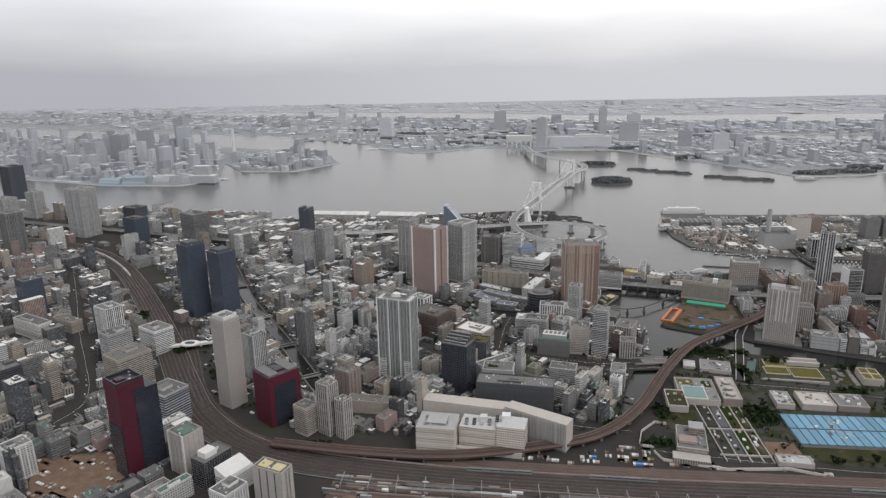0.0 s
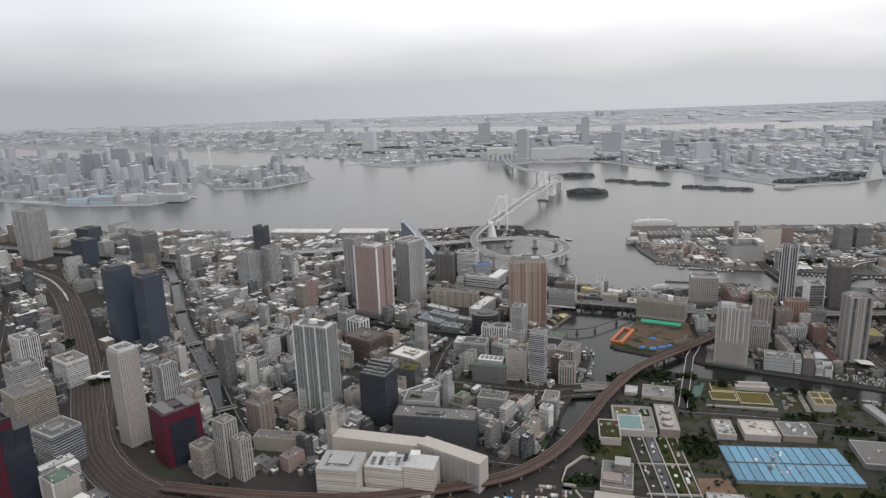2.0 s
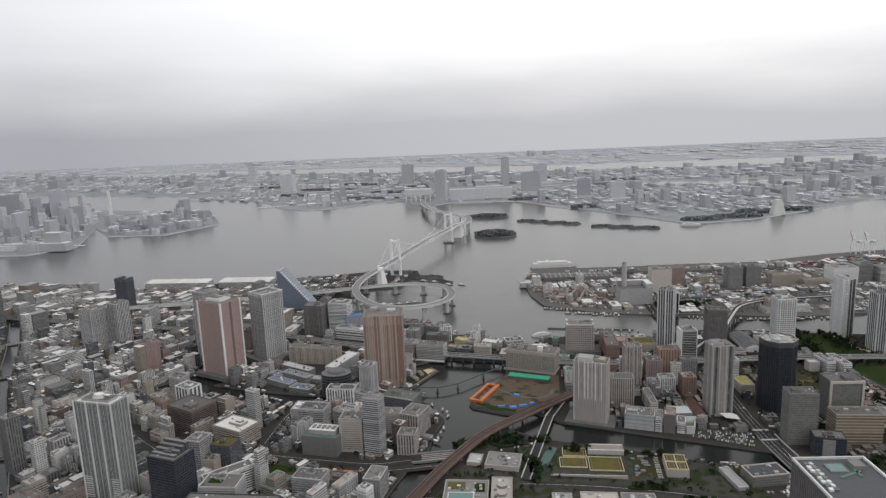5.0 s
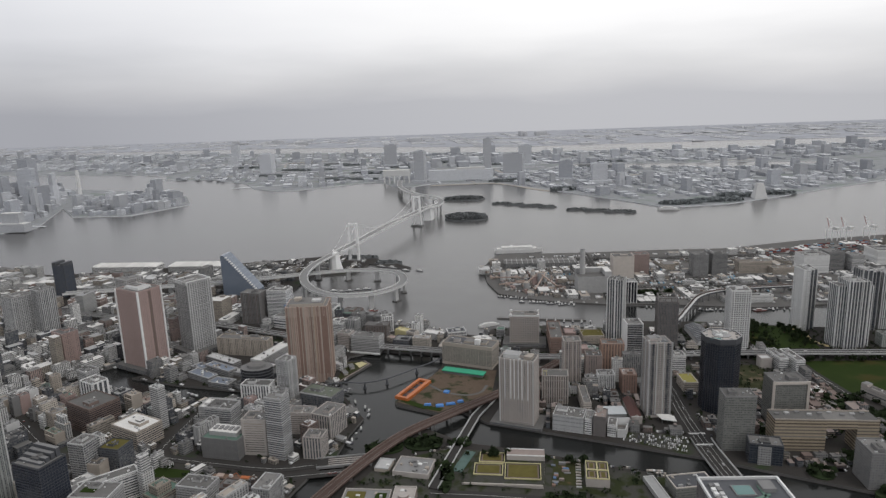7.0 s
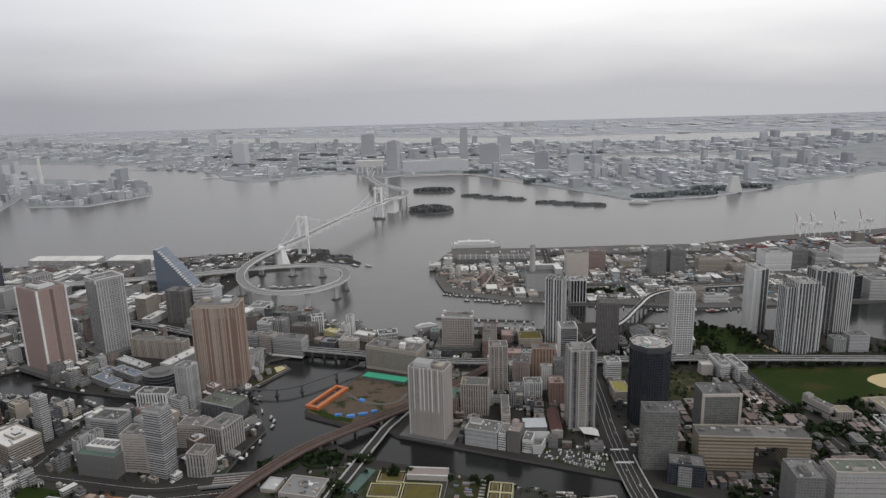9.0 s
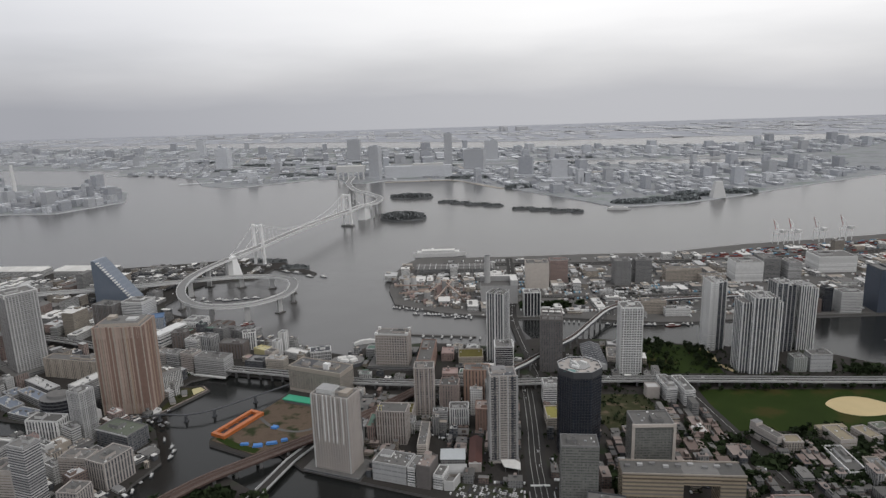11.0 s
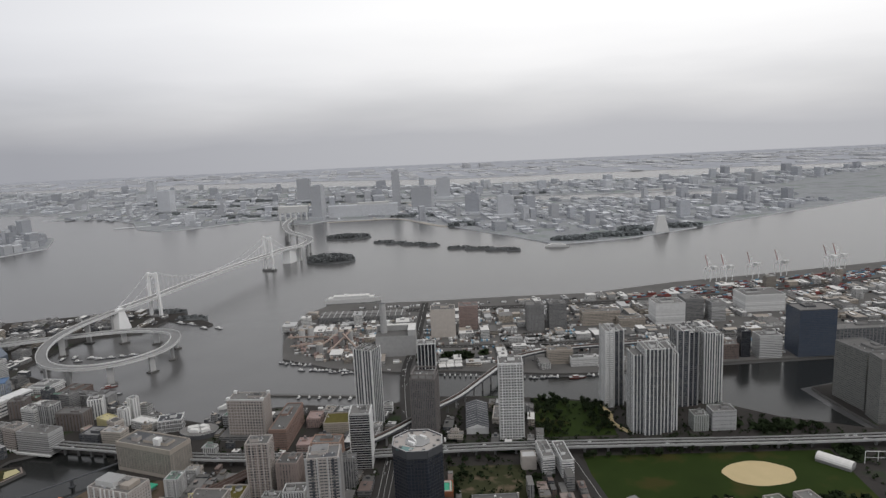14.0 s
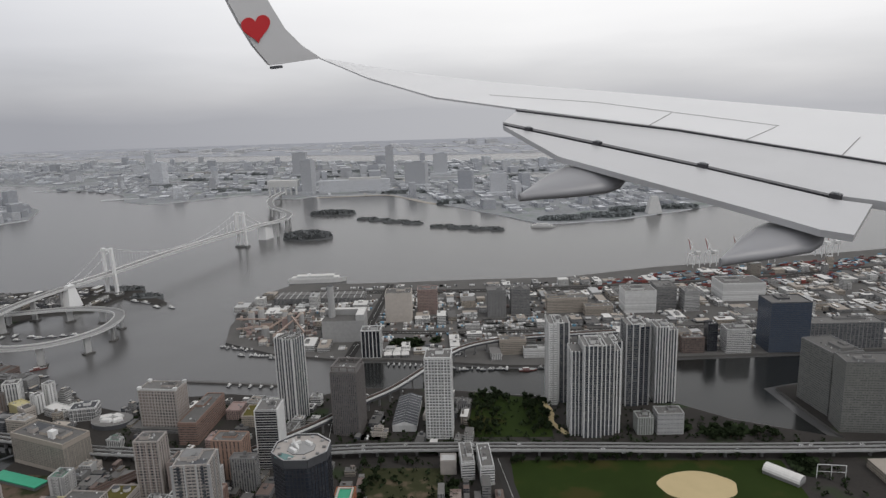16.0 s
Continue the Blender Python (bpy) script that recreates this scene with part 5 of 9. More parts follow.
bay_building(640, 1035, 30, 14, 10, 0, "bands", "beige", "f_beige", "low beige wharf store with flat roof")
bay_building(686, 1048, 34, 26, 24, 0, "bands", "white", "white", "white cold-store block on the wharf")
bay_building(716, 1055, 22, 26, 26, 0, "bands", "grey", "f_grey", "grey warehouse on the wharf")
bay_building(742, 1046, 16, 20, 22, 0, "bands", "pale", "f_grey", "pale warehouse on the wharf")
bay_building(812, 1086, 48, 34, 20, 0, "bands", "white", "white", "large white warehouse with a flat roof")
bay_building(407, 926, 18, 14, 26, 0, "fins", "white", "black_glass", "dark office block with white ribs by the canal")
bay_building(690, 930, 24, 16, 16, 0, "bands", "beige", "f_beige", "beige canal-side warehouse with flat roof")
bay_building(740, 918, 22, 16, 22, 0, "glass", "white", "f_white", "white canal-side block with windows")
bay_building(718, 920, 9, 10, 26, 0, "glass", "slate", "black_glass", "slim black canal-side office block")
bay_building(700, 918, 20, 12, 14, 0, "glass", "brown", "f_brown", "brown low canal-side block with flat roof")
bay_building(538, 925, 24, 12, 14, 0, "bands", "beige", "f_beige", "beige canal-side store with flat roof")
bay_building(560, 915, 26, 10, 8, 0, "bands", "white", "f_white", "low white canal-side hall")



def ribbed_tower(label, x, y, h, rot, bays, ribs, glass="tower_glass", rim="white"):
    """A tower of several set-back bays (x, y, w, d, lower) with white ribs up their fronts."""
    t = thing("apartment_tower", label, "building", x, y, 0, rot, "towers by the park")
    rng = random.Random(int(x))
    for bx, by, w, d, lower, *skin in bays:
        top = h - lower
        bay = part("bay", Shape().box(bx, by, 0, w, d, top, skin[0] if skin else glass, "roof"), t)
        n = max(2, round(w / ribs))
        for i in range(n + 1):
            xx = bx + (w - 0.7) * (i / n - 0.5)
            part("rib", Shape().box(xx, by - d / 2 - 0.2, 0, 0.75, 0.6, top + 0.9, rim), bay)
            part("rib", Shape().box(xx, by + d / 2 + 0.2, 0, 0.75, 0.6, top + 0.9, rim), bay)
        for i in range(max(2, round(d / ribs)) + 1):
            yy = by + (d - 0.7) * (i / max(2, round(d / ribs)) - 0.5)
            part("rib", Shape().box(bx - w / 2 - 0.15, yy, 0, 0.5, 0.7, top + 0.8, rim), bay)
            part("rib", Shape().box(bx + w / 2 + 0.15, yy, 0, 0.5, 0.7, top + 0.8, rim), bay)
        slab_mesh = Shape().box(bx, by, 0, w + 0.16, d + 0.16, 0.35, "grey", None, 0, True).mesh("floor_slab")
        for k in range(1, int(top / 1.75)):
            part("floor_slab", slab_mesh, bay).location = (0, 0, k * 1.75)
        q = Shape()
        rooftop(q, w, d, top, rng, "roof", 3, True, "white")
        part("rooftop", q, bay)
    TAKEN.append((x, y, 0.6 * max(max(abs(b[0]) + b[2] / 2 for b in bays), max(abs(b[1]) + b[3] / 2 for b in bays)) * 1.3))


ribbed_tower("broad residential tower with white ribs and glass corners", 581, 770, 66, 0, ((-13, 1, 8, 16, 5), (-3, 0, 12, 20, 0), (7.5, 1.5, 9, 17, 1), (14.5, 3, 5, 14, 6)), 3.0)
ribbed_tower("slim white residential tower with dark glass sides", 563, 822, 65, 0, ((-4, 0, 7, 20, 0, "white"), (4.5, 2, 8, 16, 1)), 3.4)
ribbed_tower("residential tower with white ribs behind a broader one", 598, 800, 58, 0, ((-4, 0, 7, 15, 0), (4, 0.5, 7, 14, 2, "navy_glass")), 3.4)
ribbed_tower("dark blue residential tower of a cluster", 621, 816, 64, 0, ((-4, 0, 10, 17, 0), (5, 1, 8, 16, 2, "navy_glass")), 4.6, "tower_glass", "pale")
ribbed_tower("white ribbed residential tower at the water's edge", 643, 820, 60, 0, ((-3, 0, 9, 17, 0), (5, 1, 7, 15, 3)), 2.4)
ribbed_tower("slim tall residential tower with glass bays", 364, 800, 64, -25, ((-4, 0, 8, 14, 0), (4, 0, 8, 14, 0)), 3.0)

# office slab with a great square portal
t = thing("office_block", "sand-coloured banded office slab with a square portal", "building", 457, 580, 0, -4)
part("west_wing", Shape().box(-17, 0, 0, 34, 15, 23, "f_portal", "roof"), t)
part("east_wing", Shape().box(27, 0, 0, 14, 15, 23, "f_portal", "roof"), t)
part("lintel", Shape().box(10, 0, 17, 20, 15, 6, "f_portal", "roof"), t)
part("parapet", Shape().box(0, 7.3, 23, 68, 0.5, 0.9, "beige").box(0, -7.3, 23, 68, 0.5, 0.9, "beige"), t)
for k in range(9):
    part("roof_unit", Shape().box(-30 + k * 7.2, 1 + (k % 3) * 1.5, 23, 3, 2, 1.2, "pale" if k % 2 else "grey"), t)
TAKEN += [(435, 580, 14), (457, 580, 14), (480, 578, 14)]
t = building("office_block", "plain grey office block with cream edge frame", 450, 620, 25, 18, 34, 0, "glass", "grey", "f_olive")
for a, b, w, d in ((-12.6, -9.2, 1.8, 1.0), (12.6, -9.2, 1.8, 1.0), (12.6, 9.2, 1.0, 1.0)):
    part("edge_frame", Shape().box(a, b, 0, w, d, 34.8, "cream"), t)
part("edge_frame", Shape().box(0, -9.3, 32.6, 26.8, 0.9, 2.0, "cream"), t)

# tall block whose roof lies close under the flight
t = building("office_tower", "grey tower with white roof frame and teal roof pools", 336, 410, 36, 40, 69, 0, "fins", "warm_grey", "f_dark", bay=1.8, roof="slate", units=0, house=False)
for a, b, w, d in ((0, 19.6, 36.6, 0.9), (0, -19.6, 36.6, 0.9), (-17.9, 0, 0.9, 38.4), (17.9, 0, 0.9, 38.4)):
    part("roof_frame", Shape().box(a, b, 69.1, w, d, 1.3, "white"), t)
part("roof_pool", Shape().box(-1, 10, 69.1, 9, 8, 0.6, "grey"), t)
part("roof_pool", Shape().box(-1, 10, 69.7, 8, 7, 0.1, "pool"), t)
part("roof_walk", Shape().box(3, 4, 69.1, 14, 1.4, 0.5, "roof_green", None, 24).box(7, 8, 69.1, 1.4, 12, 0.5, "roof_green"), t)
part("roof_house", Shape().box(10, 12, 69.1, 6, 7, 2.0, "grey", "grey"), t)
for k in range(16):
    part("air_unit", Shape().box(-14 + (k % 2) * 2.6, 14 - (k // 2) * 3.4, 69.1, 1.9, 2.2, 1.1, "white" if k % 3 else "grey"), t)

t = thing("sports_hall", "white vaulted sports hall beside the ball ground", "hall", 682, 706, 0, -50)
s, k = Shape(), 0
for xx in (-11, 11):
    s.v += [(xx, 4.6 * math.cos(q * math.pi / 8), 2 + 3.6 * math.sin(q * math.pi / 8)) for q in range(9)]
for q in range(8):
    s.face((q, q + 1, 10 + q, 9 + q)[::-1], ((0, 0), (3, 0), (3, 32), (0, 32)), "roof_white")
s.face(tuple(range(9)), [(0, 0)] * 9, "f_grey")
s.face(tuple(range(17, 8, -1)), [(0, 0)] * 9, "f_grey")
part("vault", s, t)
part("base_wall", Shape().box(0, 0, 0, 21.6, 9, 2, "grey"), t)
TAKEN.append((682, 706, 16))

building("office_block", "white hall with a dull blue roof deck", 12, 876, 22, 16, 22, 20, "glass", "dull_blue", "f_white", roof="dull_blue", units=2, house=False)
t = thing("quay_pavilion", "dark round quay pavilion with white angular roofs", "pavilion", 227, 796, 0, 0)
part("drum", Shape().prism([(15 * math.cos(i * math.pi / 12), 11 * math.sin(i * math.pi / 12)) for i in range(24)], 0, 4, "slate", "roof"), t)
for a, b, w, d, r in ((-5, 1, 9, 6, 20), (3, 3, 8, 5, -25), (6, -3, 7, 5, 35), (-2, -4, 8, 4, -10)):
    part("white_roof", Shape().box(a, b, 4, w, d, 1.4 + 0.2 * w - 1.0, "white", "roof_white", r, False, 0.85), t)
part("rail", Shape().prism([(15.2 * math.cos(i * math.pi / 12), 11.2 * math.sin(i * math.pi / 12)) for i in range(24)], 3.4, 3.9, "pale", "grey"), t)
TAKEN.append((227, 796, 15))
building("store_shed", "small quay office with teal sloped roof", 247, 812, 8, 10, 9, -8, "glass", "pale", "f_grey", roof="roof_green", units=1, house=False)

t = thing("monorail_shed", "dark ridged shed roof with white gable front", "shed", 449, 798, 0, -2)
part("body", Shape().box(0, 0, 0, 17, 48, 5, "white", "roof"), t)
r = Shape()
r.v += [(-9, -24.5, 5), (0, -24.5, 8), (9, -24.5, 5), (-9, 24.5, 5), (0, 24.5, 8), (9, 24.5, 5)]
for ids in ((0, 1, 4, 3)[::-1], (1, 2, 5, 4)[::-1], (0, 1, 2)[::-1], (3, 4, 5), (0, 3, 5, 2)[::-1]):
    r.face(ids, [(0, 0)] * len(ids), "white" if len(ids) == 3 else "slate")
part("roof", r, t)
for k in range(11):
    for sx in (-1, 1):
        part("skylight", Shape().beam((sx * 8.6, -22 + k * 4.4, 5.25), (sx * 0.4, -22 + k * 4.4, 8.0), 0.22, "pale"), t)
TAKEN += [(449, 785, 13), (449, 800, 13), (449, 815, 13)]

# incinerator with its tall stack
TAKEN += [(275 + k * 19, 1113, 15) for k in range(6)] + [(300, 1012, 15), (264, 1034, 9), (290, 986, 8)]
t = thing("incinerator", "grey waste plant with a slim pale chimney stack", "plant", 374, 976, 0, 0)
part("hall", Shape().box(0, 0, 0, 42, 26, 22, "pale", "roof").box(0, 10, 22, 42, 6, 6, "pale", "roof_white").box(17, -3, 22, 8, 20, 6, "pale", "roof_white"), t)
part("chimney", Shape().prism([(-13 + 4 * math.cos(i * math.pi / 6), 2 + 4 * math.sin(i * math.pi / 6)) for i in range(12)], 0, 54, "pale", "slate", shrink=0.8), t)
TAKEN.append((384, 980, 28))

# ---- railway, roads, bridges ----


def road(name, label, pts, width, z0=0.0, z1=0.12, lines=1, m="asphalt", keep=True, per=6):
    line = smooth(pts, per)
    s = Shape().strip(line, width, z0 - 0.5, z1, m)
    ob = tagged(part(name, s), label, "road", kind="structure")
    p = Shape()
    for k in range(lines):
        o = (k - (lines - 1) / 2) * width / (lines + 1)
        p.strip(line, 0.18, z1, z1 + 0.03, "line", shift=o)
    if lines:
        part("lane_line", p, ob)
    if keep:
        LANES.append((line, width / 2 + 1))
    return ob


MAIN_LINE = [(-1250, 1060), (-930, 985), (-740, 945), (-628, 892), (-548, 826), (-470, 738), (-397, 646), (-341, 572), (-288, 497), (-238, 434), (-170, 392), (-60, 376), (80, 372), (300, 372), (700, 340)]
LOOP_LINE = [(-172, 402), (-105, 396), (-43, 397), (15, 412), (60, 432), (95, 473), (131, 545), (162, 595), (196, 628), (245, 672), (300, 735)]


def tracks(name, label, pts, width, n, z0, z1, m):
    line = smooth(pts, 6)
    ob = tagged(part(name, Shape().strip(line, width, z0, z1, m)), label, "railway", kind="structure")
    for k in range(n):
        o = (k - (n - 1) / 2) * width / n
        s = Shape()
        s.strip(line, 0.16, z1, z1 + 0.18, "rail", shift=o - 0.35).strip(line, 0.16, z1, z1 + 0.18, "rail", shift=o + 0.35)
        part("track", s, ob)
    LANES.append((line, width / 2 + 1))
    return ob


tracks("railway", "broad main railway on brown ballast", MAIN_LINE, 25, 7, -0.5, 0.5, "dark_ballast")
tracks("railway_sidings", "sidings on brown ballast beside the main line", [(-345, 615), (-300, 540), (-258, 472), (-205, 420), (-150, 396)], 14, 4, -0.5, 0.48, "dark_ballast")
tracks("railway_yard", "rail yard of many tracks on brown ballast", [(-118, 350), (60, 344), (300, 338), (700, 298)], 40, 11, -0.5, 0.45, "ballast")
for nm, pts, offs in (("railway", MAIN_LINE, (-12.9, 12.9)), ("railway_yard", [(-118, 350), (60, 344), (300, 338), (700, 298)], (-20.4, -12.5, -3.4, 6.2, 14.5, 20.4))):
    for i, o in enumerate(offs):
        part(("cable_trough", "trackside_wall")[i % 2], Shape().strip(smooth(pts, 6), (0.7, 0.45)[i % 2], 0.4, (0.8, 1.5)[i % 2], ("grey", "taupe")[i % 2], shift=o), bpy.data.objects[nm])
yard_rng = random.Random(63)
yard_line = smooth([(-118, 350), (60, 344), (300, 338), (700, 298)], 6)
for o, w, m in ((-17, 3.0, "soil"), (-9.5, 2.2, "dark_ballast"), (-5.5, 1.6, "dark_ballast"), (1.6, 2.4, "soil"), (9.6, 3.2, "dark_ballast"), (17.2, 2.4, "dark_ballast")):
    part("ballast_band", Shape().strip(yard_line, w, 0.3, 0.5, m, shift=o), bpy.data.objects["railway_yard"])
s = Shape()
for _ in range(150):
    k, o = yard_rng.randrange(11), yard_rng.choice((-17, -13.6, -9.8, -6, -2, 2, 6, 9.8, 13.6, 17, 21.5))
    (ax, ay), (bx, by) = yard_line[k], yard_line[k + 1]
    f, q = yard_rng.random(), math.dist(yard_line[k], yard_line[k + 1])
    s.box(ax + (bx - ax) * f - (by - ay) / q * o, ay + (by - ay) * f + (bx - ax) / q * o, 0.5, yard_rng.choice((2, 4, 7, 9)), yard_rng.choice((1.0, 1.5)), yard_rng.choice((0.5, 1.0, 1.6)), yard_rng.choice(("pale", "beige", "white", "brown", "metal", "slate", "taupe")), None, math.degrees(math.atan2(by - ay, bx - ax)))
tagged(part("yard_wagons", s), "wagons, huts and stacked materials between yard tracks", "rail stock", kind="stuff")
M["rail_bed"] = surface("sooty_brown_rail_bed", (0.082, 0.056, 0.048), rough=0.95, vary=0.5, scale=0.08, fine=1.5)
via = tracks("railway_viaduct", "brown curving railway viaduct on concrete piers", LOOP_LINE, 8.6, 2, 3.2, 4.6, "rail_bed")
line = smooth(LOOP_LINE, 6)
part("parapet", Shape().strip(line, 0.35, 4.6, 5.4, "brown", shift=4.3), via)
part("parapet", Shape().strip(line, 0.35, 4.6, 5.4, "brown", shift=-4.3), via)
pier_mesh = Shape().box(0, 0, -4, 1.6, 1.6, 7.3, "grey").mesh("pier")
for k in range(2, len(line) - 1, 2):
    for o in (-3, 3):
        q = part("pier", pier_mesh, via)
        q.location = (line[k][0] + o * 0.6, line[k][1] - o * 0.6, 0)
gantry = Shape().box(0, 0, 0, 0.3, 0.3, 5, "metal").box(0, 14, 0, 0.3, 0.3, 5, "metal").box(0, 7, 4.6, 0.3, 14, 0.4, "metal").mesh("gantry")
for k in range(26):
    q = new("track_gantry", gantry)
    q.matrix_basis = pose(-110 + k * 18, 356 - k * 0.4, 0.5, 0, 0, 3)
    tagged(q, "grey steel overhead-wire gantry across the tracks", "gantry", "track gantries")

tracks("railway_sidings", "brown sidings between the viaduct and the main line", [(-60, 392), (60, 391), (200, 392), (330, 391), (420, 386)], 13, 4, -0.5, 0.46, "ballast")

# expressway along the water's edge
EXPRESS = [(-900, 1070), (-560, 985), (-300, 915), (-92, 861), (4, 821), (95, 784), (176, 763), (230, 747), (300, 739), (371, 738), (445, 741), (556, 737), (680, 731), (900, 728), (1500, 720)]
ex_line = smooth(EXPRESS, 7)
ex = tagged(part("expressway", Shape().strip(ex_line, 9, 5.0, 6.0, "pale", "asphalt")), "elevated expressway on concrete piers with pale parapets", "road", kind="structure")
for o in (-4.6, 0, 4.6):
    part("parapet", Shape().strip(ex_line, 0.35, 6.0, 6.9, "pale", shift=o), ex)
for o in (-2.3, 2.3):
    part("lane_line", Shape().strip(ex_line, 0.16, 6.0, 6.04, "line", shift=o), ex)
hammer = Shape().box(0, 0, -4, 1.6, 1.6, 8, "grey").box(0, 0, 4, 2, 7, 1.0, "grey").mesh("pier")
for k in range(0, len(ex_line), 1):
    q = part("pier", hammer, ex)
    a = ex_line[min(k + 1, len(ex_line) - 1)]
    q.matrix_basis = pose(ex_line[k][0], ex_line[k][1], 0, 0, 0, math.degrees(math.atan2(a[1] - ex_line[k][1], a[0] - ex_line[k][0])))
LANES.append((ex_line, 8))

# monorail guideway that sweeps over the canal
MONO = [(352, 735), (385, 768), (414, 804), (437, 830), (462, 872), (488, 912), (520, 932), (560, 941), (640, 950)]
mono = smooth(MONO, 6)
mr = tagged(part("monorail", Shape().strip(mono, 4.5, 7.4, 9.2, "slate", "asphalt")), "pale curving guideway that crosses the canal", "railway", kind="structure")
part("guide_wall", Shape().strip(mono, 0.5, 9.2, 10.6, "brown", "pale", shift=2.2), mr)
part("train_deck", Shape().strip(mono, 1.7, 9.2, 9.5, "white", shift=-0.7), mr)
part("guide_wall", Shape().strip(mono, 0.4, 9.2, 10.2, "white", shift=-2.2), mr)
leg = Shape().box(0, 0, -5, 1.5, 1.5, 13, "grey").mesh("pier")
for k in range(1, len(mono), 2):
    part("pier", leg, mr).location = (*mono[k], 0)
LANES.append((mono, 5))

CUT = smooth([(-470, 960), (-393, 841), (-314, 707), (-233, 594), (-170, 501), (-140, 462)], 6)
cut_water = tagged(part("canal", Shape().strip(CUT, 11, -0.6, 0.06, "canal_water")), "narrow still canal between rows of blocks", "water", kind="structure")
for o in (-6.2, 6.2):
    part("quay_wall", Shape().strip(CUT, 0.8, -0.5, 0.7, "grey", shift=o), cut_water)
LANES.append((CUT, 8))
for k in (5, 10, 15, 19, 23):
    (ax, ay), (bx, by) = CUT[k], CUT[k + 1]
    t = thing("road_bridge", "short grey road bridge over the narrow canal", "bridge", ax, ay, 0, math.degrees(math.atan2(by - ay, bx - ax)) + 90, "canal bridges")
    part("deck", Shape().box(0, 0, 0.6, 17, 5, 0.8, "grey", "asphalt"), t)
    for o in (-2.4, 2.4):
        part("railing", Shape().box(0, o, 1.4, 17, 0.25, 0.8, "pale"), t)
road("road", "wide avenue through the eastern blocks", [(384, 738), (382, 677), (379, 625), (379, 578), (381, 540), (390, 470), (402, 410)], 14, lines=3)
for y in (600, 584):
    tagged(part("road_marking", Shape().box(379, y, 0.12, 12, 2.0, 0.05, "line")), "white crossing painted on the avenue", "marking", kind="structure")
for o in (-7.4, 7.4):
    tagged(part("bridge_parapet", Shape().strip([(379, 592), (379, 578), (380, 556), (381, 540)], 0.5, 0.0, 1.3, "pale", shift=o)), "pale parapet of the avenue bridge", "parapet", kind="structure")
road("road", "bridge road over the canal to the wharf", [(398, 740), (388, 860), (386, 925), (392, 1000), (400, 1180)], 9, lines=1, z1=0.5)
road("road", "long quay road of the wharf", [(240, 1060), (330, 1010), (470, 985), (800, 985), (1200, 1000)], 9)
road("road", "wide wharf yard road", [(300, 1150), (600, 1140), (900, 1170), (1400, 1300)], 16)
road("road", "wide avenue west of the railway", [(-400, 300), (-372, 372), (-350, 438), (-362, 476), (-401, 529), (-451, 594), (-520, 690), (-600, 800)], 11, lines=1)
road("road", "street between the low blocks", [(-160, 640), (-60, 560), (40, 545), (128, 555)], 8)
road("road", "street behind the warehouse", [(-150, 480), (-60, 472), (40, 450), (85, 445)], 8)
road("road", "service road beside the tracks", [(100, 420), (250, 405), (420, 420), (600, 400)], 8)
road("road", "pale road bridge over the canal", [(188, 532), (204, 586), (217, 630), (232, 662)], 6.5, lines=0, z1=1.0, m="asphalt")
for o in (-3.2, 3.2):
    tagged(part("bridge_parapet", Shape().strip([(188, 532), (204, 586), (217, 630), (232, 662)], 0.5, 1.0, 2.4, "pale", shift=o)), "grey concrete parapet of the road bridge", "parapet", kind="structure")
road("road", "street beside the sports ground", [(512, 735), (518, 690), (530, 600)], 8)

walkway = tagged(part("footbridge", Shape().strip(smooth([(-362, 548), (-338, 557), (-314, 564), (-286, 578)], 5), 5.5, 3.4, 5.6, "white", "roof_white")), "white covered footbridge over the railway", "footbridge", kind="structure")
oval = [(math.cos(i * math.pi / 10), math.sin(i * math.pi / 10)) for i in range(20)]
part("oval_canopy", Shape().prism([(-314 + 9 * a, 563 + 7 * b) for a, b in oval], 5.6, 6.8, "white", "roof_white"), walkway)
# Slate disc paints in the dark of the canopy's open middle.
part("oval_well", Shape().prism([(-314 + 5 * a, 563 + 3.5 * b) for a, b in oval], 6.8, 6.9, "slate"), walkway)
for x, y in ((-354, 551), (-324, 561), (-292, 575)):
    part("pier", Shape().box(x, y, 0, 1.2, 1.2, 3.4, "pale"), walkway)

# suspension bridge
T1, T2 = (33, 1176), (114, 1468)
ux, uy = (T2[0] - T1[0]) / math.dist(T1, T2), (T2[1] - T1[1]) / math.dist(T1, T2)
turn = math.degrees(math.atan2(uy, ux))


def along(sv, o=0.0):
    return T1[0] + ux * sv - uy * o, T1[1] + uy * sv + ux * o


SPAN = math.dist(T1, T2)
bridge = thing("suspension_bridge", "white suspension bridge with two towers across the bay", "bridge")
for sv in (0.0, SPAN):
    s = Shape()
    for o in (-7, 7):
        a, b = along(sv, o * 1.1), along(sv, o * 0.9)
        s.beam((*a, 0), (*b, 60), 2.6, "steel_white", 2.4)
    for z, r in ((57.5, 2.0), (24, 1.8)):
        s.beam((*along(sv, -7), z), (*along(sv, 7), z), r, "steel_white")
    part("tower", s, bridge)
    x, y = along(sv)
    part("pier", Shape().box(x, y, -6, 10, 24, 7, "grey", None, turn), bridge)
deck_pts = [along(-60), along(-40), along(0), along(SPAN / 2), along(SPAN), along(SPAN + 55), (152, 1560), (158, 1610), (150, 1660), (120, 1720), (80, 1790), (45, 1900), (30, 1990), (20, 2120)]
dk = smooth(deck_pts, 6)
rise = []
for x, y in dk:
    sv = (x - T1[0]) * ux + (y - T1[1]) * uy
    rise.append(27 + 2.5 * math.sin(max(0, min(1, sv / SPAN)) * math.pi) - max(0, -sv - 60) * 0.05 - max(0, sv - SPAN - 90) * 0.02)
part("deck", Shape().strip(dk, 12, -2.6, 0, "white", "grey", rise=rise), bridge)
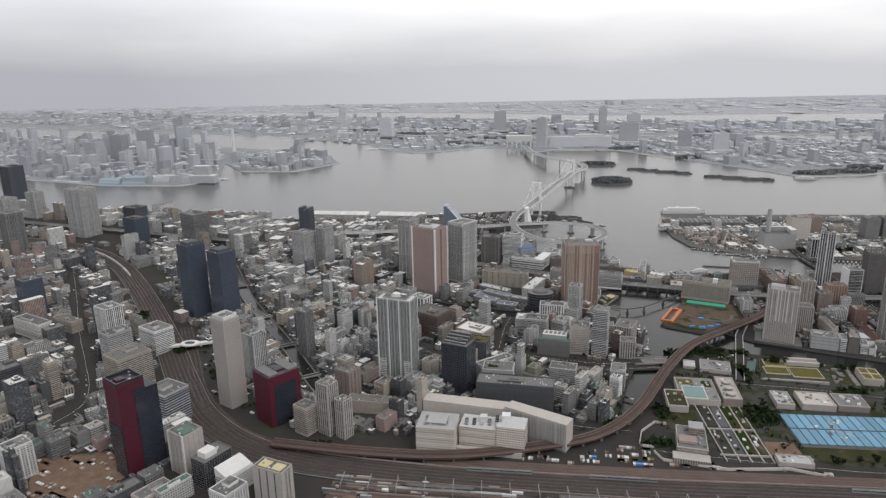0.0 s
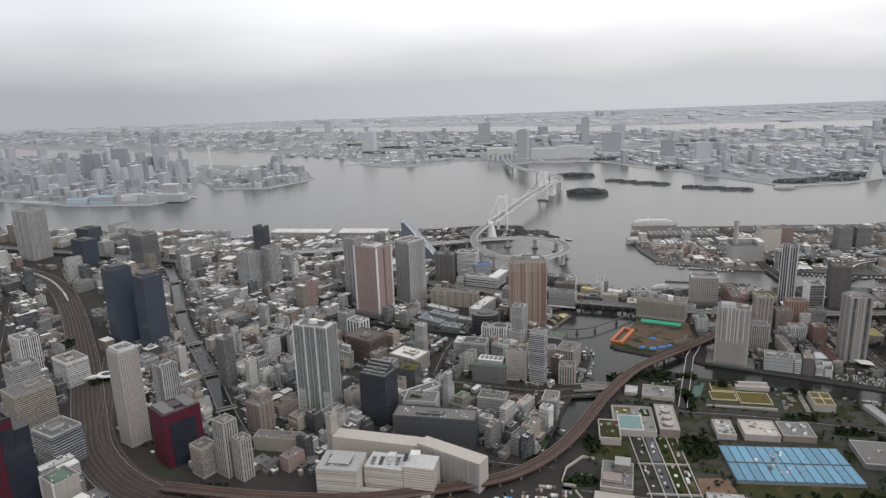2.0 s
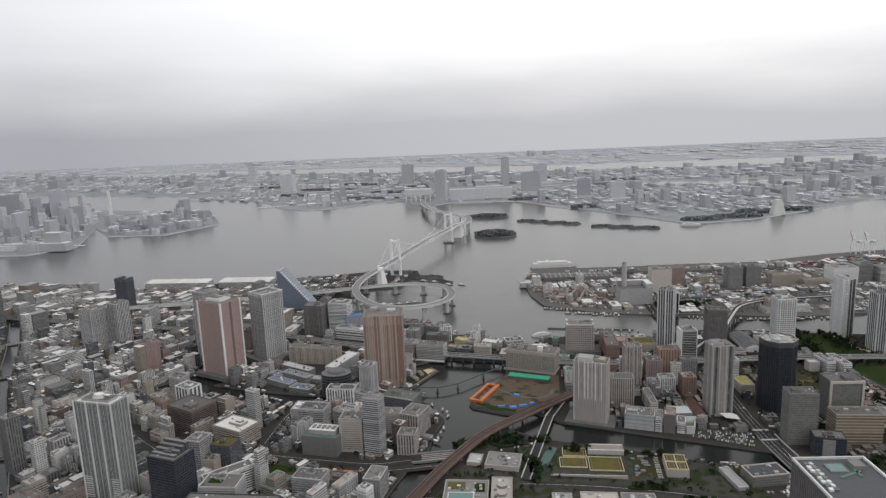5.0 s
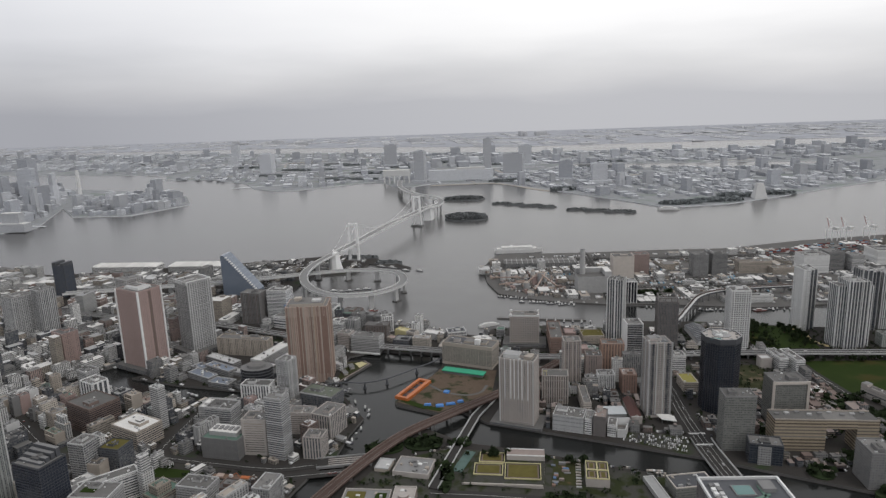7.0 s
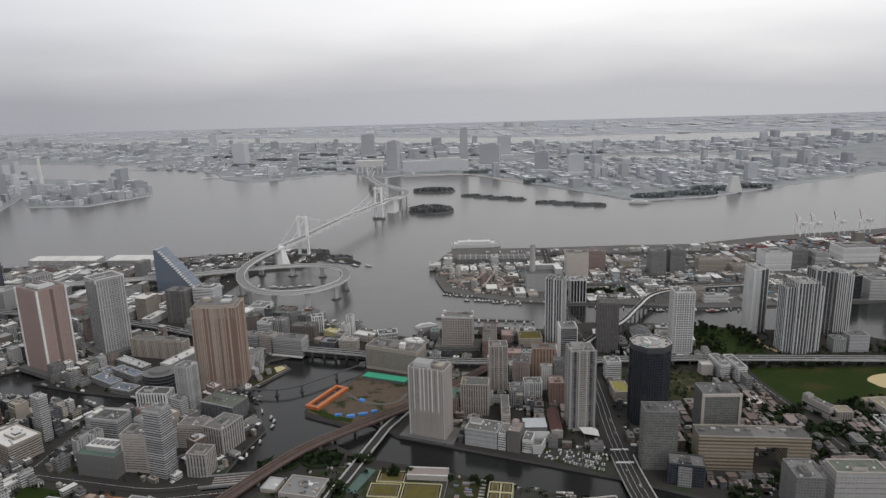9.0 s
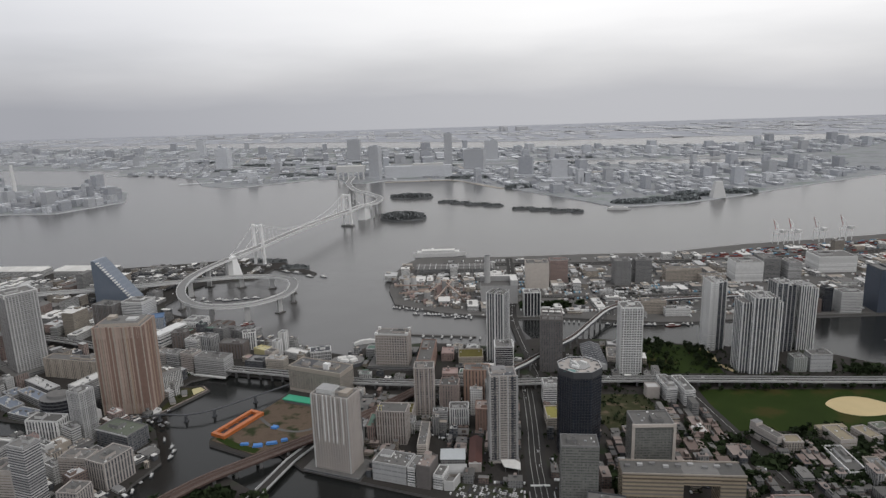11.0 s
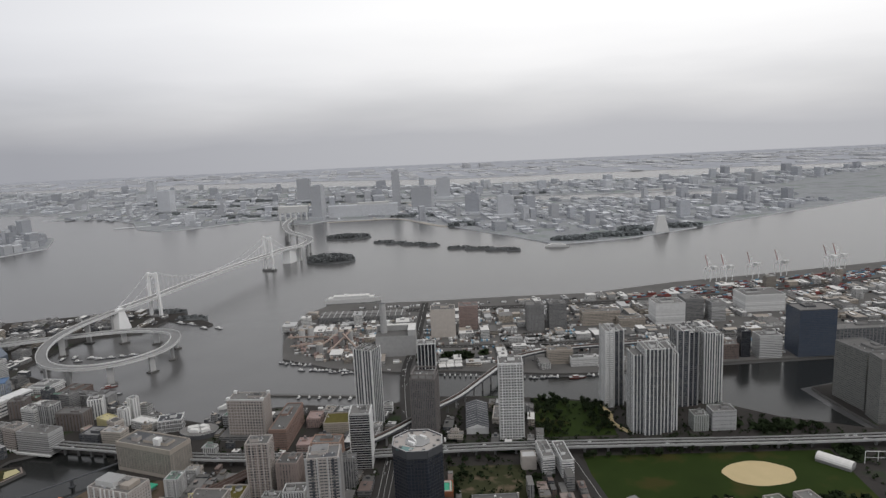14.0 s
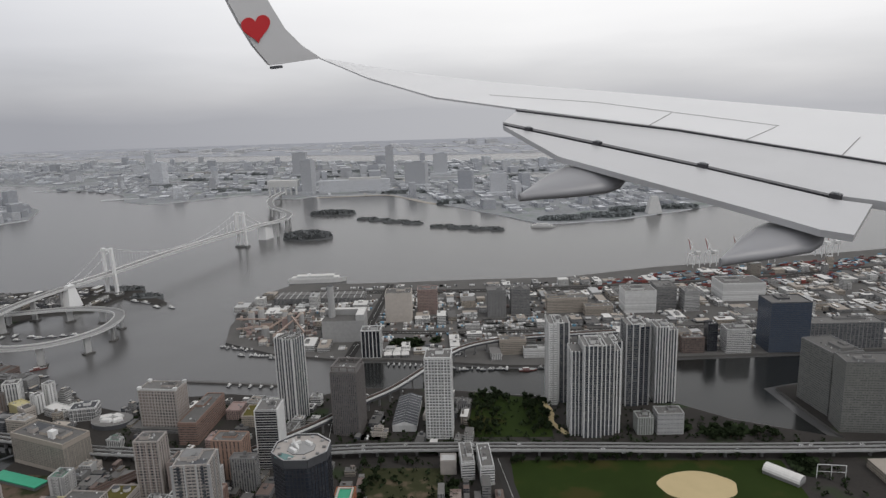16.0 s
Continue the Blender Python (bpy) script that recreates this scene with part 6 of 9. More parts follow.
for o in (-6.6, 6.6):
    part("railing", Shape().strip(dk, 0.5, 0, 1.3, "steel_white", shift=o, rise=rise), bridge)
for o in (-7.2, 7.2):
    s = Shape()
    cab = [(along(sv, o), z) for sv, z in [(-62 + 62 * k / 8, 28 + (60 - 28) * (k / 8) ** 1.25) for k in range(8)]
           + [(SPAN * k / 24, 32 + 28 * (2 * k / 24 - 1) ** 2) for k in range(25)] + [(SPAN + 62 * k / 8, 28 + (60 - 28) * (1 - k / 8) ** 1.25) for k in range(1, 9)]]
    for (a, za), (b, zb) in zip(cab, cab[1:]):
        s.beam((*a, za), (*b, zb), 0.2, "steel_white")
    part("main_cable", s, bridge)
    for k in range(1, 30):
        sv = SPAN * k / 30
        part("hanger", Shape().beam((*along(sv, o), 27), (*along(sv, o), 32 + 28 * (2 * k / 30 - 1) ** 2), 0.1, "steel_white"), bridge)
x, y = along(SPAN + 76)
part("anchorage", Shape().box(x, y, -6, 26, 17, 29, "steel_white", None, turn, False, 0.9), bridge)
for sv, hh in ((-66, 30),):
    x, y = along(sv)
    s = Shape().box(x, y, -6, 24, 15, hh + 4, "steel_white", None, turn, False, 0.35)
    part("anchorage", s, bridge)
s = Shape()
for k in range(6, len(dk), 5):
    x, y = dk[k]
    sv = (x - T1[0]) * ux + (y - T1[1]) * uy
    if sv < -90 or sv > SPAN + 90:
        s = Shape().box(x, y, -6, 2.6, 9, rise[k] + 3.4, "pale", None, 0)
        part("pier", s, bridge)
# approach loop: the deck winds down round the basin and leaves under itself
LOOP = [along(-58), (8, 1098), (-3, 1060), (-7, 1012), (4, 966), (30, 926), (64, 913), (100, 924), (125, 958), (128, 996), (114, 1034), (80, 1054), (36, 1059), (-30, 1046), (-100, 1028), (-210, 1008), (-330, 990)]
loop = smooth(LOOP, 7)
lr = [26 - 13 * min(1, k / 84) - 5 * max(0, k - 84) / 28 for k in range(len(loop))]
part("approach_loop", Shape().strip(loop, 10, -1.5, 0, "white", "grey", rise=lr), bridge)
for o in (-5.0, 5.0):
    part("railing", Shape().strip(loop, 0.5, 0, 1.3, "white", shift=o, rise=lr), bridge)
for k in range(6, len(loop), 7):
    part("loop_pier", Shape().box(*loop[k], -6, 2.4, 6, lr[k] + 4.6, "pale", None, k * 6), bridge)
    part("pier_base", Shape().box(*loop[k], -6, 7, 10, 5.5, "paving", None, k * 6), bridge)
LANES.append((dk, 8))
LANES.append((loop, 7))
s = Shape()

# ---- fields, parks and works ----


def patch(name, label, pts, m, z=0.1, cat="field"):
    KEEP_OUT.append(pts)
    return tagged(part(name, Shape().prism(pts, -0.4, z, m)), label, cat, kind="structure")


patch("sports_ground", "mown green sports ground beside the expressway", [(520, 732), (690, 726), (684, 660), (520, 664)], "grass")
tagged(part("infield", Shape().prism([(628 + 23 * math.cos(i * 0.157) * (1 + 0.03 * math.sin(1.1 * i)), 699 + 16 * math.sin(i * 0.157) * (1 + 0.03 * math.cos(0.7 * i))) for i in range(40)], 0.1, 0.16, "sand")), "pale sand infield of the ball ground", "field", kind="structure")
patch("school_field", "dull green school playing field", [(424, 726), (478, 724), (474, 668), (436, 668)], "dry_grass")
patch("park", "green waterside park with dense trees", [(500, 838), (556, 822), (552, 762), (492, 764)], "grass")
SOIL_SITE = [(-334, 374), (-286, 388), (-258, 362), (-262, 336), (-306, 326)]
tagged(part("soil_site", Shape().prism(SOIL_SITE, -0.4, 0.06, "soil")), "bare brown building site among blocks", "site", kind="structure")
KEEP_OUT.append(SOIL_SITE)
CAR_PARK = [(326, 591), (362, 582), (367, 596), (331, 607)]
KEEP_OUT.append(CAR_PARK)
M["site_soil"] = surface("site_soil", (0.115, 0.086, 0.064), rough=0.95, vary=0.6, scale=0.07, fine=1.0, tint=(0.03, 0.037, 0.017), tint_at=0.5)
tagged(part("park_path", Shape().strip(smooth([(552, 818), (556, 800), (554, 784), (562, 766)], 5), 4, -0.3, 0.16, "sand")), "pale sandy path through the park", "path", kind="structure")
patch("site_ground", "bare brown building site beside the basin", [(176, 706), (152, 660), (188, 640), (232, 676), (238, 722), (186, 728)], "site_soil", 0.3)
M["works_paving"] = surface("works_paving", (0.06, 0.059, 0.052), rough=0.95, vary=0.5, scale=0.09, fine=1.0, tint=(0.03, 0.037, 0.016), tint_at=0.47)
M["olive_lawn"] = surface("olive_lawn", (0.04, 0.043, 0.018), rough=0.95, vary=0.5, scale=0.1, fine=1.0, tint=(0.10, 0.065, 0.035), tint_at=0.58)
M["blue_grey_roof"] = surface("blue_grey_roof_sheet", (0.15, 0.175, 0.215), vary=0.3, spread=0.2)
patch("works_ground", "paved grounds of the water works", [(110, 432), (118, 500), (150, 565), (200, 584), (262, 571), (300, 556), (345, 540), (345, 405), (250, 408)], "works_paving", 0.08)

tagged(part("site_track", Shape().strip(smooth([(172, 700), (190, 679), (209, 671), (222, 676), (228, 690)], 6), 2.6, 0.0, 0.36, "paving")), "pale worn haul track across the site", "track", kind="structure")
tagged(part("site_verge", Shape().strip(smooth([(156, 664), (172, 652), (190, 644)], 5), 6, 0.0, 0.38, "grass")), "green weedy edge of the building site", "verge", kind="structure")
t = thing("site_trench", "bright orange steel cofferdam on the building site", "site structure", 164, 682, 0.3, 64)
s = Shape().box(0, 4.8, 0, 41, 2.6, 2.4, "orange").box(0, -4.8, 0, 41, 3.6, 2.4, "orange").box(19, 0, 0, 3.0, 7, 2.4, "orange").box(-19, 0, 0, 3.0, 7, 2.4, "orange")
part("side_frame", s, t)
# Black floor colour stands in for the dark depth of the trench.
part("floor_sheet", Shape().box(0, 0, 0, 35.6, 7.2, 0.3, "black"), t)
for k in range(3):
    part("strut", Shape().box(-10 + k * 10, 0, 1.5, 0.4, 6.8, 0.4, "orange"), t)
t = thing("site_shed", "long bright green sheeted shed roof on the site", "shed", 208, 716, 0.3, -20)
part("roof_sheet", Shape().box(0, 0, 2.2, 40, 9, 0.8, "green_sheet"), t)
part("side_wall", Shape().box(0, 0, 0, 38, 8, 2.2, "grey"), t)
for k, (x, y, w, d, r) in enumerate(((193, 677, 5, 4, -20), (197, 654, 8, 3, 12), (188, 651, 7, 4, 10), (205, 658, 5, 3, 20), (178, 653, 6, 2.4, 5))):
    t = thing("site_cabin", "blue tarpaulin-covered stack on the building site", "site cabin", x, y, 0.3, r, "site cabins")
    part("body", Shape().box(0, 0, 0, w, d, 1.4, "blue_sheet", None, 0, False, 0.85), t)

# covered settling tanks
t = thing("tank_cover", "light blue panelled cover over water works tanks", "tank cover", 238, 455, -2.0, 0)
part("tank_wall", Shape().box(0, 0, 0, 78, 44, 3.6, "grey", "slate"), t)
for i in range(13):
    part("cover_panel", Shape().box(-36 + i * 6, 10.4, 3.6, 5.6, 20.2, 0.5, "blue_roof"), t)
    part("cover_panel", Shape().box(-36 + i * 6, -10.4, 3.6, 5.6, 20.2, 0.5, "blue_roof"), t)
patchy = random.Random(2)
part("centre_strip", Shape().box(0, 0, 3.6, 78, 0.9, 0.8, "slate"), t)
for k in range(34):
    part("worn_patch", Shape().box(-8 + patchy.gauss(0, 7), 0 + patchy.gauss(0, 7), 4.12 + 0.01 * k, patchy.uniform(1, 4), patchy.uniform(0.6, 2), 0.02, ("pale", "white", "metal", "slate")[k % 4], None, patchy.uniform(0, 90)), t)
for i in range(13):
    part("cross_rib", Shape().box(-36 + i * 6 + 2.95, 0, 3.6, 0.45, 42, 0.75, "slate"), t)
TAKEN.append((238, 455, 42))


def works_hall(label, x, y, w, d, h, rot, wall="beige", roof="pale", rim="white", units=5, core=None):
    """A low works hall with a rim, roof plant and a lean-to."""
    rng = random.Random(int(x * 7 + y))
    h *= 0.75
    t = thing("works_building", label, "works building", x, y, 0, rot)
    part("body", Shape().box(0, 0, 0, w, d, h, core or wall, roof), t)
    for a, b, ww, dd in ((0, d / 2 - 0.3, w, 0.6), (0, 0.3 - d / 2, w, 0.6), (w / 2 - 0.3, 0, 0.6, d - 1.2), (0.3 - w / 2, 0, 0.6, d - 1.2)):
        part("roof_rim", Shape().box(a, b, h, ww, dd, 0.7, rim), t)
    for _ in range(units):
        part("roof_unit", Shape().box(rng.uniform(-0.4, 0.4) * w, rng.uniform(-0.4, 0.4) * d, h, rng.uniform(0.6, 3.0), rng.uniform(0.6, 2.6), rng.uniform(0.5, 1.8), rng.choice(("white", "grey", "pale", "beige"))), t)
    TAKEN.append((x, y, 0.45 * max(w, d) + 2))
    return t


def bed(t, cx, cy, bw, bd, z):
    """A sunk planting bed: cream rim, dark hedge, worn yellow-green middle."""
    b = part("bed", Shape().box(cx, cy, z, bw - 4.2, bd - 4.2, 0.5, "algae"), t)
    part("hedge", Shape().box(cx, cy, z, bw - 0.6, bd - 0.6, 0.3, "leaf"), b)
    part("bed_path", Shape().box(cx, cy, z, bw - 2.2, bd - 2.2, 0.36, "brown"), b)
    for a, b1, ww, dd in ((0, bd / 2, bw + 0.5, 0.5), (0, -bd / 2, bw + 0.5, 0.5), (bw / 2, 0, 0.5, bd - 0.5), (-bw / 2, 0, 0.5, bd - 0.5)):
        part("bed_rim", Shape().box(cx + a, cy + b1, z, ww, dd, 0.8, "straw"), b)


t = thing("planted_roof", "planted roof of a water works tank with yellow-green beds", "roof garden", 237, 555, 0, -5)
part("hall", Shape().prism([(-29, -20), (24, -22), (26, 20), (-20, 22)], 0, 1.4, "stone", "works_paving"), t)
for cx, cy, bw, bd in ((-10.6, 11.6, 17, 12), (-12.4, -3.4, 19, 13.5), (10.6, -4.4, 23.5, 19)):
    bed(t, cx, cy, bw, bd, 1.4)
part("roof_house", Shape().box(12.5, 14, 1.4, 26, 9, 3.4, "stone", "taupe"), t)
part("roof_house_rim", Shape().box(12.5, 9.7, 4.8, 26, 0.5, 0.6, "white").box(12.5, 18.3, 4.8, 26, 0.5, 0.6, "white"), t)
part("front_wall", Shape().box(-2, -21.6, 1.4, 51, 0.7, 1.2, "cream"), t)
part("side_court", Shape().box(-30, 8, 0, 7, 28, 0.5, "dull_teal", None, -16), t)
TAKEN += [(226, 566, 14), (226, 548, 15), (250, 566, 14), (250, 546, 15), (207, 562, 8)]
t = thing("planted_roof", "planted roof of a cream pump house by the canal", "roof garden", 295, 543, 0, -8)
part("hall", Shape().box(0, 0, 0, 15, 22, 5.5, "stone", "grey"), t)
for cx in (-3.6, 3.6):
    for cy in (-5.3, 5.3):
        bed(t, cx, cy, 6.8, 10, 5.5)
TAKEN.append((295, 543, 13))
t = thing("pipe_rack", "pale pipes in rows beside the pump house", "pipes", 283.5, 546, 0, -8)
for k in range(9):
    part("pipe", Shape().box(0, -14 + k * 3.4, 0, 3.6, 0.9, 1.0, ("pale", "stone", "cream")[k % 3]), t)
TAKEN += [(283, 540, 4), (284, 552, 4)]
t = thing("yard_stores", "reddish and blue-grey sheeted stores in the works yard", "stores", 272, 548, 0, -6)
store_rng = random.Random(31)
for k in range(14):
    part("sheeted_stack", Shape().box(store_rng.uniform(-5, 5), -14 + k * 2.2, 0, store_rng.uniform(2, 5), store_rng.uniform(1.2, 2.4), store_rng.uniform(0.5, 1.6), ("red_brown", "blue_grey_roof", "grey", "taupe", "dull_blue")[k % 5]), t)
TAKEN += [(272, 540, 7), (272, 554, 7)]
works_hall("works store with a grey panelled roof and pale rim", 174, 556, 25, 20, 4, -12, "stone", "grey", "stone", 14)
works_hall("small pinkish works shed with flat roof", 153, 560, 10, 13, 3, -12, "beige", "pale", "pale", 1)
t = works_hall("beige filter house with a raised teal basin", 146, 507, 30, 38, 6, -4, "stone", "grey", "stone", 18)
part("pool_rim", Shape().box(-3, -8, 4.5, 18, 21, 1.2, "cream"), t)
part("pool", Shape().box(-3, -8, 5.7, 16, 19, 0.06, "pool"), t)
part("roof_bed", Shape().box(-7, 12, 4.5, 12, 8, 0.5, "algae").box(9, 10, 4.5, 7, 10, 0.5, "grass"), t)
works_hall("cream works building with a green roof deck", 126, 489, 15, 27, 7, -4, "stone", "olive_lawn", "cream", 6)
t = works_hall("beige pump house with round roof tanks", 170, 506, 14, 38, 9, -4, "taupe", "stone", "stone", 14)
for k in range(3):
    part("roof_tank", Shape().prism([(0 + 3.4 * math.cos(i * math.pi / 6), -12 + k * 10 + 3.4 * math.sin(i * math.pi / 6)) for i in range(12)], 6.7, 8.6, "taupe", "stone"), t)
t = works_hall("stone-grey works office with stepped wings", 123, 428, 20, 30, 9, -10, "stone", "grey", "stone", 16, "f_beige")
part("upper_wing", Shape().box(3, 8, 6.7, 10, 10, 6, "f_beige", "pale"), t)
part("front_wing", Shape().box(-1, -20, 0, 24, 9, 4, "f_beige", "stone"), t)
part("step_wing", Shape().box(-3, -6, 6.7, 12, 9, 2.6, "f_beige", "taupe"), t)
works_hall("grey flat works hall with roof units", 209, 498, 13, 22, 5, -4, "stone", "pale", "stone", 16)
works_hall("works hall with a pale yellow roof deck", 233, 497, 24, 22, 6, -4, "stone", "cream", "stone", 12)
works_hall("grey works hall with roof units", 258, 496, 22, 20, 6, -4, "taupe", "grey", "stone", 20)
works_hall("long pale-roofed shed by the canal", 329, 527, 7, 26, 3.5, 8, "pale", "pale", "pale", 0)
t = works_hall("grey-green works block with open roof frames", 350, 527, 26, 15, 10, 8, "beige", "slate", "cream", 8, "f_olive")
works_hall("low grey works hall with brown roof", 300, 468, 26, 30, 5, -6, "grey", "roof", "pale", 4)
works_hall("low pale works hall at the yard", 186, 412, 22, 10, 4, -4, "stone", "pale", "stone", 6)
for x0, w in ((141, 0), (150, 1), (158, 0), (166, 1), (173, 0)):
    t = thing("works_walkway", "cream concrete walkway between planted basins", "walkway", x0, 452, 0, 1 - (x0 - 157) * 0.05, "basin walkways")
    part("path", Shape().box(0, 0, 0, 0.7, 84, 1.2, "stone"), t)
for y0 in (418, 452, 490):
    t = thing("works_walkway", "cream concrete walkway between planted basins", "walkway", 157, y0, 0, 0, "basin walkways")
    part("path", Shape().box(0, 0, 0, 34, 0.8, 1.3, "stone"), t)
basin_rng = random.Random(8)
for k, (x0, w0) in enumerate(((145.5, 7), (154, 6), (162, 6), (169.5, 5))):
    for y0 in (435, 471):
        t = thing("settling_basin", "planted settling basin with roof units and shrubs", "basin", x0, y0, 0, 0, "settling basins")
        part("basin_floor", Shape().box(0, 0, 0, w0, 31, 0.6, ("slate", "grass", "dry_grass", "ground")[(k + y0) % 4]), t)
        for _ in range(6):
            part("basin_unit", Shape().box(basin_rng.uniform(-0.3, 0.3) * w0, basin_rng.uniform(-14, 14), 0.6, basin_rng.uniform(0.8, 2), basin_rng.uniform(0.8, 3), basin_rng.uniform(0.4, 1.5), basin_rng.choice(("white", "pale", "leaf", "leaf", "beige"))), t)
TAKEN += [(157, 432, 22), (157, 470, 22)]
patch("works_lawn", "dull green lawn with bare reddish spots", [(200, 434), (279, 440), (281, 420), (204, 414)], "olive_lawn", 0.12)
patch("works_lawn", "dull green lawn beside the viaduct", [(104, 462), (117, 486), (138, 482), (138, 456)], "olive_lawn", 0.12)
patch("works_yard", "patchwork of reddish and olive yard beds", [(264, 536), (283, 534), (289, 562), (270, 565)], "olive_lawn", 0.14)
patch("works_yard", "bare brown works yard", [(175, 438), (195, 439), (196, 423), (174, 421)], "soil", 0.12)
patch("town_lawn", "small dull green lawn among blocks", [(-4, 536), (-10, 564), (20, 558), (23, 546)], "grass", 0.06)
road("road", "wide service road through the water works", [(186, 528), (235, 523), (290, 512), (340, 498), (420, 486)], 8, lines=1)
road("road", "street in front of a grey-green roofed block", [(-14, 577), (32, 567), (77, 559), (108, 564), (136, 566)], 8, lines=1, z1=0.3)
road("road", "side street towards the canal", [(-16, 586), (-12, 635), (-6, 668)], 7, lines=1)

# soil heaps and plant by the street
t = thing("site_heap", "orange soil and sheets of street works", "site", 52, 549, 0, -8)
part("soil_bed", Shape().box(0, 0, 0, 32, 5, 0.5, "soil"), t)
part("sheet", Shape().box(-10, 0, 0.5, 5, 4, 1.0, "orange_brown"), t)
part("sheet", Shape().box(8, 0, 0.5, 6, 3, 0.6, "orange"), t)
part("digger", Shape().box(-2, 0, 0.5, 2.4, 1.6, 1.6, "car_white").beam((-1, 0, 1.6), (2, 0, 3.6), 0.25, "orange").beam((2, 0, 3.6), (4, 0, 1.2), 0.2, "orange"), t)

# monorail beam across the basin
beam_line = smooth([(70, 684), (99, 694), (120, 693), (139, 701), (164, 724), (192, 752), (214, 778)], 5)
mb = tagged(part("monorail_beam", Shape().strip(beam_line, 1.1, 3.0, 3.8, "slate")), "slim dark guideway beam across the basin", "railway", kind="structure")
for x, y in ((99, 694), (120, 693), (139, 701), (164, 724), (190, 750)):
    part("pier", Shape().box(x, y, -5, 1.3, 2.4, 8, "slate").box(x, y, -4, 3, 3.6, 2.8, "slate"), mb)
patch("spit", "dull grassy spit beside the brown tower", [(92, 702), (97, 710), (115, 745), (109, 750), (94, 748)], "olive_lawn", 0.1)
patch("spit_tip", "ochre sandy tip of the grassy spit", [(109, 735), (115, 745), (109, 750), (103, 746)], "straw", 0.14)
for a, b, r in ((97, 722, 28), (101, 736, 24)):
    t = thing("mooring_shed", "low pale mooring shed on the spit", "shed", a, b, 0.1, r, "mooring sheds")
    part("body", Shape().box(0, 0, 0, 4, 9, 1.8, "stone", "pale"), t)
    part("roof_sheet", Shape().box(0, 0, 1.8, 4.6, 9.6, 0.3, "grey"), t)
    TAKEN.append((a, b, 4))
tagged(part("spit_edge", Shape().strip([(95, 704), (108, 727), (117, 744), (111, 752)], 1.2, -0.4, 0.3, "taupe")), "brown timber edge of the grassy spit", "quay", kind="structure")
# stepped weir road bridge at the canal
t = thing("road_bridge", "low road bridge with pale deck beams over the canal", "bridge", 122, 567, 0, 8)
part("deck", Shape().box(0, 0, -0.6, 34, 12, 1.3, "grey", "asphalt"), t)
for k in range(4):
    part("deck_beam", Shape().box(3, -4.4 + k * 2.6, 0.7, 24, 0.7, 0.4, "stone"), t)
part("railing", Shape().box(0, 6, 0.7, 34, 0.3, 1.0, "pale").box(0, -6, 0.7, 34, 0.3, 1.0, "pale"), t)
# blue-grey low halls behind the round building
for k, (x, y, w, d, h, r) in enumerate(((-34, 716, 30, 11, 7, -32), (-22, 730, 34, 10, 8, -32), (-26, 748, 40, 10, 9, -32), (-10, 700, 22, 12, 6, -20), (-44, 738, 16, 12, 5, -32), (4, 722, 26, 9, 5, -20))):
    works_hall("low blue-grey hall near the canal", x, y, w, d, h, r, "pale", ("blue_grey_roof", "blue_grey_roof", "pale")[k % 3], "pale", 8, "f_grey")
t = works_hall("white L-shaped slab with rows of windows", 20, 752, 12, 46, 15, -22, "white", "roof_white", "white", 4, "f_white")

# ---- trees ----


def tree_mesh(seed, h):
    rng = random.Random(seed)
    trunk = Shape().beam((0, 0, 0), (0.05 * h, 0, 0.45 * h), 0.045 * h, "bark", 0.03 * h, 6)
    for i in range(4):
        a = i * 1.6 + rng.random()
        trunk.beam((0.04 * h, 0, 0.35 * h), (0.25 * h * math.cos(a), 0.25 * h * math.sin(a), 0.65 * h), 0.025 * h, "bark", 0.01 * h, 5)
    crown = Shape()
    for i in range(16):
        a, r = rng.uniform(0, 6.28), rng.uniform(0.05, 0.34) * h
        cx, cy, cz = r * math.cos(a), r * math.sin(a), h * rng.uniform(0.45, 0.9)
        for _ in range(9):
            q = Vector((rng.gauss(0, 1), rng.gauss(0, 1), rng.gauss(0, 1))).normalized() * 0.14 * h
            n = Vector((rng.gauss(0, 1), rng.gauss(0, 1), rng.gauss(0.6, 1))).normalized()
            u = n.orthogonal().normalized() * 0.11 * h * rng.uniform(0.7, 1.4)
            v = n.cross(u) * rng.uniform(0.6, 1.0)
            p = Vector((cx, cy, cz)) + q
            k = len(crown.v)
            crown.v += [tuple(p + u), tuple(p + v), tuple(p - u), tuple(p - v * 0.8)]
            crown.face((k, k + 1, k + 2, k + 3), ((0, 0),) * 4, "leaf")
    return trunk.mesh("trunk"), crown.mesh("crown")


TREES = [tree_mesh(k, h) for k, h in enumerate((5.0, 6.0, 4.2, 5.5))]
tree_rng = random.Random(7)
tree_count = 0


def tree(x, y, z=0.0):
    global tree_count
    a, b = TREES[tree_count % 4]
    tree_count += 1
    k = tree_rng.uniform(0.8, 1.25)
    t = thing("tree", "dark green leafy street or park tree", "tree", x, y, z, tree_rng.uniform(0, 360), "city trees")
    t.scale = (k, k, k * tree_rng.uniform(0.85, 1.1))
    part("trunk", a, t)
    part("crown", b, t)


def grove(pts, n):
    x0, x1, y0, y1 = min(p[0] for p in pts), max(p[0] for p in pts), min(p[1] for p in pts), max(p[1] for p in pts)
    k = 0
    while k < n:
        x, y = tree_rng.uniform(x0, x1), tree_rng.uniform(y0, y1)
        if inside(x, y, pts):
            tree(x, y)
            k += 1


grove([(496, 832), (516, 830), (514, 764), (494, 768)], 38)
grove([(536, 826), (554, 820), (552, 764), (538, 766)], 34)
grove([(500, 838), (530, 828), (528, 816), (500, 824)], 14)
grove([(420, 733), (680, 732), (680, 727), (420, 727)], 40)
grove([(655, 770), (700, 765), (702, 752), (655, 752)], 22)
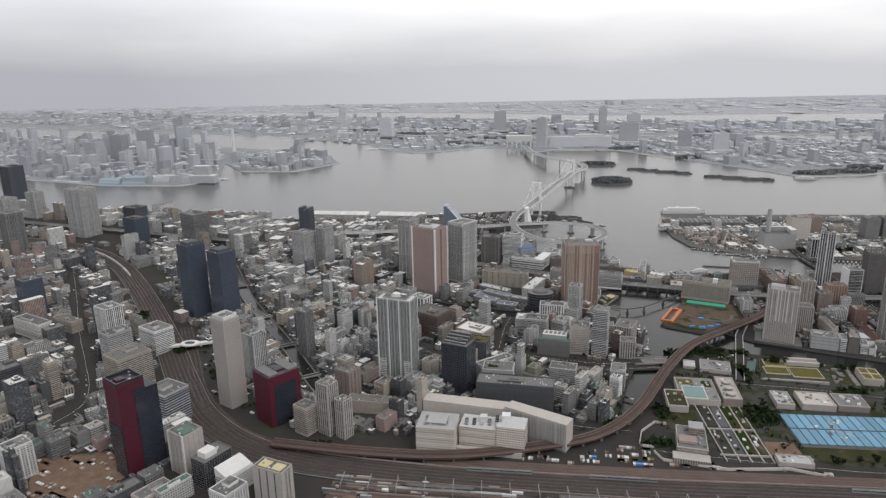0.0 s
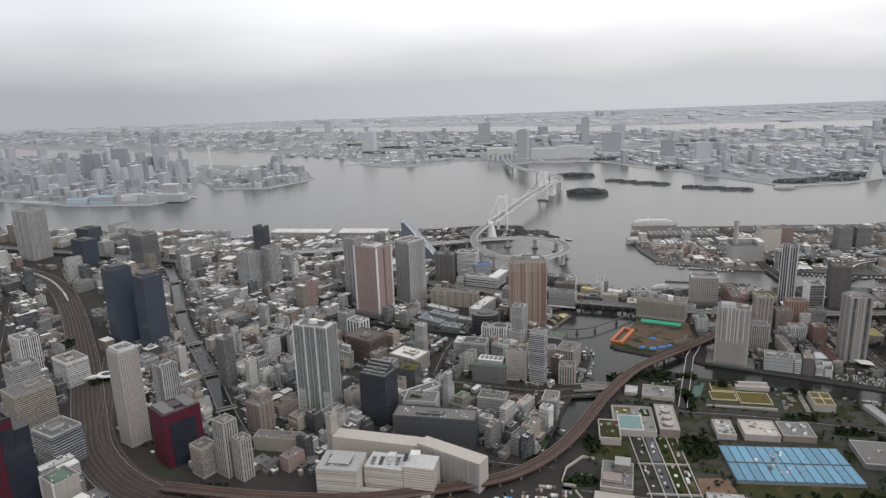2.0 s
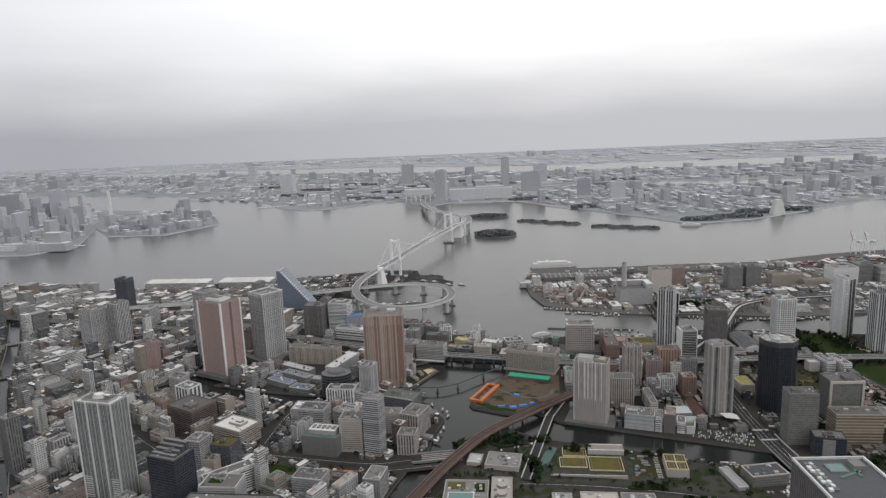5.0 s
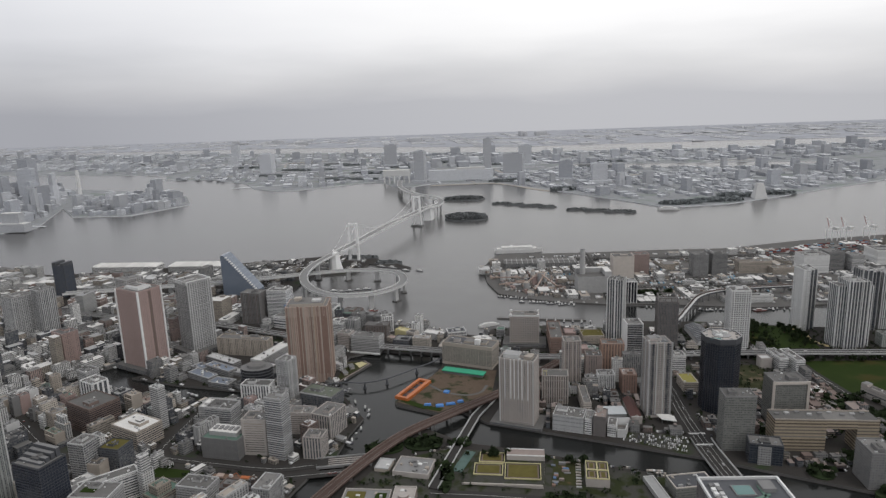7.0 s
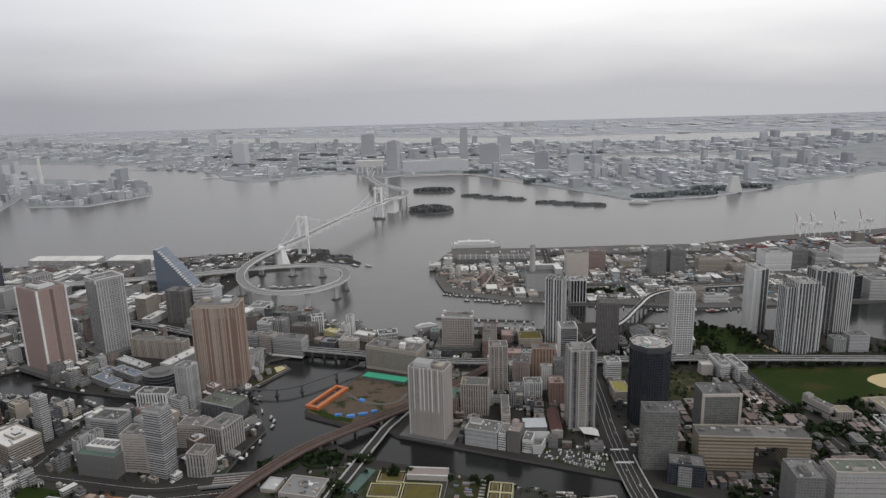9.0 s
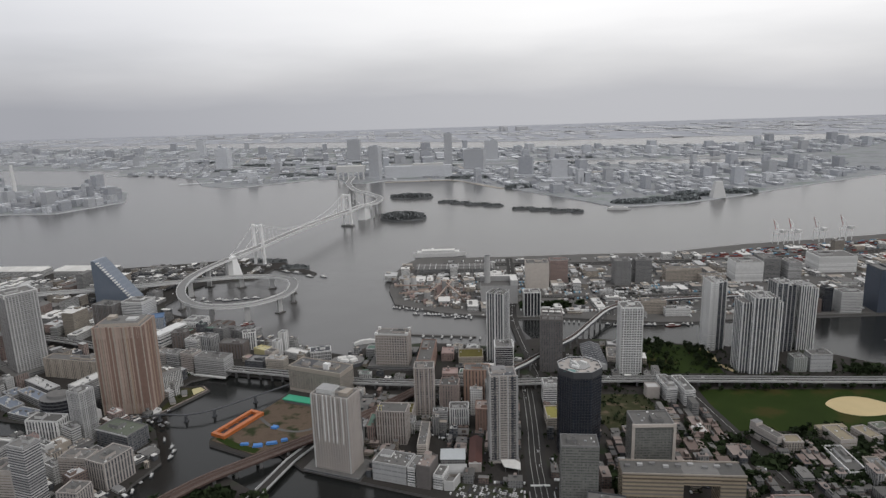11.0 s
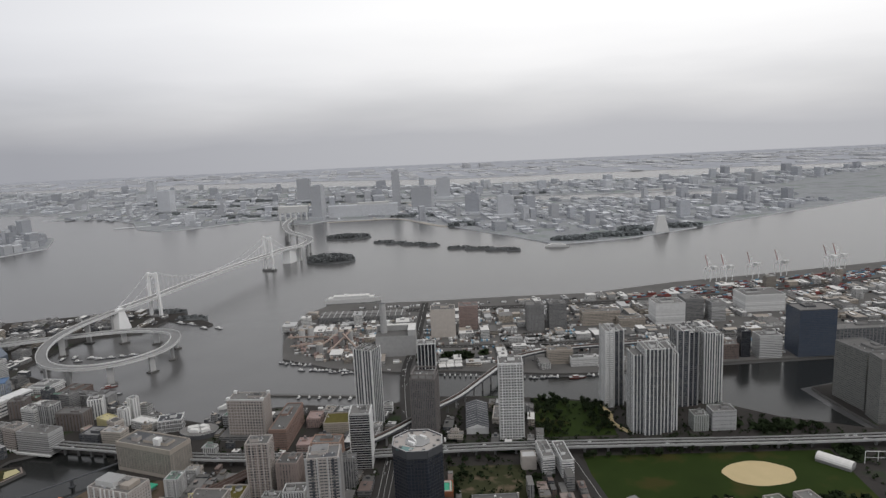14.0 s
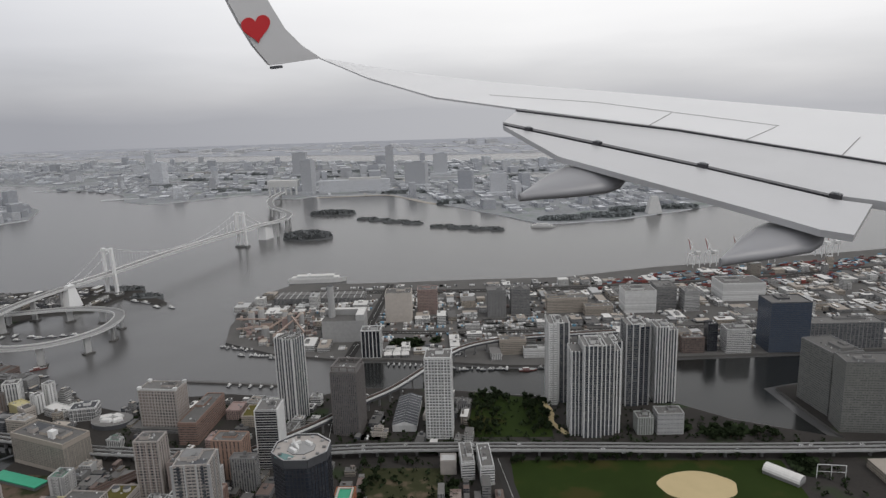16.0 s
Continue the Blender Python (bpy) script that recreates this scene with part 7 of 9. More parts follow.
grove([(524, 668), (690, 664), (690, 640), (524, 640)], 40)
grove([(205, 578), (300, 560), (298, 556), (205, 572)], 14)
grove([(210, 418), (280, 422), (280, 416), (210, 412)], 12)
grove([(425, 665), (440, 725), (432, 725), (420, 668)], 14)
grove([(440, 666), (500, 668), (500, 640), (440, 640)], 24)
grove([(530, 600), (700, 600), (700, 560), (530, 560)], 30)


def woodland(name, label, blobs, m="far_leaf", seed=3):
    """Far woods: one mass of leaf clumps over low banks."""
    rng = random.Random(seed)
    s = Shape()
    for cx, cy, rx, ry, h in blobs:
        s.prism([(cx + rx * math.cos(i * math.pi / 10), cy + ry * math.sin(i * math.pi / 10)) for i in range(20)], -5, 1.0, m, m)
        for _ in range(int(rx * ry * 0.28)):
            a, r = rng.uniform(0, 6.28), math.sqrt(rng.random()) * 0.93
            x, y = cx + rx * r * math.cos(a), cy + ry * r * math.sin(a)
            z = 1 + h * (1 - r * r * 0.5) * rng.uniform(0.3, 1.0)
            for _ in range(3):
                n = Vector((rng.gauss(0, 1), rng.gauss(0, 1), rng.gauss(0.8, 0.6))).normalized()
                u = n.orthogonal().normalized() * rng.uniform(1.5, 3.0) * (1.0 if m == "leaf" else 1.7 if rx * ry > 700 else 0.9)
                v = n.cross(u)
                p = Vector((x + rng.uniform(-2, 2), y + rng.uniform(-2, 2), z))
                k = len(s.v)
                s.v += [tuple(p + u), tuple(p + v), tuple(p - u), tuple(p - v)]
                s.face((k, k + 1, k + 2, k + 3), ((0, 0),) * 4, m)
    return tagged(part(name, s), label, "woodland", kind="stuff")


woodland("verge_trees", "shrubs and trees along the railway", [(-300, 600, 8, 14, 3), (-262, 520, 8, 18, 3), (-230, 478, 7, 10, 3), (-175, 445, 8, 8, 2.5), (-320, 560, 6, 10, 3), (-410, 640, 8, 12, 3), (-140, 408, 10, 3, 2), (70, 448, 6, 8, 2.5), (100, 430, 10, 6, 2.5)], "leaf", 14)
woodland("verge_trees", "dark trees round the school and ball ground", [(515, 648, 10, 8, 3.5), (560, 640, 20, 6, 3.5), (620, 645, 24, 6, 3.5), (668, 655, 12, 10, 3.5), (470, 655, 14, 5, 3), (700, 720, 8, 14, 3.5), (590, 585, 16, 10, 3.5), (650, 600, 14, 8, 3.5), (545, 610, 10, 12, 3.5), (480, 745, 20, 3, 3), (540, 748, 24, 3, 3)], "leaf", 13)
woodland("verge_trees", "dense dark trees of the southern school quarter", [(470, 560, 16, 8, 4), (505, 600, 14, 12, 4), (480, 520, 20, 8, 4), (530, 540, 16, 10, 4), (560, 600, 14, 10, 4), (500, 640, 12, 6, 4), (440, 545, 8, 8, 4), (425, 600, 5, 20, 4), (540, 500, 24, 10, 4), (600, 540, 20, 14, 4), (585, 625, 12, 5, 4), (612, 612, 14, 5, 4), (640, 560, 18, 14, 4)], "leaf", 23)
woodland("verge_trees", "dense dark trees round schools and the ball ground", [(690, 620, 18, 16, 4), (670, 764, 18, 6, 4), (640, 770, 8, 5, 3), (545, 648, 12, 5, 4), (606, 634, 22, 6, 4), (650, 634, 20, 8, 4), (568, 632, 12, 8, 4), (590, 618, 22, 6, 4), (530, 622, 14, 8, 4), (622, 622, 16, 6, 4), (566, 660, 6, 5, 3), (655, 660, 8, 6, 4), (574, 604, 18, 8, 4), (560, 572, 16, 8, 4), (625, 590, 18, 8, 4), (520, 570, 10, 14, 4), (600, 500, 30, 10, 4), (660, 520, 30, 14, 4), (455, 640, 6, 14, 3), (482, 690, 4, 20, 3)], "leaf", 26)
woodland("verge_trees", "trees beside the wharf canal", [(437, 952, 18, 9, 4), (400, 950, 4, 16, 3), (465, 960, 6, 5, 3)], "leaf", 24)
woodland("verge_trees", "dark trees between the works and the blue cover", [(186, 474, 13, 14, 4), (196, 545, 4, 18, 3), (112, 474, 5, 10, 3), (300, 500, 14, 4, 3), (270, 520, 14, 3, 2.5), (320, 486, 16, 4, 3), (150, 584, 14, 8, 2.5), (178, 590, 14, 10, 2.5), (205, 590, 8, 5, 2.5)], "leaf", 25)
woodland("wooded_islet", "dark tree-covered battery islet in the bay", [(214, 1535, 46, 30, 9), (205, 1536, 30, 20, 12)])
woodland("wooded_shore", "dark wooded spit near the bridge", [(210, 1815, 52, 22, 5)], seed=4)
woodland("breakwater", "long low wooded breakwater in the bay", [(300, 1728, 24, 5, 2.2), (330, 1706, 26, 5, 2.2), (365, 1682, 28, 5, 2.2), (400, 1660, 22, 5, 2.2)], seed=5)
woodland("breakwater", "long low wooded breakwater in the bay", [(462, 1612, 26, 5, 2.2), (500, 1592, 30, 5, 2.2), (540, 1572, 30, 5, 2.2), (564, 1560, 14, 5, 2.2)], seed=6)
woodland("far_greens", "green verges and parks across the bay, haze in their colour", [(-700 + k * 97 % 1500, 2180 + (k * 173) % 700, 40 + (k * 37) % 60, 10 + (k * 13) % 14, 3) for k in range(1, 26) if inside(-700 + k * 97 % 1500, 2140 + (k * 173) % 700, ARIAKE)] + [(-1200 + (k * 131) % 500, 1680 + (k * 71) % 420, 30, 10, 3) for k in range(8) if inside(-1200 + (k * 131) % 500, 1640 + (k * 71) % 420, TOYOSU)], m="hazy_leaf", seed=17)
woodland("shore_trees", "trees along the bay shore park", [(40, 1190, 30, 9, 3), (90, 1150, 22, 8, 3)], seed=8)

# ---- ordinary city blocks ----
WALLS = [("white", "white"), ("pale", "pale grey"), ("grey", "grey"), ("beige", "beige"), ("brown", "brown tiled"), ("slate", "dark grey"), ("cream", "cream"), ("pink", "pinkish tiled")]
city = random.Random(11)


def small_block(x, y, w, d, h, rot):
    wall, word = city.choices(WALLS, (4, 5, 5, 3, 1, 3, 1, 1))[0]
    style = city.choices(("plain", "bands", "grid", "fins", "balcony", "slab", "setback", "corner"), (4, 2, 1, 1, 1, 3, 3, 2))[0]
    t = thing("city_block", f"{word} mid-rise block with flat roof among narrow streets", "building", x, y, 0, rot, "mid-rise city blocks")
    skin = {"white": "f_white", "pale": "f_white", "grey": "f_grey", "beige": "f_beige", "brown": "f_brown", "slate": "f_dark", "cream": "f_cream", "pink": "f_pink"}[wall]
    roof = city.choice(("roof", "roof", "roof", "pale", "roof_white", "roof_green", "grey", "beige"))
    rw, rd, rh, rx, ry = w, d, h, 0.0, 0.0
    if style in ("bands", "grid", "fins", "balcony"):
        part("body", Shape().box(0, 0, 0, w, d, h, city.choice(("glass", "f_dark", skin)), roof), t)
        f = Shape()
        frame_work(f, w, d, h, style, wall, 1.75, 2.4)
        part("facade_frame", f, t)
    elif style == "setback":
        rw, rd, rx, ry = w * city.uniform(0.55, 0.8), d * city.uniform(0.55, 0.8), w * city.uniform(-0.1, 0.1), d * city.uniform(-0.1, 0.1)
        low = h * city.uniform(0.45, 0.75)
        part("body", Shape().box(0, 0, 0, w, d, low, skin, roof), t)
        part("upper_block", Shape().box(rx, ry, low, rw, rd, h - low, skin, roof), t)
        for o in (d / 2 - 0.2, 0.2 - d / 2):
            part("terrace_rail", Shape().box(0, o, low, w, 0.25, 0.8, wall), t)
    elif style == "corner":
        part("body", Shape().box(-w * 0.25, 0, 0, w * 0.5, d, h, skin, roof), t)
        part("side_wing", Shape().box(w * 0.25, d * 0.2, 0, w * 0.49, d * 0.58, h * city.uniform(0.5, 0.95), skin, roof), t)
        rw, rx = w * 0.5, -w * 0.25
    else:
        part("body", Shape().box(0, 0, 0, w, d, h, skin, roof), t)
        if style == "slab":
            b = Shape()
            for k in range(1, max(2, int(h / 1.75))):
                b.box(0, -d / 2 - 0.45, k * 1.75 - 0.2, w * 0.96, 0.9, 0.75, wall, None, 0, True)
            part("balcony_tier", b, t)
            part("end_wall", Shape().box(-w / 2 - 0.06, 0, 0, 0.3, d + 1.0, h + 0.4, wall), t)
            part("end_wall", Shape().box(w / 2 + 0.06, 0, 0, 0.3, d + 1.0, h + 0.4, wall), t)
    r = Shape()
    rooftop(r, rw, rd, h, city, roof, city.randint(3, 9), True, wall)
    for k in range(len(r.v)):
        r.v[k] = (r.v[k][0] + rx, r.v[k][1] + ry, r.v[k][2])
    part("rooftop", r, t)


def plain_block(s, x, y, w, d, h, rot, walls, roofs):
    wall = city.choice(walls)
    s.box(x, y, 0, w, d, h, wall, city.choice(roofs), rot)
    k = city.random()
    c, sn = math.cos(radians(rot)), math.sin(radians(rot))
    if k < 0.75 and w > 4:
        a, b = city.uniform(-0.25, 0.25) * w, city.uniform(-0.25, 0.25) * d
        s.box(x + a * c - b * sn, y + a * sn + b * c, h, w * city.uniform(0.2, 0.45), d * city.uniform(0.2, 0.45), city.uniform(1, 2.4), wall, city.choice(roofs), rot)
    if k < 0.3:
        a, b = w * 0.3, -d * 0.2
        s.box(x + a * c - b * sn, y + a * sn + b * c, 0, w * 0.5, d * 0.8, h * city.uniform(0.4, 0.75), wall, city.choice(roofs), rot)


NEAR_LIMIT, made = 360, 0


def spots(x, y, w, d, rot):
    """Circles that cover a lot: one for a square lot, several along a long one."""
    r, c, sn = 0.5 * min(w, d), math.cos(radians(rot)), math.sin(radians(rot))
    n = max(1, math.ceil(max(w, d) / min(w, d)))
    out = []
    for i in range(n):
        o = (max(w, d) / 2 - r) * (2 * i / (n - 1) - 1) if n > 1 else 0.0
        out.append((x + o * c, y + o * sn, r) if w > d else (x - o * sn, y + o * c, r))
    return out


def fits(x, y, w, d, rot, area, holes, tight):
    for a, b, r in spots(x, y, w, d, rot):
        if not inside(a, b, area) or any(inside(a, b, p) for p in holes) or not free(a, b, 0.95 * r):
            return False
        if any(inside(a, b, p) or near_line(a, b, [*p, p[0]], r + 0.5) for p in CANALS) or (tight and crowded(a, b, r)):
            return False
    return True


def district(name, label, area, rot, lot, heights, near=None, holes=(), walls=("f_white", "f_grey", "f_beige", "f_pink", "f_dark", "f_grey", "f_white", "f_dark"), roofs=("roof", "roof", "roof_white", "roof"), fill=0.9, street=4, gap=5.0, tall=0.06, tall_to=36, tight=False):
    """Rows of lots with streets between; near: a test for blocks that are built singly."""
    global made
    s = Shape()
    cx, cy = sum(p[0] for p in area) / len(area), sum(p[1] for p in area) / len(area)
    rad = max(math.dist(p, (cx, cy)) for p in area)
    c, sn = math.cos(radians(rot)), math.sin(radians(rot))
    n = int(rad / lot) + 1
    u = -rad
    row = 0
    while u < rad:
        row += 1
        v, col, step = -rad, 0, lot * city.choice((0.75, 0.9, 1.05, 1.3, 1.65))
        while v < rad:
            col += 1
            w, d = step * city.uniform(0.72, 0.95), lot * city.choice((0.55, 0.75, 0.95, 1.2, 1.6, 2.1))
            a, b = u + step / 2, v + d / 2
            x, y = cx + a * c - b * sn, cy + a * sn + b * c
            v += d + (gap if col % street == 0 else lot * 0.07)
            if city.random() > fill or not fits(x, y, w, d, rot, area, holes, tight):
                continue
            for q in spots(x, y, w, d, rot):
                claim(*q)
            h = city.triangular(heights[0], heights[1], heights[0] + 0.3 * (heights[1] - heights[0]))
            if city.random() < tall:
                h = city.uniform(heights[1], tall_to)
            if near and near(x, y) and made < NEAR_LIMIT:
                made += 1
                small_block(x, y, w, d * 0.95, h, rot)
            else:
                plain_block(s, x, y, w, d * 0.95, h, rot, walls, roofs)
        u += step + (gap if row % 2 == 0 else lot * 0.05)
    if s.v:
        tagged(part(name, s), label, "buildings", kind="stuff")


district("city_blocks", "crowded mid-rise city blocks between the tracks and the bay", [(-560, 900), (-300, 610), (-175, 430), (-100, 430), (80, 450), (110, 600), (100, 680), (90, 780), (-100, 855), (-300, 905), (-520, 970)], -30, 9.5, (5, 20),
         lambda x, y: y < 690 and x > -330, CANALS, walls=("f_white", "f_grey", "f_beige", "f_pink", "f_white", "f_grey", "f_white", "f_dark"), roofs=("roof", "roof", "roof_white", "pale"))
district("city_blocks", "office and apartment blocks near the waterfront", [(-560, 985), (-300, 925), (-90, 875), (60, 820), (180, 770), (215, 800), (120, 870), (20, 925), (-40, 960), (-50, 1060), (-90, 1100), (-400, 1110), (-600, 1120)], -12, 14, (4, 15),
         lambda x, y: x > -60, fill=0.85, tall=0.04, walls=("f_white", "f_white", "f_grey", "f_beige", "f_white", "f_pink", "f_grey"), roofs=("roof", "roof_white", "pale", "roof"))
district("city_blocks", "dense low blocks west of the railway", [(-1300, 1250), (-560, 900), (-330, 600), (-250, 470), (-200, 330), (-420, 260), (-900, 380), (-1700, 900)], -30, 11, (4, 16), lambda x, y: x > -420 and y < 560, tall=0.1, tall_to=40)
district("city_blocks", "blocks by the river mouth", [(-1700, 1400), (-1250, 1260), (-600, 1000), (-430, 970), (-420, 1110), (-800, 1150), (-1000, 1180), (-1300, 1310)], -20, 16, (6, 24), walls=("f_white", "f_grey", "f_beige", "f_white"), roofs=("roof", "roof_white", "pale"), fill=0.8, tall=0.06, tall_to=32)
district("city_blocks", "blocks of the eastern quarter", [(240, 660), (262, 640), (395, 590), (400, 735), (240, 742)], -4, 10, (4, 16), lambda x, y: True, fill=0.8, tall=0.03, tall_to=24)
district("city_blocks", "waterside blocks of the eastern quarter", [(240, 755), (400, 752), (500, 750), (490, 835), (400, 842), (365, 826), (245, 832)], -8, 12, (3, 12), lambda x, y: True, fill=0.75, tall=0.03, tall_to=22)
district("city_blocks", "low blocks and schools among trees", [(410, 640), (430, 540), (560, 480), (900, 480), (1300, 560), (1300, 700), (720, 715), (700, 640), (520, 636), (505, 700)], 0, 16, (3, 8), lambda x, y: x < 620, fill=0.26, tall=0.03, tall_to=24, walls=("f_beige", "f_grey", "f_dark"), roofs=("roof", "roof", "brown", "beige", "grey"))
district("works_blocks", "works halls and low blocks along the canal", [(365, 535), (425, 500), (500, 470), (560, 475), (560, 400), (300, 404), (312, 480), (360, 500)], -6, 13, (3, 12), lambda x, y: True, CANALS, fill=0.8, tall=0.03, tall_to=20, walls=("f_beige", "f_grey", "f_white"), roofs=("roof", "roof", "roof_white", "roof"))
district("city_blocks", "blocks between expressway and canal", [(720, 740), (1400, 745), (1400, 840), (760, 842), (750, 770)], 8, 20, (6, 22), fill=0.6, tall=0.1, tall_to=40)
district("wharf_sheds", "sheds, stores and stacked goods on the wharf", [(225, 1080), (255, 985), (320, 945), (570, 900), (1400, 935), (1600, 1300), (1040, 1240), (760, 1190), (500, 1165), (250, 1160)], 2, 12, (2, 8), lambda x, y: x < 420 and y < 1060,
         walls=("f_white", "f_grey", "f_beige", "f_white"), roofs=("roof", "roof_white", "pale", "roof_white", "beige"), fill=0.58, tall=0.06, tall_to=18)
district("yards", "low site huts along the railway", [(120, 408), (420, 404), (420, 396), (120, 398)], 0, 8, (2, 4), fill=0.4, tall=0)
# Far districts carry the haze in their wall and roof colours.
FARW, FARR = ("hazed_pale", "hazed_grey", "hazed_grey", "hazed_pale", "hazed_grey"), ("far_roof", "far_roof", "far_roof", "far_white")
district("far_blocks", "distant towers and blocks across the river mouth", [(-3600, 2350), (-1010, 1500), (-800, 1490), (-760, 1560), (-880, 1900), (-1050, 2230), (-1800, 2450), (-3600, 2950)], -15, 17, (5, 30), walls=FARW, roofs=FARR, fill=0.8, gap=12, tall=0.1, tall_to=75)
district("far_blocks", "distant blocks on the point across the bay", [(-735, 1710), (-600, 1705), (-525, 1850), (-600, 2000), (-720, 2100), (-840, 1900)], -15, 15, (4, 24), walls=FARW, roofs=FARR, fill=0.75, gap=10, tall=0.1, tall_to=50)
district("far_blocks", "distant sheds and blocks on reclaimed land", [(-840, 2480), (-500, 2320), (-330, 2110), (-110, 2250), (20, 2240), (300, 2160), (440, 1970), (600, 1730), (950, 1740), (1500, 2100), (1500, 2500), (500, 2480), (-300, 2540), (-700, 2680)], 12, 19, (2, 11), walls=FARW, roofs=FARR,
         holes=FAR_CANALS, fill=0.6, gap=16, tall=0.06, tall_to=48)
district("far_blocks", "city along the far coast with haze painted into its colour", [(-4600, 4350), (-1000, 4150), (500, 3700), (2500, 3600), (4600, 4000), (4600, 4900), (-4600, 5000)], 8, 60, (2, 7), walls=("far_haze",), roofs=("far_haze",), fill=0.5, gap=60, tall=0.04, tall_to=30)
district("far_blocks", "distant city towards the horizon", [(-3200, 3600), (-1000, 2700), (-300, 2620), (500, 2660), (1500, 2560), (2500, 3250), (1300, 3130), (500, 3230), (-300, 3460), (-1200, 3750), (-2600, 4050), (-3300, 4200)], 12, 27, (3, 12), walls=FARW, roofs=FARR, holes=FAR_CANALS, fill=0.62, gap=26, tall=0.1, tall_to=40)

# ---- low houses and sheds in the gaps ----
GAPW, GAPR = ("f_white", "f_grey", "f_beige", "f_dark", "f_grey", "f_dark"), ("roof", "roof", "roof", "roof_white")
EASTW, EASTR = ("f_grey", "f_beige", "f_dark", "f_grey", "f_brown"), ("roof", "roof", "brown", "roof", "taupe")
district("low_houses", "low houses and sheds between the larger blocks", [(-300, 610), (-175, 430), (-100, 430), (80, 450), (110, 600), (90, 780), (-100, 855), (-300, 905)], -30, 6.5, (2, 7), None, CANALS, GAPW, GAPR, 0.85, 5, 3.0, 0.02, 12, tight=True)
district("low_houses", "low houses and sheds of the eastern quarter", [(240, 640), (270, 622), (395, 575), (405, 735), (240, 742)], -4, 6, (2, 6), None, CANALS, EASTW, EASTR, 0.8, 5, 3.0, 0.03, 12, tight=True)
district("low_houses", "low houses and sheds by the water", [(240, 755), (500, 750), (490, 835), (365, 826), (245, 832)], -8, 6.5, (2, 5), None, (), GAPW, GAPR, 0.7, 5, 3.0, 0.02, 10, tight=True)
district("low_houses", "low houses among trees and schools", [(410, 640), (430, 530), (560, 480), (800, 480), (800, 700), (700, 640), (520, 636), (505, 700)], 0, 8, (2, 5), None, CANALS, EASTW, EASTR, 0.34, 4, 4.0, 0.02, 10, tight=True)
district("low_houses", "low sheds and yards under the bridge approach", [(-300, 1120), (-90, 1112), (-30, 1085), (40, 1100), (55, 1150), (60, 1195), (-16, 1200), (-77, 1182), (-300, 1145)], -6, 8, (2, 5), None, (), GAPW, GAPR, 0.55, 4, 5.0, 0.0, 8, tight=True)
district("low_houses", "low quay sheds by the bay", [(-300, 1010), (-40, 960), (60, 905), (180, 790), (200, 825), (120, 875), (30, 930), (-30, 965), (-40, 1075), (-90, 1110), (-300, 1115)], -12, 8, (2, 7), None, (), GAPW, GAPR, 0.75, 5, 4.0, 0.05, 14, tight=True)

for lab, area, rot, n in (("low houses of the near city", [(-600, 990), (-330, 600), (-175, 430), (-100, 425), (80, 440), (130, 560), (128, 640), (90, 700), (90, 780), (-100, 855), (-300, 905)], -30, 5), ("low houses west of the railway", [(-700, 900), (-330, 600), (-250, 470), (-200, 330), (-420, 260), (-700, 420)], -30, 6),
                          ("canal-side huts of the eastern quarter", [(240, 640), (262, 612), (320, 594), (395, 575), (405, 735), (240, 742)], -8, 4.5), ("huts of the school quarter", [(405, 640), (415, 560), (560, 480), (800, 480), (800, 650), (520, 640), (505, 720), (415, 725)], 0, 6),
                          ("huts by the bay", [(60, 912), (180, 790), (236, 790), (238, 834), (223, 812), (190, 826), (168, 844), (130, 858), (108, 888), (50, 912)], -12, 5)):
    district("low_houses", lab, area, rot, n, (1.5, 6), None, CANALS, *((EASTW, EASTR) if area[0][0] > 200 else (GAPW, ("roof", "roof", "roof_white", "beige", "grey"))), 0.8, 6, 2.0, 0.04, 11, tight=True)

scrub = random.Random(41)


def street_green(label, area, n, avoid=()):
    """Single small trees and shrubs in yards and along kerbs, as one mass."""
    s = Shape()
    x0, x1, y0, y1 = min(p[0] for p in area), max(p[0] for p in area), min(p[1] for p in area), max(p[1] for p in area)
    for _ in range(n * 3):
        x, y = scrub.uniform(x0, x1), scrub.uniform(y0, y1)
        if not inside(x, y, area) or any(inside(x, y, p) for p in CANALS) or any(inside(x, y, p) for p in avoid) or crowded(x, y, 0.6) or any(math.hypot(x - a, y - b) < c for a, b, c in TAKEN) or any(near_line(x, y, l, w) for l, w in LANES):
            continue
        h = scrub.uniform(1.2, 3.6)
        for _ in range(9):
            p = Vector((x + scrub.gauss(0, 0.3 * h), y + scrub.gauss(0, 0.3 * h), h * scrub.uniform(0.2, 0.9)))
            nn = Vector((scrub.gauss(0, 1), scrub.gauss(0, 1), scrub.gauss(0.8, 0.6))).normalized()
            u = nn.orthogonal().normalized() * h * scrub.uniform(0.2, 0.36)
            v = nn.cross(u)
            k = len(s.v)
            s.v += [tuple(p + u), tuple(p + v), tuple(p - u), tuple(p - v)]
            s.face((k, k + 1, k + 2, k + 3), ((0, 0),) * 4, "leaf")
    tagged(part("street_trees", s), label, "trees", kind="stuff")


street_green("small dark trees and shrubs between city blocks", [(-330, 600), (-250, 470), (-175, 425), (80, 440), (128, 600), (90, 780), (-100, 855), (-300, 905)], 1100)
street_green("small trees and shrubs of the eastern quarter", [(240, 640), (395, 575), (600, 480), (720, 480), (720, 725), (240, 745)], 900, KEEP_OUT[:2])
KEEP_OUT.remove(CAR_PARK)
street_green("shrubs and planters round the water works", [(104, 440), (118, 500), (150, 570), (200, 590), (345, 548), (420, 500), (420, 405), (250, 408)], 260)
street_green("small trees by the park and canal", [(240, 752), (740, 745), (680, 780), (550, 822), (240, 832)], 420, KEEP_OUT[2:3])

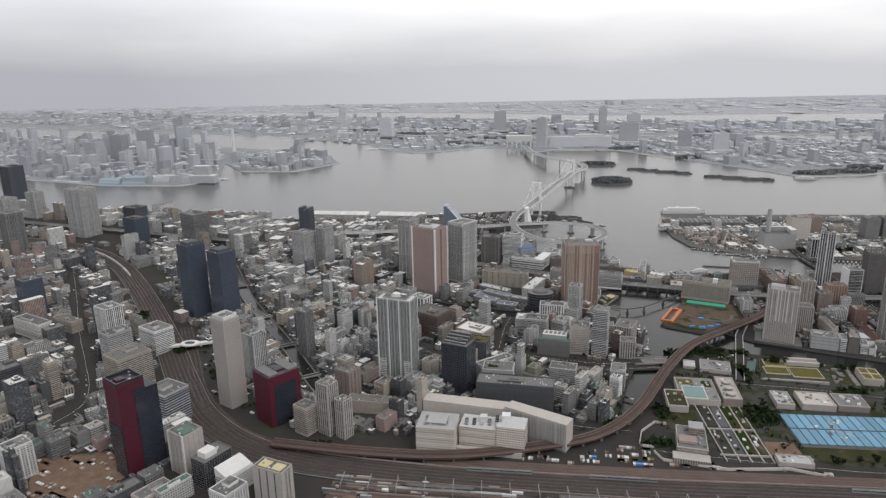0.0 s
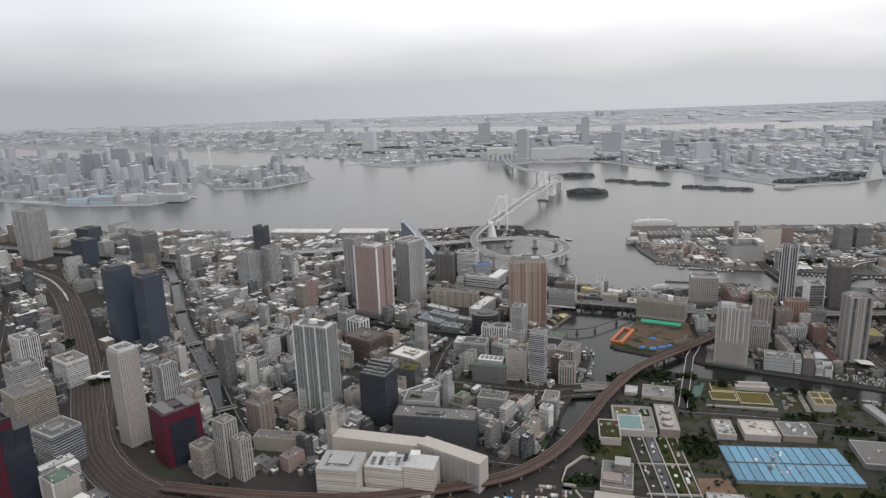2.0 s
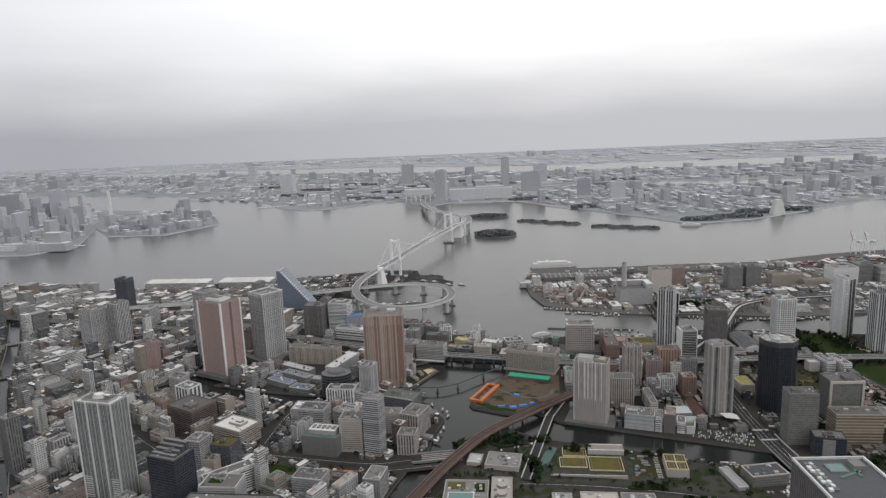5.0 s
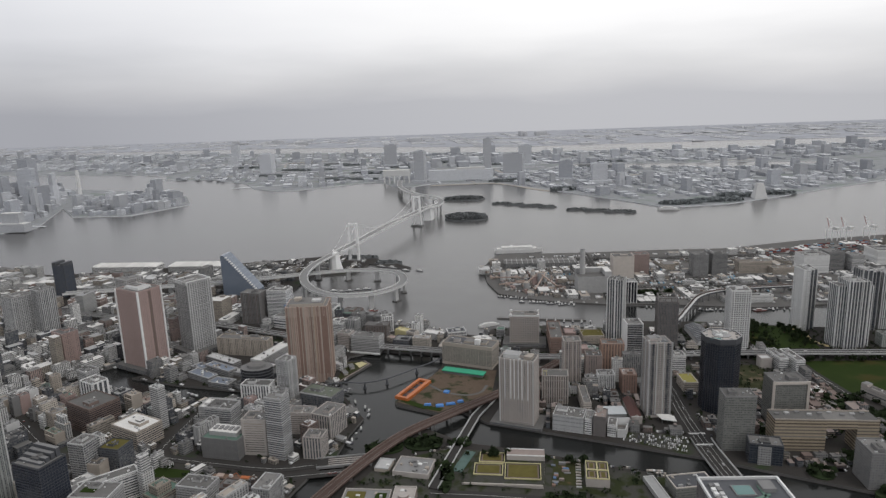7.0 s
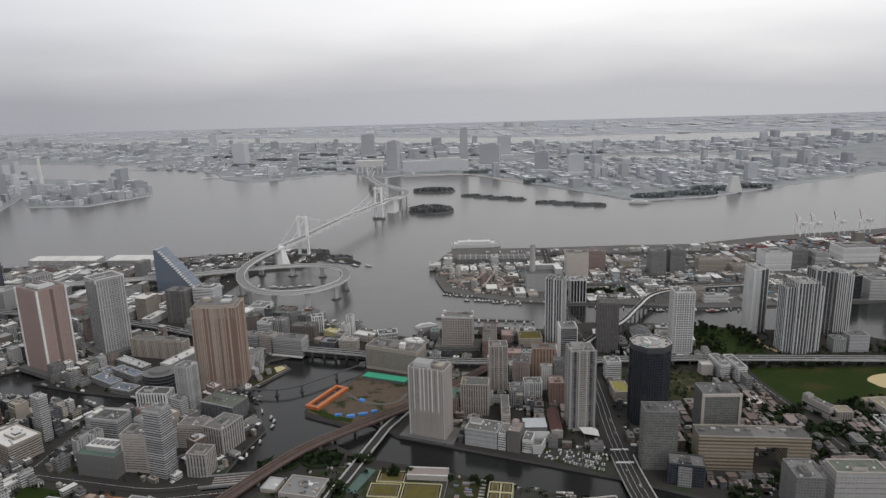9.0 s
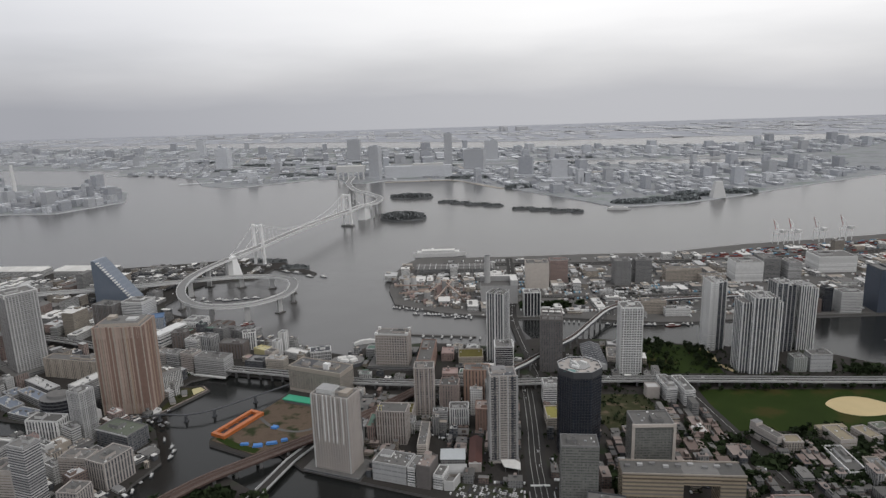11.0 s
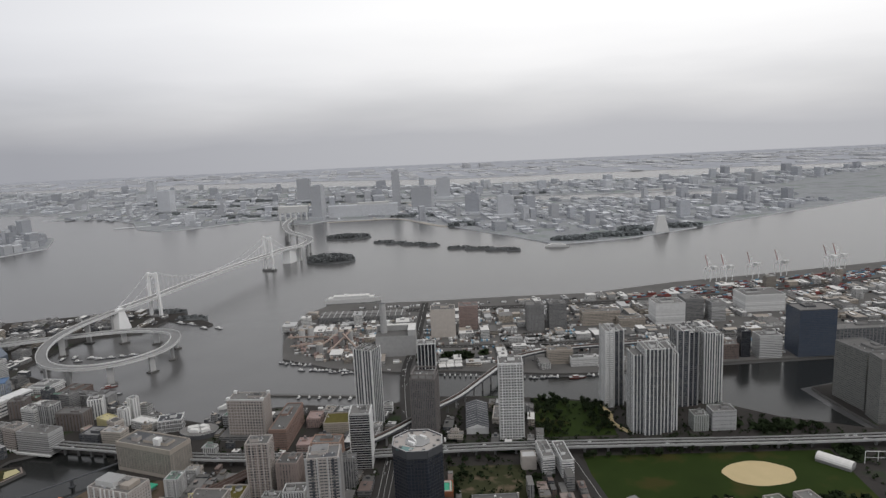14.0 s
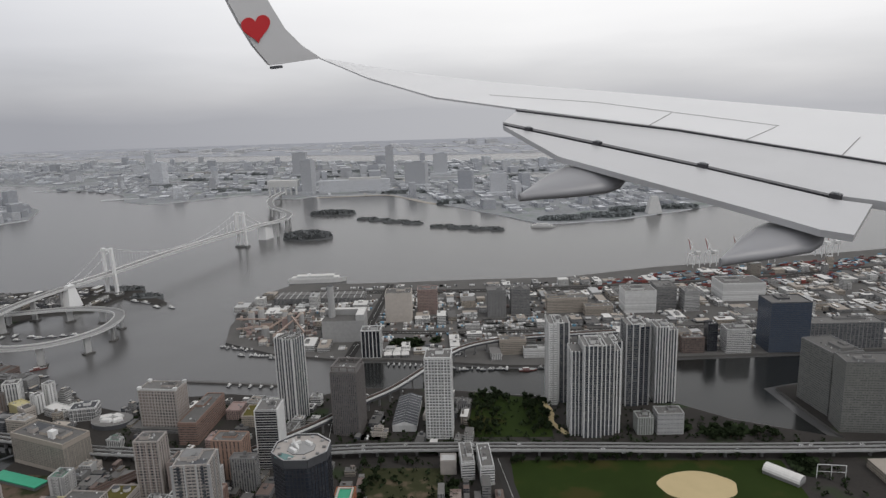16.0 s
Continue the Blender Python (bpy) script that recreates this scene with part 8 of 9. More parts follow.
# platforms and walls by the tracks
for x, y, L in ((-40, 362, 70), (60, 358, 80), (170, 357, 90), (20, 338, 90), (150, 334, 80)):
    t = thing("platform", "narrow pale platform with canopy between tracks", "platform", x, y, 0.4, -1, "rail platforms")
    part("slab", Shape().box(0, 0, 0, L, 2.2, 0.6, "pale"), t)
    part("canopy", Shape().box(-L * 0.1, 0, 3.0, L * 0.6, 2.6, 0.3, "beige", "roof"), t)
    for k in range(6):
        part("post", Shape().box(-L * 0.36 + k * L * 0.1, 0, 0.6, 0.3, 0.3, 2.4, "metal"), t)
for k, (x, y) in enumerate(((-10, 385), (70, 383), (150, 345), (-60, 345), (230, 382))):
    t = thing("train", "silver commuter train standing on the tracks", "train", x, y, 0.66, -1, "trains")
    for c in range(4):
        car_body = part("carriage", Shape().box(-16 + c * 10.7, 0, 0.0, 10.2, 1.6, 2.2, "metal", "grey"), t)
        part("window_band", Shape().box(-16 + c * 10.7, 0, 1.2, 9.6, 1.64, 0.6, "black_glass"), car_body)
fast = smooth(MAIN_LINE, 6)[16:28]
t = thing("train", "long white express train on the curving main line", "train", 0, 0, 0.66, 0, "trains")
for (ax, ay), (bx, by) in zip(fast, fast[1:]):
    coach = part("carriage", Shape().box((ax + bx) / 2, (ay + by) / 2, 0, math.dist((ax, ay), (bx, by)) * 0.97, 2.0, 2.3, "white", "pale", math.degrees(math.atan2(by - ay, bx - ax))), t)
    part("window_band", Shape().box((ax + bx) / 2, (ay + by) / 2, 1.2, math.dist((ax, ay), (bx, by)) * 0.9, 2.04, 0.5, "slate", None, math.degrees(math.atan2(by - ay, bx - ax))), coach)
tagged(part("works_wall", Shape().strip([(88, 428), (92, 444), (104, 458), (112, 456)], 0.6, 0, 2.0, "cream").strip([(96, 418), (100, 408), (140, 400), (180, 404), (200, 398)], 0.6, 0, 2.0, "cream")), "cream boundary wall of the water works", "wall", kind="structure")

# ---- far landmarks ----
# Far towers take the same haze-lightened walls and roofs.
FAR_TOWERS = (
    (288, 2370, 30, 26, 118, "pale twin-slab tower across the bay"), (76, 2190, 40, 30, 96, "pale broad tower on the far shore"), (516, 2150, 50, 26, 58, "dark slab block on the far shore"),
    (-873, 3290, 44, 36, 70, "faint distant tower near the horizon"),
    (599, 2070, 54, 30, 56, "pale hotel slab on the far shore"), (-75, 2745, 60, 40, 84, "faint distant office tower"), (-506, 2550, 60, 40, 76, "faint distant apartment tower"),
    (-1071, 2050, 50, 40, 90, "grey distant tower beyond the river"), (-1177, 1856, 46, 40, 83, "grey distant tower beyond the river"), (-1126, 1916, 50, 40, 92, "grey distant tower beyond the river"),
    (-1180, 1744, 50, 40, 76, "grey distant tower beyond the river"), (-1122, 2137, 50, 40, 112, "grey distant tower beyond the river"), (372, 2320, 80, 40, 70, "pale distant apartment slab"), (437, 2640, 60, 40, 74, "faint distant tower block"))
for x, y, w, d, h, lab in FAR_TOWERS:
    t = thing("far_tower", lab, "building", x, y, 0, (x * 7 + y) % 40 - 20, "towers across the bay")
    part("body", Shape().box(0, 0, 0, w * 0.8, d * 0.8, h, "hazed_grey" if "grey" in lab or "dark" in lab else "hazed_pale", "far_roof"), t)
    part("rooftop", Shape().box(w * 0.1, 0, h, w * 0.3, d * 0.4, 4, "hazed_grey", "far_roof").box(-w * 0.2, 0, h, w * 0.2, d * 0.3, 2.5, "hazed_pale"), t)
    part("base_block", Shape().box(0, -d * 0.5, 0, w * 1.2, d * 0.5, 8, "hazed_pale", "far_roof"), t)
t = thing("far_chimney", "slender pale chimney of a plant across the river", "chimney", -880, 1985)
part("shaft", Shape().prism([(6 * math.cos(i * math.pi / 6), 6 * math.sin(i * math.pi / 6)) for i in range(12)], 0, 88, "white", "slate", shrink=0.7), t)
part("plant_hall", Shape().box(14, -6, 0, 40, 30, 16, "hazed_pale", "far_roof"), t)
t = thing("ferry_terminal", "white terminal hall on tall columns across the bay", "building", 2, 2200, 0, 0)
part("hall", Shape().box(0, 0, 22, 85, 26, 18, "white", "roof_white"), t)
for k in range(6):
    part("column", Shape().box(-38 + k * 15.2, -10, 0, 4, 4, 22, "white"), t)
t = thing("shore_hall", "long pale hall along the far beach", "building", 200, 2220, 0, 4)
part("hall", Shape().box(0, 0, 0, 200, 24, 34, "hazed_pale", "far_roof"), t)
part("roof_step", Shape().box(30, 0, 34, 90, 16, 6, "white", "roof_white"), t)
t = thing("museum", "white sail-shaped museum on the far point", "building", 895, 1700, 0, 0)
part("sail", Shape().prism([(-15, -12), (15, -12), (15, 12), (-15, 12)], 0, 35, "white", shrink=0.45), t)
t = thing("far_shed", "white market hall on the far quay", "shed", -801, 1522, 0, -3)
part("hall", Shape().box(0, 0, 0, 150, 26, 18, "hazed_pale", "roof_white"), t)
part("tower_block", Shape().box(40, 4, 18, 40, 18, 22, "hazed_pale", "roof_white"), t)
M["market_blue"] = surface("pale_blue_market_roof", (0.33, 0.45, 0.53), vary=0.25)
for x, y, w, d, h in ((-985, 1502, 52, 22, 12), (-925, 1508, 56, 26, 16), (-862, 1520, 40, 24, 15)):
    t = thing("far_shed", "pale blue-roofed market hall on the far quay", "shed", x, y, 0, 4, "market halls")
    part("hall", Shape().box(0, 0, 0, w, d, h, "hazed_pale", "market_blue" if x < -900 else "roof_white"), t)
    part("roof_ridge", Shape().box(0, 0, h, w * 0.9, 3, 1.6, "market_blue" if x < -900 else "white"), t)
    part("quay_shelter", Shape().box(0, -d * 0.62, 0, w, 5, 5, "market_blue" if x < -900 else "hazed_pale"), t)
tagged(part("beach", Shape().strip(smooth([(110, 2118), (200, 2128), (310, 2125), (400, 1985), (440, 1930)], 6), 14, -3, -1.2, "far_sand")), "sand beach along the far shore, greyed as by haze", "beach", kind="structure")
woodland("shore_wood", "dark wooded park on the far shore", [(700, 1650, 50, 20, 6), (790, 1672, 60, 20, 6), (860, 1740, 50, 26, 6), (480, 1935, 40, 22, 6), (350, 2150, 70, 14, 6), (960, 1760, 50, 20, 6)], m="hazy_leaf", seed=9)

far_rng = random.Random(77)
s = Shape()
for _ in range(150):
    x, y = far_rng.uniform(-900, 1300), far_rng.uniform(2130, 3300)
    if inside(x, y, ARIAKE) and not any(inside(x, y, p) for p in FAR_CANALS):
        s.box(x, y, 0, far_rng.uniform(60, 260), far_rng.uniform(3, 9), 0.6, far_rng.choice(("far_white", "far_white", "far_sand")), None, far_rng.choice((12, 12, 102, -8, 20)))
for _ in range(40):
    x, y = far_rng.uniform(-1400, -560), far_rng.uniform(1520, 2150)
    if inside(x, y, TOYOSU):
        s.box(x, y, 0, far_rng.uniform(40, 140), far_rng.uniform(3, 7), 0.6, "far_white", None, far_rng.choice((-15, 75, -30)))
tagged(part("far_roads", s), "pale roads and lots on the far reclaimed land", "road", kind="stuff")

# ---- harbour cranes, goods and vessels ----


def gantry_crane(x, y, rot):
    t = thing("harbour_crane", "white and red gantry crane on the container quay", "crane", x, y, 0, rot, "harbour cranes")
    for a, b in ((-5, -6), (5, -6), (-5, 6), (5, 6)):
        part("leg", Shape().beam((a, b, 0), (a, b, 18), 0.6, "steel_white"), t)
    part("portal_beam", Shape().beam((-5, -6, 18), (-5, 6, 18), 0.6, "steel_white").beam((5, -6, 18), (5, 6, 18), 0.6, "steel_white").beam((-5, 6, 18), (5, 6, 18), 0.5, "steel_white").beam((-5, -6, 18), (5, -6, 18), 0.5, "steel_white"), t)
    part("machine_house", Shape().box(0, -8, 19, 6, 8, 4, "white"), t)
    part("boom", Shape().beam((0, 7, 20), (0, 14, 36), 0.5, "rust").beam((0, -12, 20), (0, 7, 20), 0.7, "steel_white"), t)
    part("mast", Shape().beam((-3, 4, 18), (0, 4, 30), 0.5, "steel_white").beam((3, 4, 18), (0, 4, 30), 0.5, "steel_white").beam((0, 4, 30), (0, 14, 36), 0.2, "steel_white"), t)


for x, y in ((814, 1236), (838, 1238), (880, 1246), (925, 1254), (1010, 1276), (1028, 1282), (1140, 1310)):
    gantry_crane(x, y, 14)

# cement works on the wharf tip
t = thing("cement_works", "reddish cement works with silos and sloping conveyors", "plant", 0, 0, 0, 0)
for x, y, r, h in ((262, 1030, 3.6, 13), (270, 1040, 3.6, 13), (302, 1020, 3.2, 16), (310, 1010, 3.2, 16), (318, 1024, 3.0, 12), (290, 985, 4.0, 10)):
    part("silo", Shape().prism([(x + r * math.cos(i * math.pi / 6), y + r * math.sin(i * math.pi / 6)) for i in range(12)], 0, h, "pale", "beige").prism([(x + r * math.cos(i * math.pi / 6), y + r * math.sin(i * math.pi / 6)) for i in range(12)], h, h + 2, "beige", None, False, 0.3), t)
for a, b in (((248, 1022, 8), (284, 1016, 9)), ((286, 996, 3), (310, 1018, 14)), ((255, 1000, 4), (290, 990, 10)), ((300, 975, 3), (318, 1020, 12)), ((330, 985, 4), (312, 1008, 14))):
    part("conveyor", Shape().beam(a, b, 1.0, "orange_brown"), t)
    m = [(p + q) / 2 for p, q in zip(a, b)]
    part("trestle", Shape().beam((m[0] - 1, m[1], 0), m, 0.3, "orange_brown").beam((m[0] + 1.5, m[1], 0), m, 0.3, "orange_brown"), t)
part("screen_house", Shape().box(304, 1014, 0, 8, 8, 11, "pink", "beige", 12), t)
part("crusher_house", Shape().box(284, 1012, 0, 12, 7, 7, "orange_brown", "roof", 12), t)
t = thing("harbour_shed", "long flat brownish transit sheds beside the ferry quay", "shed", 322, 1113, 0, -1)
for k in range(2):
    part("body", Shape().box(0, k * 16 - 8, 0, 108, 13, 7, "f_grey", "roof"), t)
for k in range(14):
    part("roof_ridge", Shape().box(-50 + k * 7.7, 0, 7.0, 0.8, 29, 0.6, "pale"), t)

# white-roofed canal stores and lorry bays
for i in range(3):
    for j in range(2):
        t = thing("store_shed", "small white-roofed store on the canal quay", "shed", 422 + i * 8, 922 + j * 11, 0, 6, "canal stores")
        part("body", Shape().box(0, 0, 0, 6.8, 9, 2.4, "f_grey", "grey"), t)
        part("roof_sheet", Shape().box(0, 0, 2.4, 7.2, 9.4, 0.5, "roof_white"), t)
t = thing("backstop", "white steel ball-ground gate with netting posts", "gate", 709, 704, 0, -8)
for a in (-8, 0, 8):
    part("post", Shape().beam((a, 0, 0), (a, 0, 9), 0.25, "white"), t)
part("cross_bar", Shape().beam((-8, 0, 9), (8, 0, 9), 0.25, "white").beam((-8, 0, 4.5), (8, 0, 4.5), 0.15, "white"), t)

yard = random.Random(21)


def goods(name, label, area, rot, n, mats, size, tiers=1, gap=1.3, cat="goods"):
    """Rows of boxes such as containers, lorries and pallets."""
    s = Shape()
    cx, cy = sum(p[0] for p in area) / len(area), sum(p[1] for p in area) / len(area)
    rad = max(math.dist(p, (cx, cy)) for p in area)
    c, sn = math.cos(radians(rot)), math.sin(radians(rot))
    k = 0
    for _ in range(n * 9):
        a, b = yard.uniform(-rad, rad), yard.uniform(-rad, rad)
        a, b = round(a / (size[0] * 6)) * size[0] * 6, round(b / (size[1] * gap)) * size[1] * gap
        run = yard.randint(2, 6)
        for j in range(run):
            x, y = cx + (a + j * size[0] * 1.08) * c - b * sn, cy + (a + j * size[0] * 1.08) * sn + b * c
            if inside(x, y, area) and free(x, y, 1.0) and not crowded(x, y, 0.9):
                for z in range(yard.randint(1, tiers)):
                    s.box(x, y, z * size[2], size[0] * 0.96, size[1] * 0.9, size[2] * 0.97, yard.choice(mats), None, rot)
                k += 1
        if k > n:
            break
    if s.v:
        tagged(part(name, s), label, cat, kind="stuff")


goods("container_stacks", "stacked red-brown and grey shipping containers on the quay", [(650, 1150), (750, 1190), (1040, 1255), (1300, 1330), (1300, 1180), (900, 1130), (760, 1120), (650, 1120)], 12, 900, ("rust", "rust", "rust", "slate", "grey", "blue_roof", "white"), (6, 1.4, 1.5), 3, 1.6)
goods("parked_lorries", "rows of white lorries parked on the wharf", [(300, 1172), (620, 1172), (750, 1200), (900, 1215), (640, 1150), (420, 1120), (300, 1130)], 0, 260, ("white", "white", "pale", "slate"), (1.6, 4.5, 1.6), 1, 1.8, "vehicles")
goods("parked_lorries", "rows of lorries and goods along the wharf roads", [(270, 1100), (480, 1100), (640, 1000), (900, 1000), (1300, 1010), (1300, 960), (680, 930), (560, 960), (300, 960)], 0, 700, ("white", "white", "pale", "slate", "blue_roof", "grey", "beige"), (1.8, 4, 1.6), 1, 1.5, "vehicles")
goods("lorry_bays", "rows of white lorries and trailers in wharf bays", [(484, 972), (566, 970), (570, 1008), (488, 1014)], 4, 220, ("white", "white", "white", "pale", "grey"), (1.7, 5, 1.6), 1, 1.6, "vehicles")
goods("plant_works", "hoppers, sheds and stock of the cement works", [(236, 1080), (262, 985), (300, 955), (345, 960), (330, 1060)], 14, 260, ("pink", "orange_brown", "pale", "grey", "roof", "brown", "beige"), (2.6, 2.6, 2.2), 2, 1.3, "plant")
goods("wharf_clutter", "small sheds, trucks and stock across the wharf", [(245, 1090), (262, 985), (320, 950), (570, 905), (1100, 940), (1200, 1180), (700, 1170), (500, 1150), (260, 1150)], 2, 2600, ("white", "pale", "white", "slate", "roof_white", "beige", "white", "brown"), (2.0, 3.6, 1.6), 1, 1.3, "goods")
patch("car_park", "worn asphalt car park beside the canal", LOT, "works_paving", 0.14)
s = Shape()
for row in range(7):
    for k in range(30):
        x, y = 324 + k * 1.36 + row * 0.8, 592.4 - k * 0.6 + row * 2.3 + row // 2 * 1.4
        if inside(x, y, LOT) and inside(x + 1, y + 1.6, LOT) and yard.random() < (0.62 if k > 10 else 0.3):
            m = yard.choice(("car_white", "pale", "car_white", "car_dark", "grey"))
            s.box(x, y, 0.14, 0.92, 2.1, 0.5, m, None, -22).box(x, y, 0.64, 0.84, 1.2, 0.35, "slate", m, -22)
tagged(part("parked_cars", s), "rows of mostly white cars parked beside the canal", "vehicles", kind="stuff")
goods("parked_vans", "white vans parked beside the pump house", [(310, 530), (322, 526), (322, 548), (312, 553)], -8, 26, ("white", "white", "pale"), (1.5, 3.2, 1.5), 1, 1.6, "vehicles")
goods("parked_cars", "cars and vans packed in a yard among blocks", [(314, 638), (334, 637), (334, 662), (314, 662)], 4, 110, ("car_white", "car_white", "grey", "car_dark"), (1.1, 2.3, 0.8), 1, 1.5, "vehicles")
goods("parked_cars", "cars parked among the waterfront blocks", [(-300, 1000), (-30, 960), (-40, 1075), (-80, 1110), (-300, 1110)], -12, 300, ("car_white", "car_dark", "grey", "car_white"), (1.2, 2.4, 0.8), 1, 1.9, "vehicles")
goods("parked_cars", "cars and lorries parked under the bridge approach", [(-250, 1140), (-60, 1110), (50, 1110), (55, 1190), (-70, 1175)], -8, 220, ("car_white", "car_white", "grey", "car_dark", "beige"), (1.3, 2.8, 1.0), 1, 1.8, "vehicles")
goods("parked_cars", "cars parked beside works halls", [(120, 440), (300, 412), (420, 410), (420, 500), (290, 556), (200, 580), (150, 540)], -6, 320, ("car_white", "car_white", "grey", "car_dark"), (1.2, 2.4, 0.8), 1, 2.4, "vehicles")
goods("parked_cars", "cars parked in streets of the eastern quarter", [(240, 640), (395, 575), (405, 735), (240, 742)], -4, 240, ("car_white", "car_white", "grey", "car_dark"), (1.2, 2.4, 0.8), 1, 2.0, "vehicles")
goods("parked_cars", "cars parked in the school quarter", [(420, 640), (430, 540), (700, 500), (700, 640), (520, 636)], 0, 240, ("car_white", "car_white", "grey", "car_dark"), (1.2, 2.4, 0.8), 1, 2.0, "vehicles")
goods("yard_stock", "site huts and materials along the tracks", [(-140, 404), (60, 416), (110, 440), (300, 402), (300, 392), (100, 398), (-100, 386)], -4, 160, ("white", "pale", "grey", "blue_sheet", "beige"), (1.6, 2.6, 1.2), 1, 1.5)
goods("yard_stock", "parked vans beside the monorail", [(418, 762), (432, 762), (432, 800), (418, 790)], 0, 60, ("white", "pale", "grey"), (1.2, 2.6, 1.1), 1, 1.4, "vehicles")
goods("parked_cars", "cars and vans in streets of the near city", [(-330, 600), (-250, 470), (-175, 430), (80, 445), (128, 600), (90, 780), (-100, 855), (-300, 905)], -30, 900, ("car_white", "car_white", "grey", "car_dark", "pale"), (1.2, 2.3, 0.9), 1, 2.0, "vehicles")
goods("roof_clutter", "crates, huts and equipment in the works yards", [(118, 500), (150, 565), (200, 588), (345, 548), (420, 500), (420, 405), (200, 405), (110, 432)], -6, 700, ("white", "pale", "grey", "beige", "slate", "cream"), (1.3, 1.8, 1.0), 1, 1.6)
SOIL = KEEP_OUT.pop(KEEP_OUT.index(SOIL_SITE))
goods("site_stock", "stacked materials, heaps and machines on bare soil", SOIL, -20, 170, ("soil", "orange_brown", "beige", "pink", "soil", "white"), (1.6, 2.4, 0.7), 1, 1.4)
goods("yard_stock", "stock, huts and machines beside the brown sidings", [(-110, 404), (60, 414), (112, 438), (108, 404), (300, 400), (300, 384), (-100, 384)], -4, 420, ("orange_brown", "beige", "white", "soil", "brown", "pale", "slate"), (1.4, 3.2, 1.0), 1, 1.3)


def boat(x, y, length, rot, top="white", label="small white work boat moored on the water", h=1.2):
    t = thing("boat", label, "boat", x, y, -2.0, rot, "boats")
    L, w = length, length * 0.28
    k = Shape()
    k.prism([(-L / 2, -w / 2), (L * 0.25, -w / 2), (L / 2, 0), (L * 0.25, w / 2), (-L / 2, w / 2)], -0.3, h, "slate" if top != "rust" else "rust", "pale", shrink=1.08)
    part("hull", k, t)
    part("cabin", Shape().box(-L * 0.12, 0, h, L * 0.4, w * 0.7, h * 1.1, top, "roof_white", 0, False, 0.9), t)
    part("mast", Shape().beam((0, 0, h), (0, 0, h * 3.4), 0.12, "metal"), t)


boats = random.Random(5)
for k in range(8):
    boat(0 + k * 11, 1004 + boats.uniform(-8, 8), boats.uniform(7, 12), boats.choice((0, 10, 90)))
for k in range(7):
    boat(292 + k * 9.5, 866 - k * 1.6, boats.uniform(5, 8), 80)
for k in range(8):
    boat(-158 + k * 13, 697 + (6 if k % 2 else 0) - k * 1.6, boats.uniform(4, 6), 60)
boat(548, 886, 15, 2, "rust", "long red work barge moored along the quay")
for k in range(16):
    boat(484 + k * 5 + boats.uniform(-2, 2) + (26 if k > 9 else 0), 891 - k * 0.3 + boats.uniform(-3, 2), boats.uniform(4, 8), boats.choice((0, 85, 80, -10)), "white", "work boat moored along the canal quay")
for k in range(22):
    boat(252 + k * 4.2 + boats.uniform(-1, 1), 963 - k * 1.5 - (12 if k > 8 else 0) + boats.uniform(-4, 2), boats.uniform(4, 7), boats.choice((70, 80, -10)), label="small work boat moored off the cement works")
for k in range(7):
    boat(424 + k * 5, 905 - k * 0.8, 5, 80)
for k in range(8):
    boat(280 + k * 15, 936 - k * 2.2, boats.uniform(6, 9), -16, label="barge moored along the wharf")
for x, y, L in ((82, 1136, 16), (100, 1128, 18), (122, 1108, 14), (142, 1104, 12)):
    boat(x, y, L, -35, label="dark barge moored off the breakwater")
boat(97, 914, 14, 30, "rust", "red tug on the bay water")
boat(46, 930, 9, 20)
for x, y, L, r in ((96, 900, 9, 30), (112, 894, 12, 10), (134, 872, 11, 70), (150, 866, 9, 80), (160, 858, 10, -20)):
    boat(x, y, L, r, "beige", "tug moored off the quay with a cream cabin")
for k, (x, y) in enumerate(((131, 640), (130, 648), (126, 654), (128, 618), (124, 600), (116, 664))):
    boat(x, y, 5, 70 + 8 * k, label="small boat moored along the basin quay")


def ship(x, y, L, rot, label, decks=3):
    t = thing("ship", label, "ship", x, y, -2.0, rot)
    w = L * 0.16
    part("hull", Shape().prism([(-L / 2, -w / 2), (L * 0.32, -w / 2), (L / 2, 0), (L * 0.32, w / 2), (-L / 2, w / 2)], -0.5, L * 0.07, "white", "pale", shrink=1.04), t)
    for k in range(decks):
        part("deck_house", Shape().box(-L * 0.04, 0, L * 0.07 + k * L * 0.03, L * (0.84 - 0.18 * k), w * 0.9, L * 0.03, "white", "roof_white"), t)
    part("funnel", Shape().box(-L * 0.15, 0, L * 0.07 + decks * L * 0.025, L * 0.05, w * 0.3, L * 0.035, "white"), t)


ship(298, 1212, 76, 3, "long white passenger ferry moored at the wharf", 2)
ship(652, 1580, 46, -8, "white research ship in the bay")
ship(236, 852, 24, 20, "grey-white patrol ship moored near the canal mouth")
tagged(part("jetty", Shape().strip([(246, 876), (345, 862)], 3, -3, -0.6, "paving")), "narrow floating jetty with boats", "jetty", kind="structure")

# ---- cars on the roads ----
body = {c: Shape().box(0, 0, 0.15, 2.4, 1.0, 0.42, c, None, 0, False, 0.94).mesh("body") for c in ("car_white", "car_dark", "grey", "rust")}
cabin = Shape().box(-0.1, 0, 0.57, 1.3, 0.86, 0.36, "black_glass", "car_white", 0, False, 0.8).mesh("cabin")
wheel = Shape().beam((0, -0.5, 0.18), (0, 0.5, 0.18), 0.18, "black", sides=8).mesh("axle")
traffic = random.Random(31)


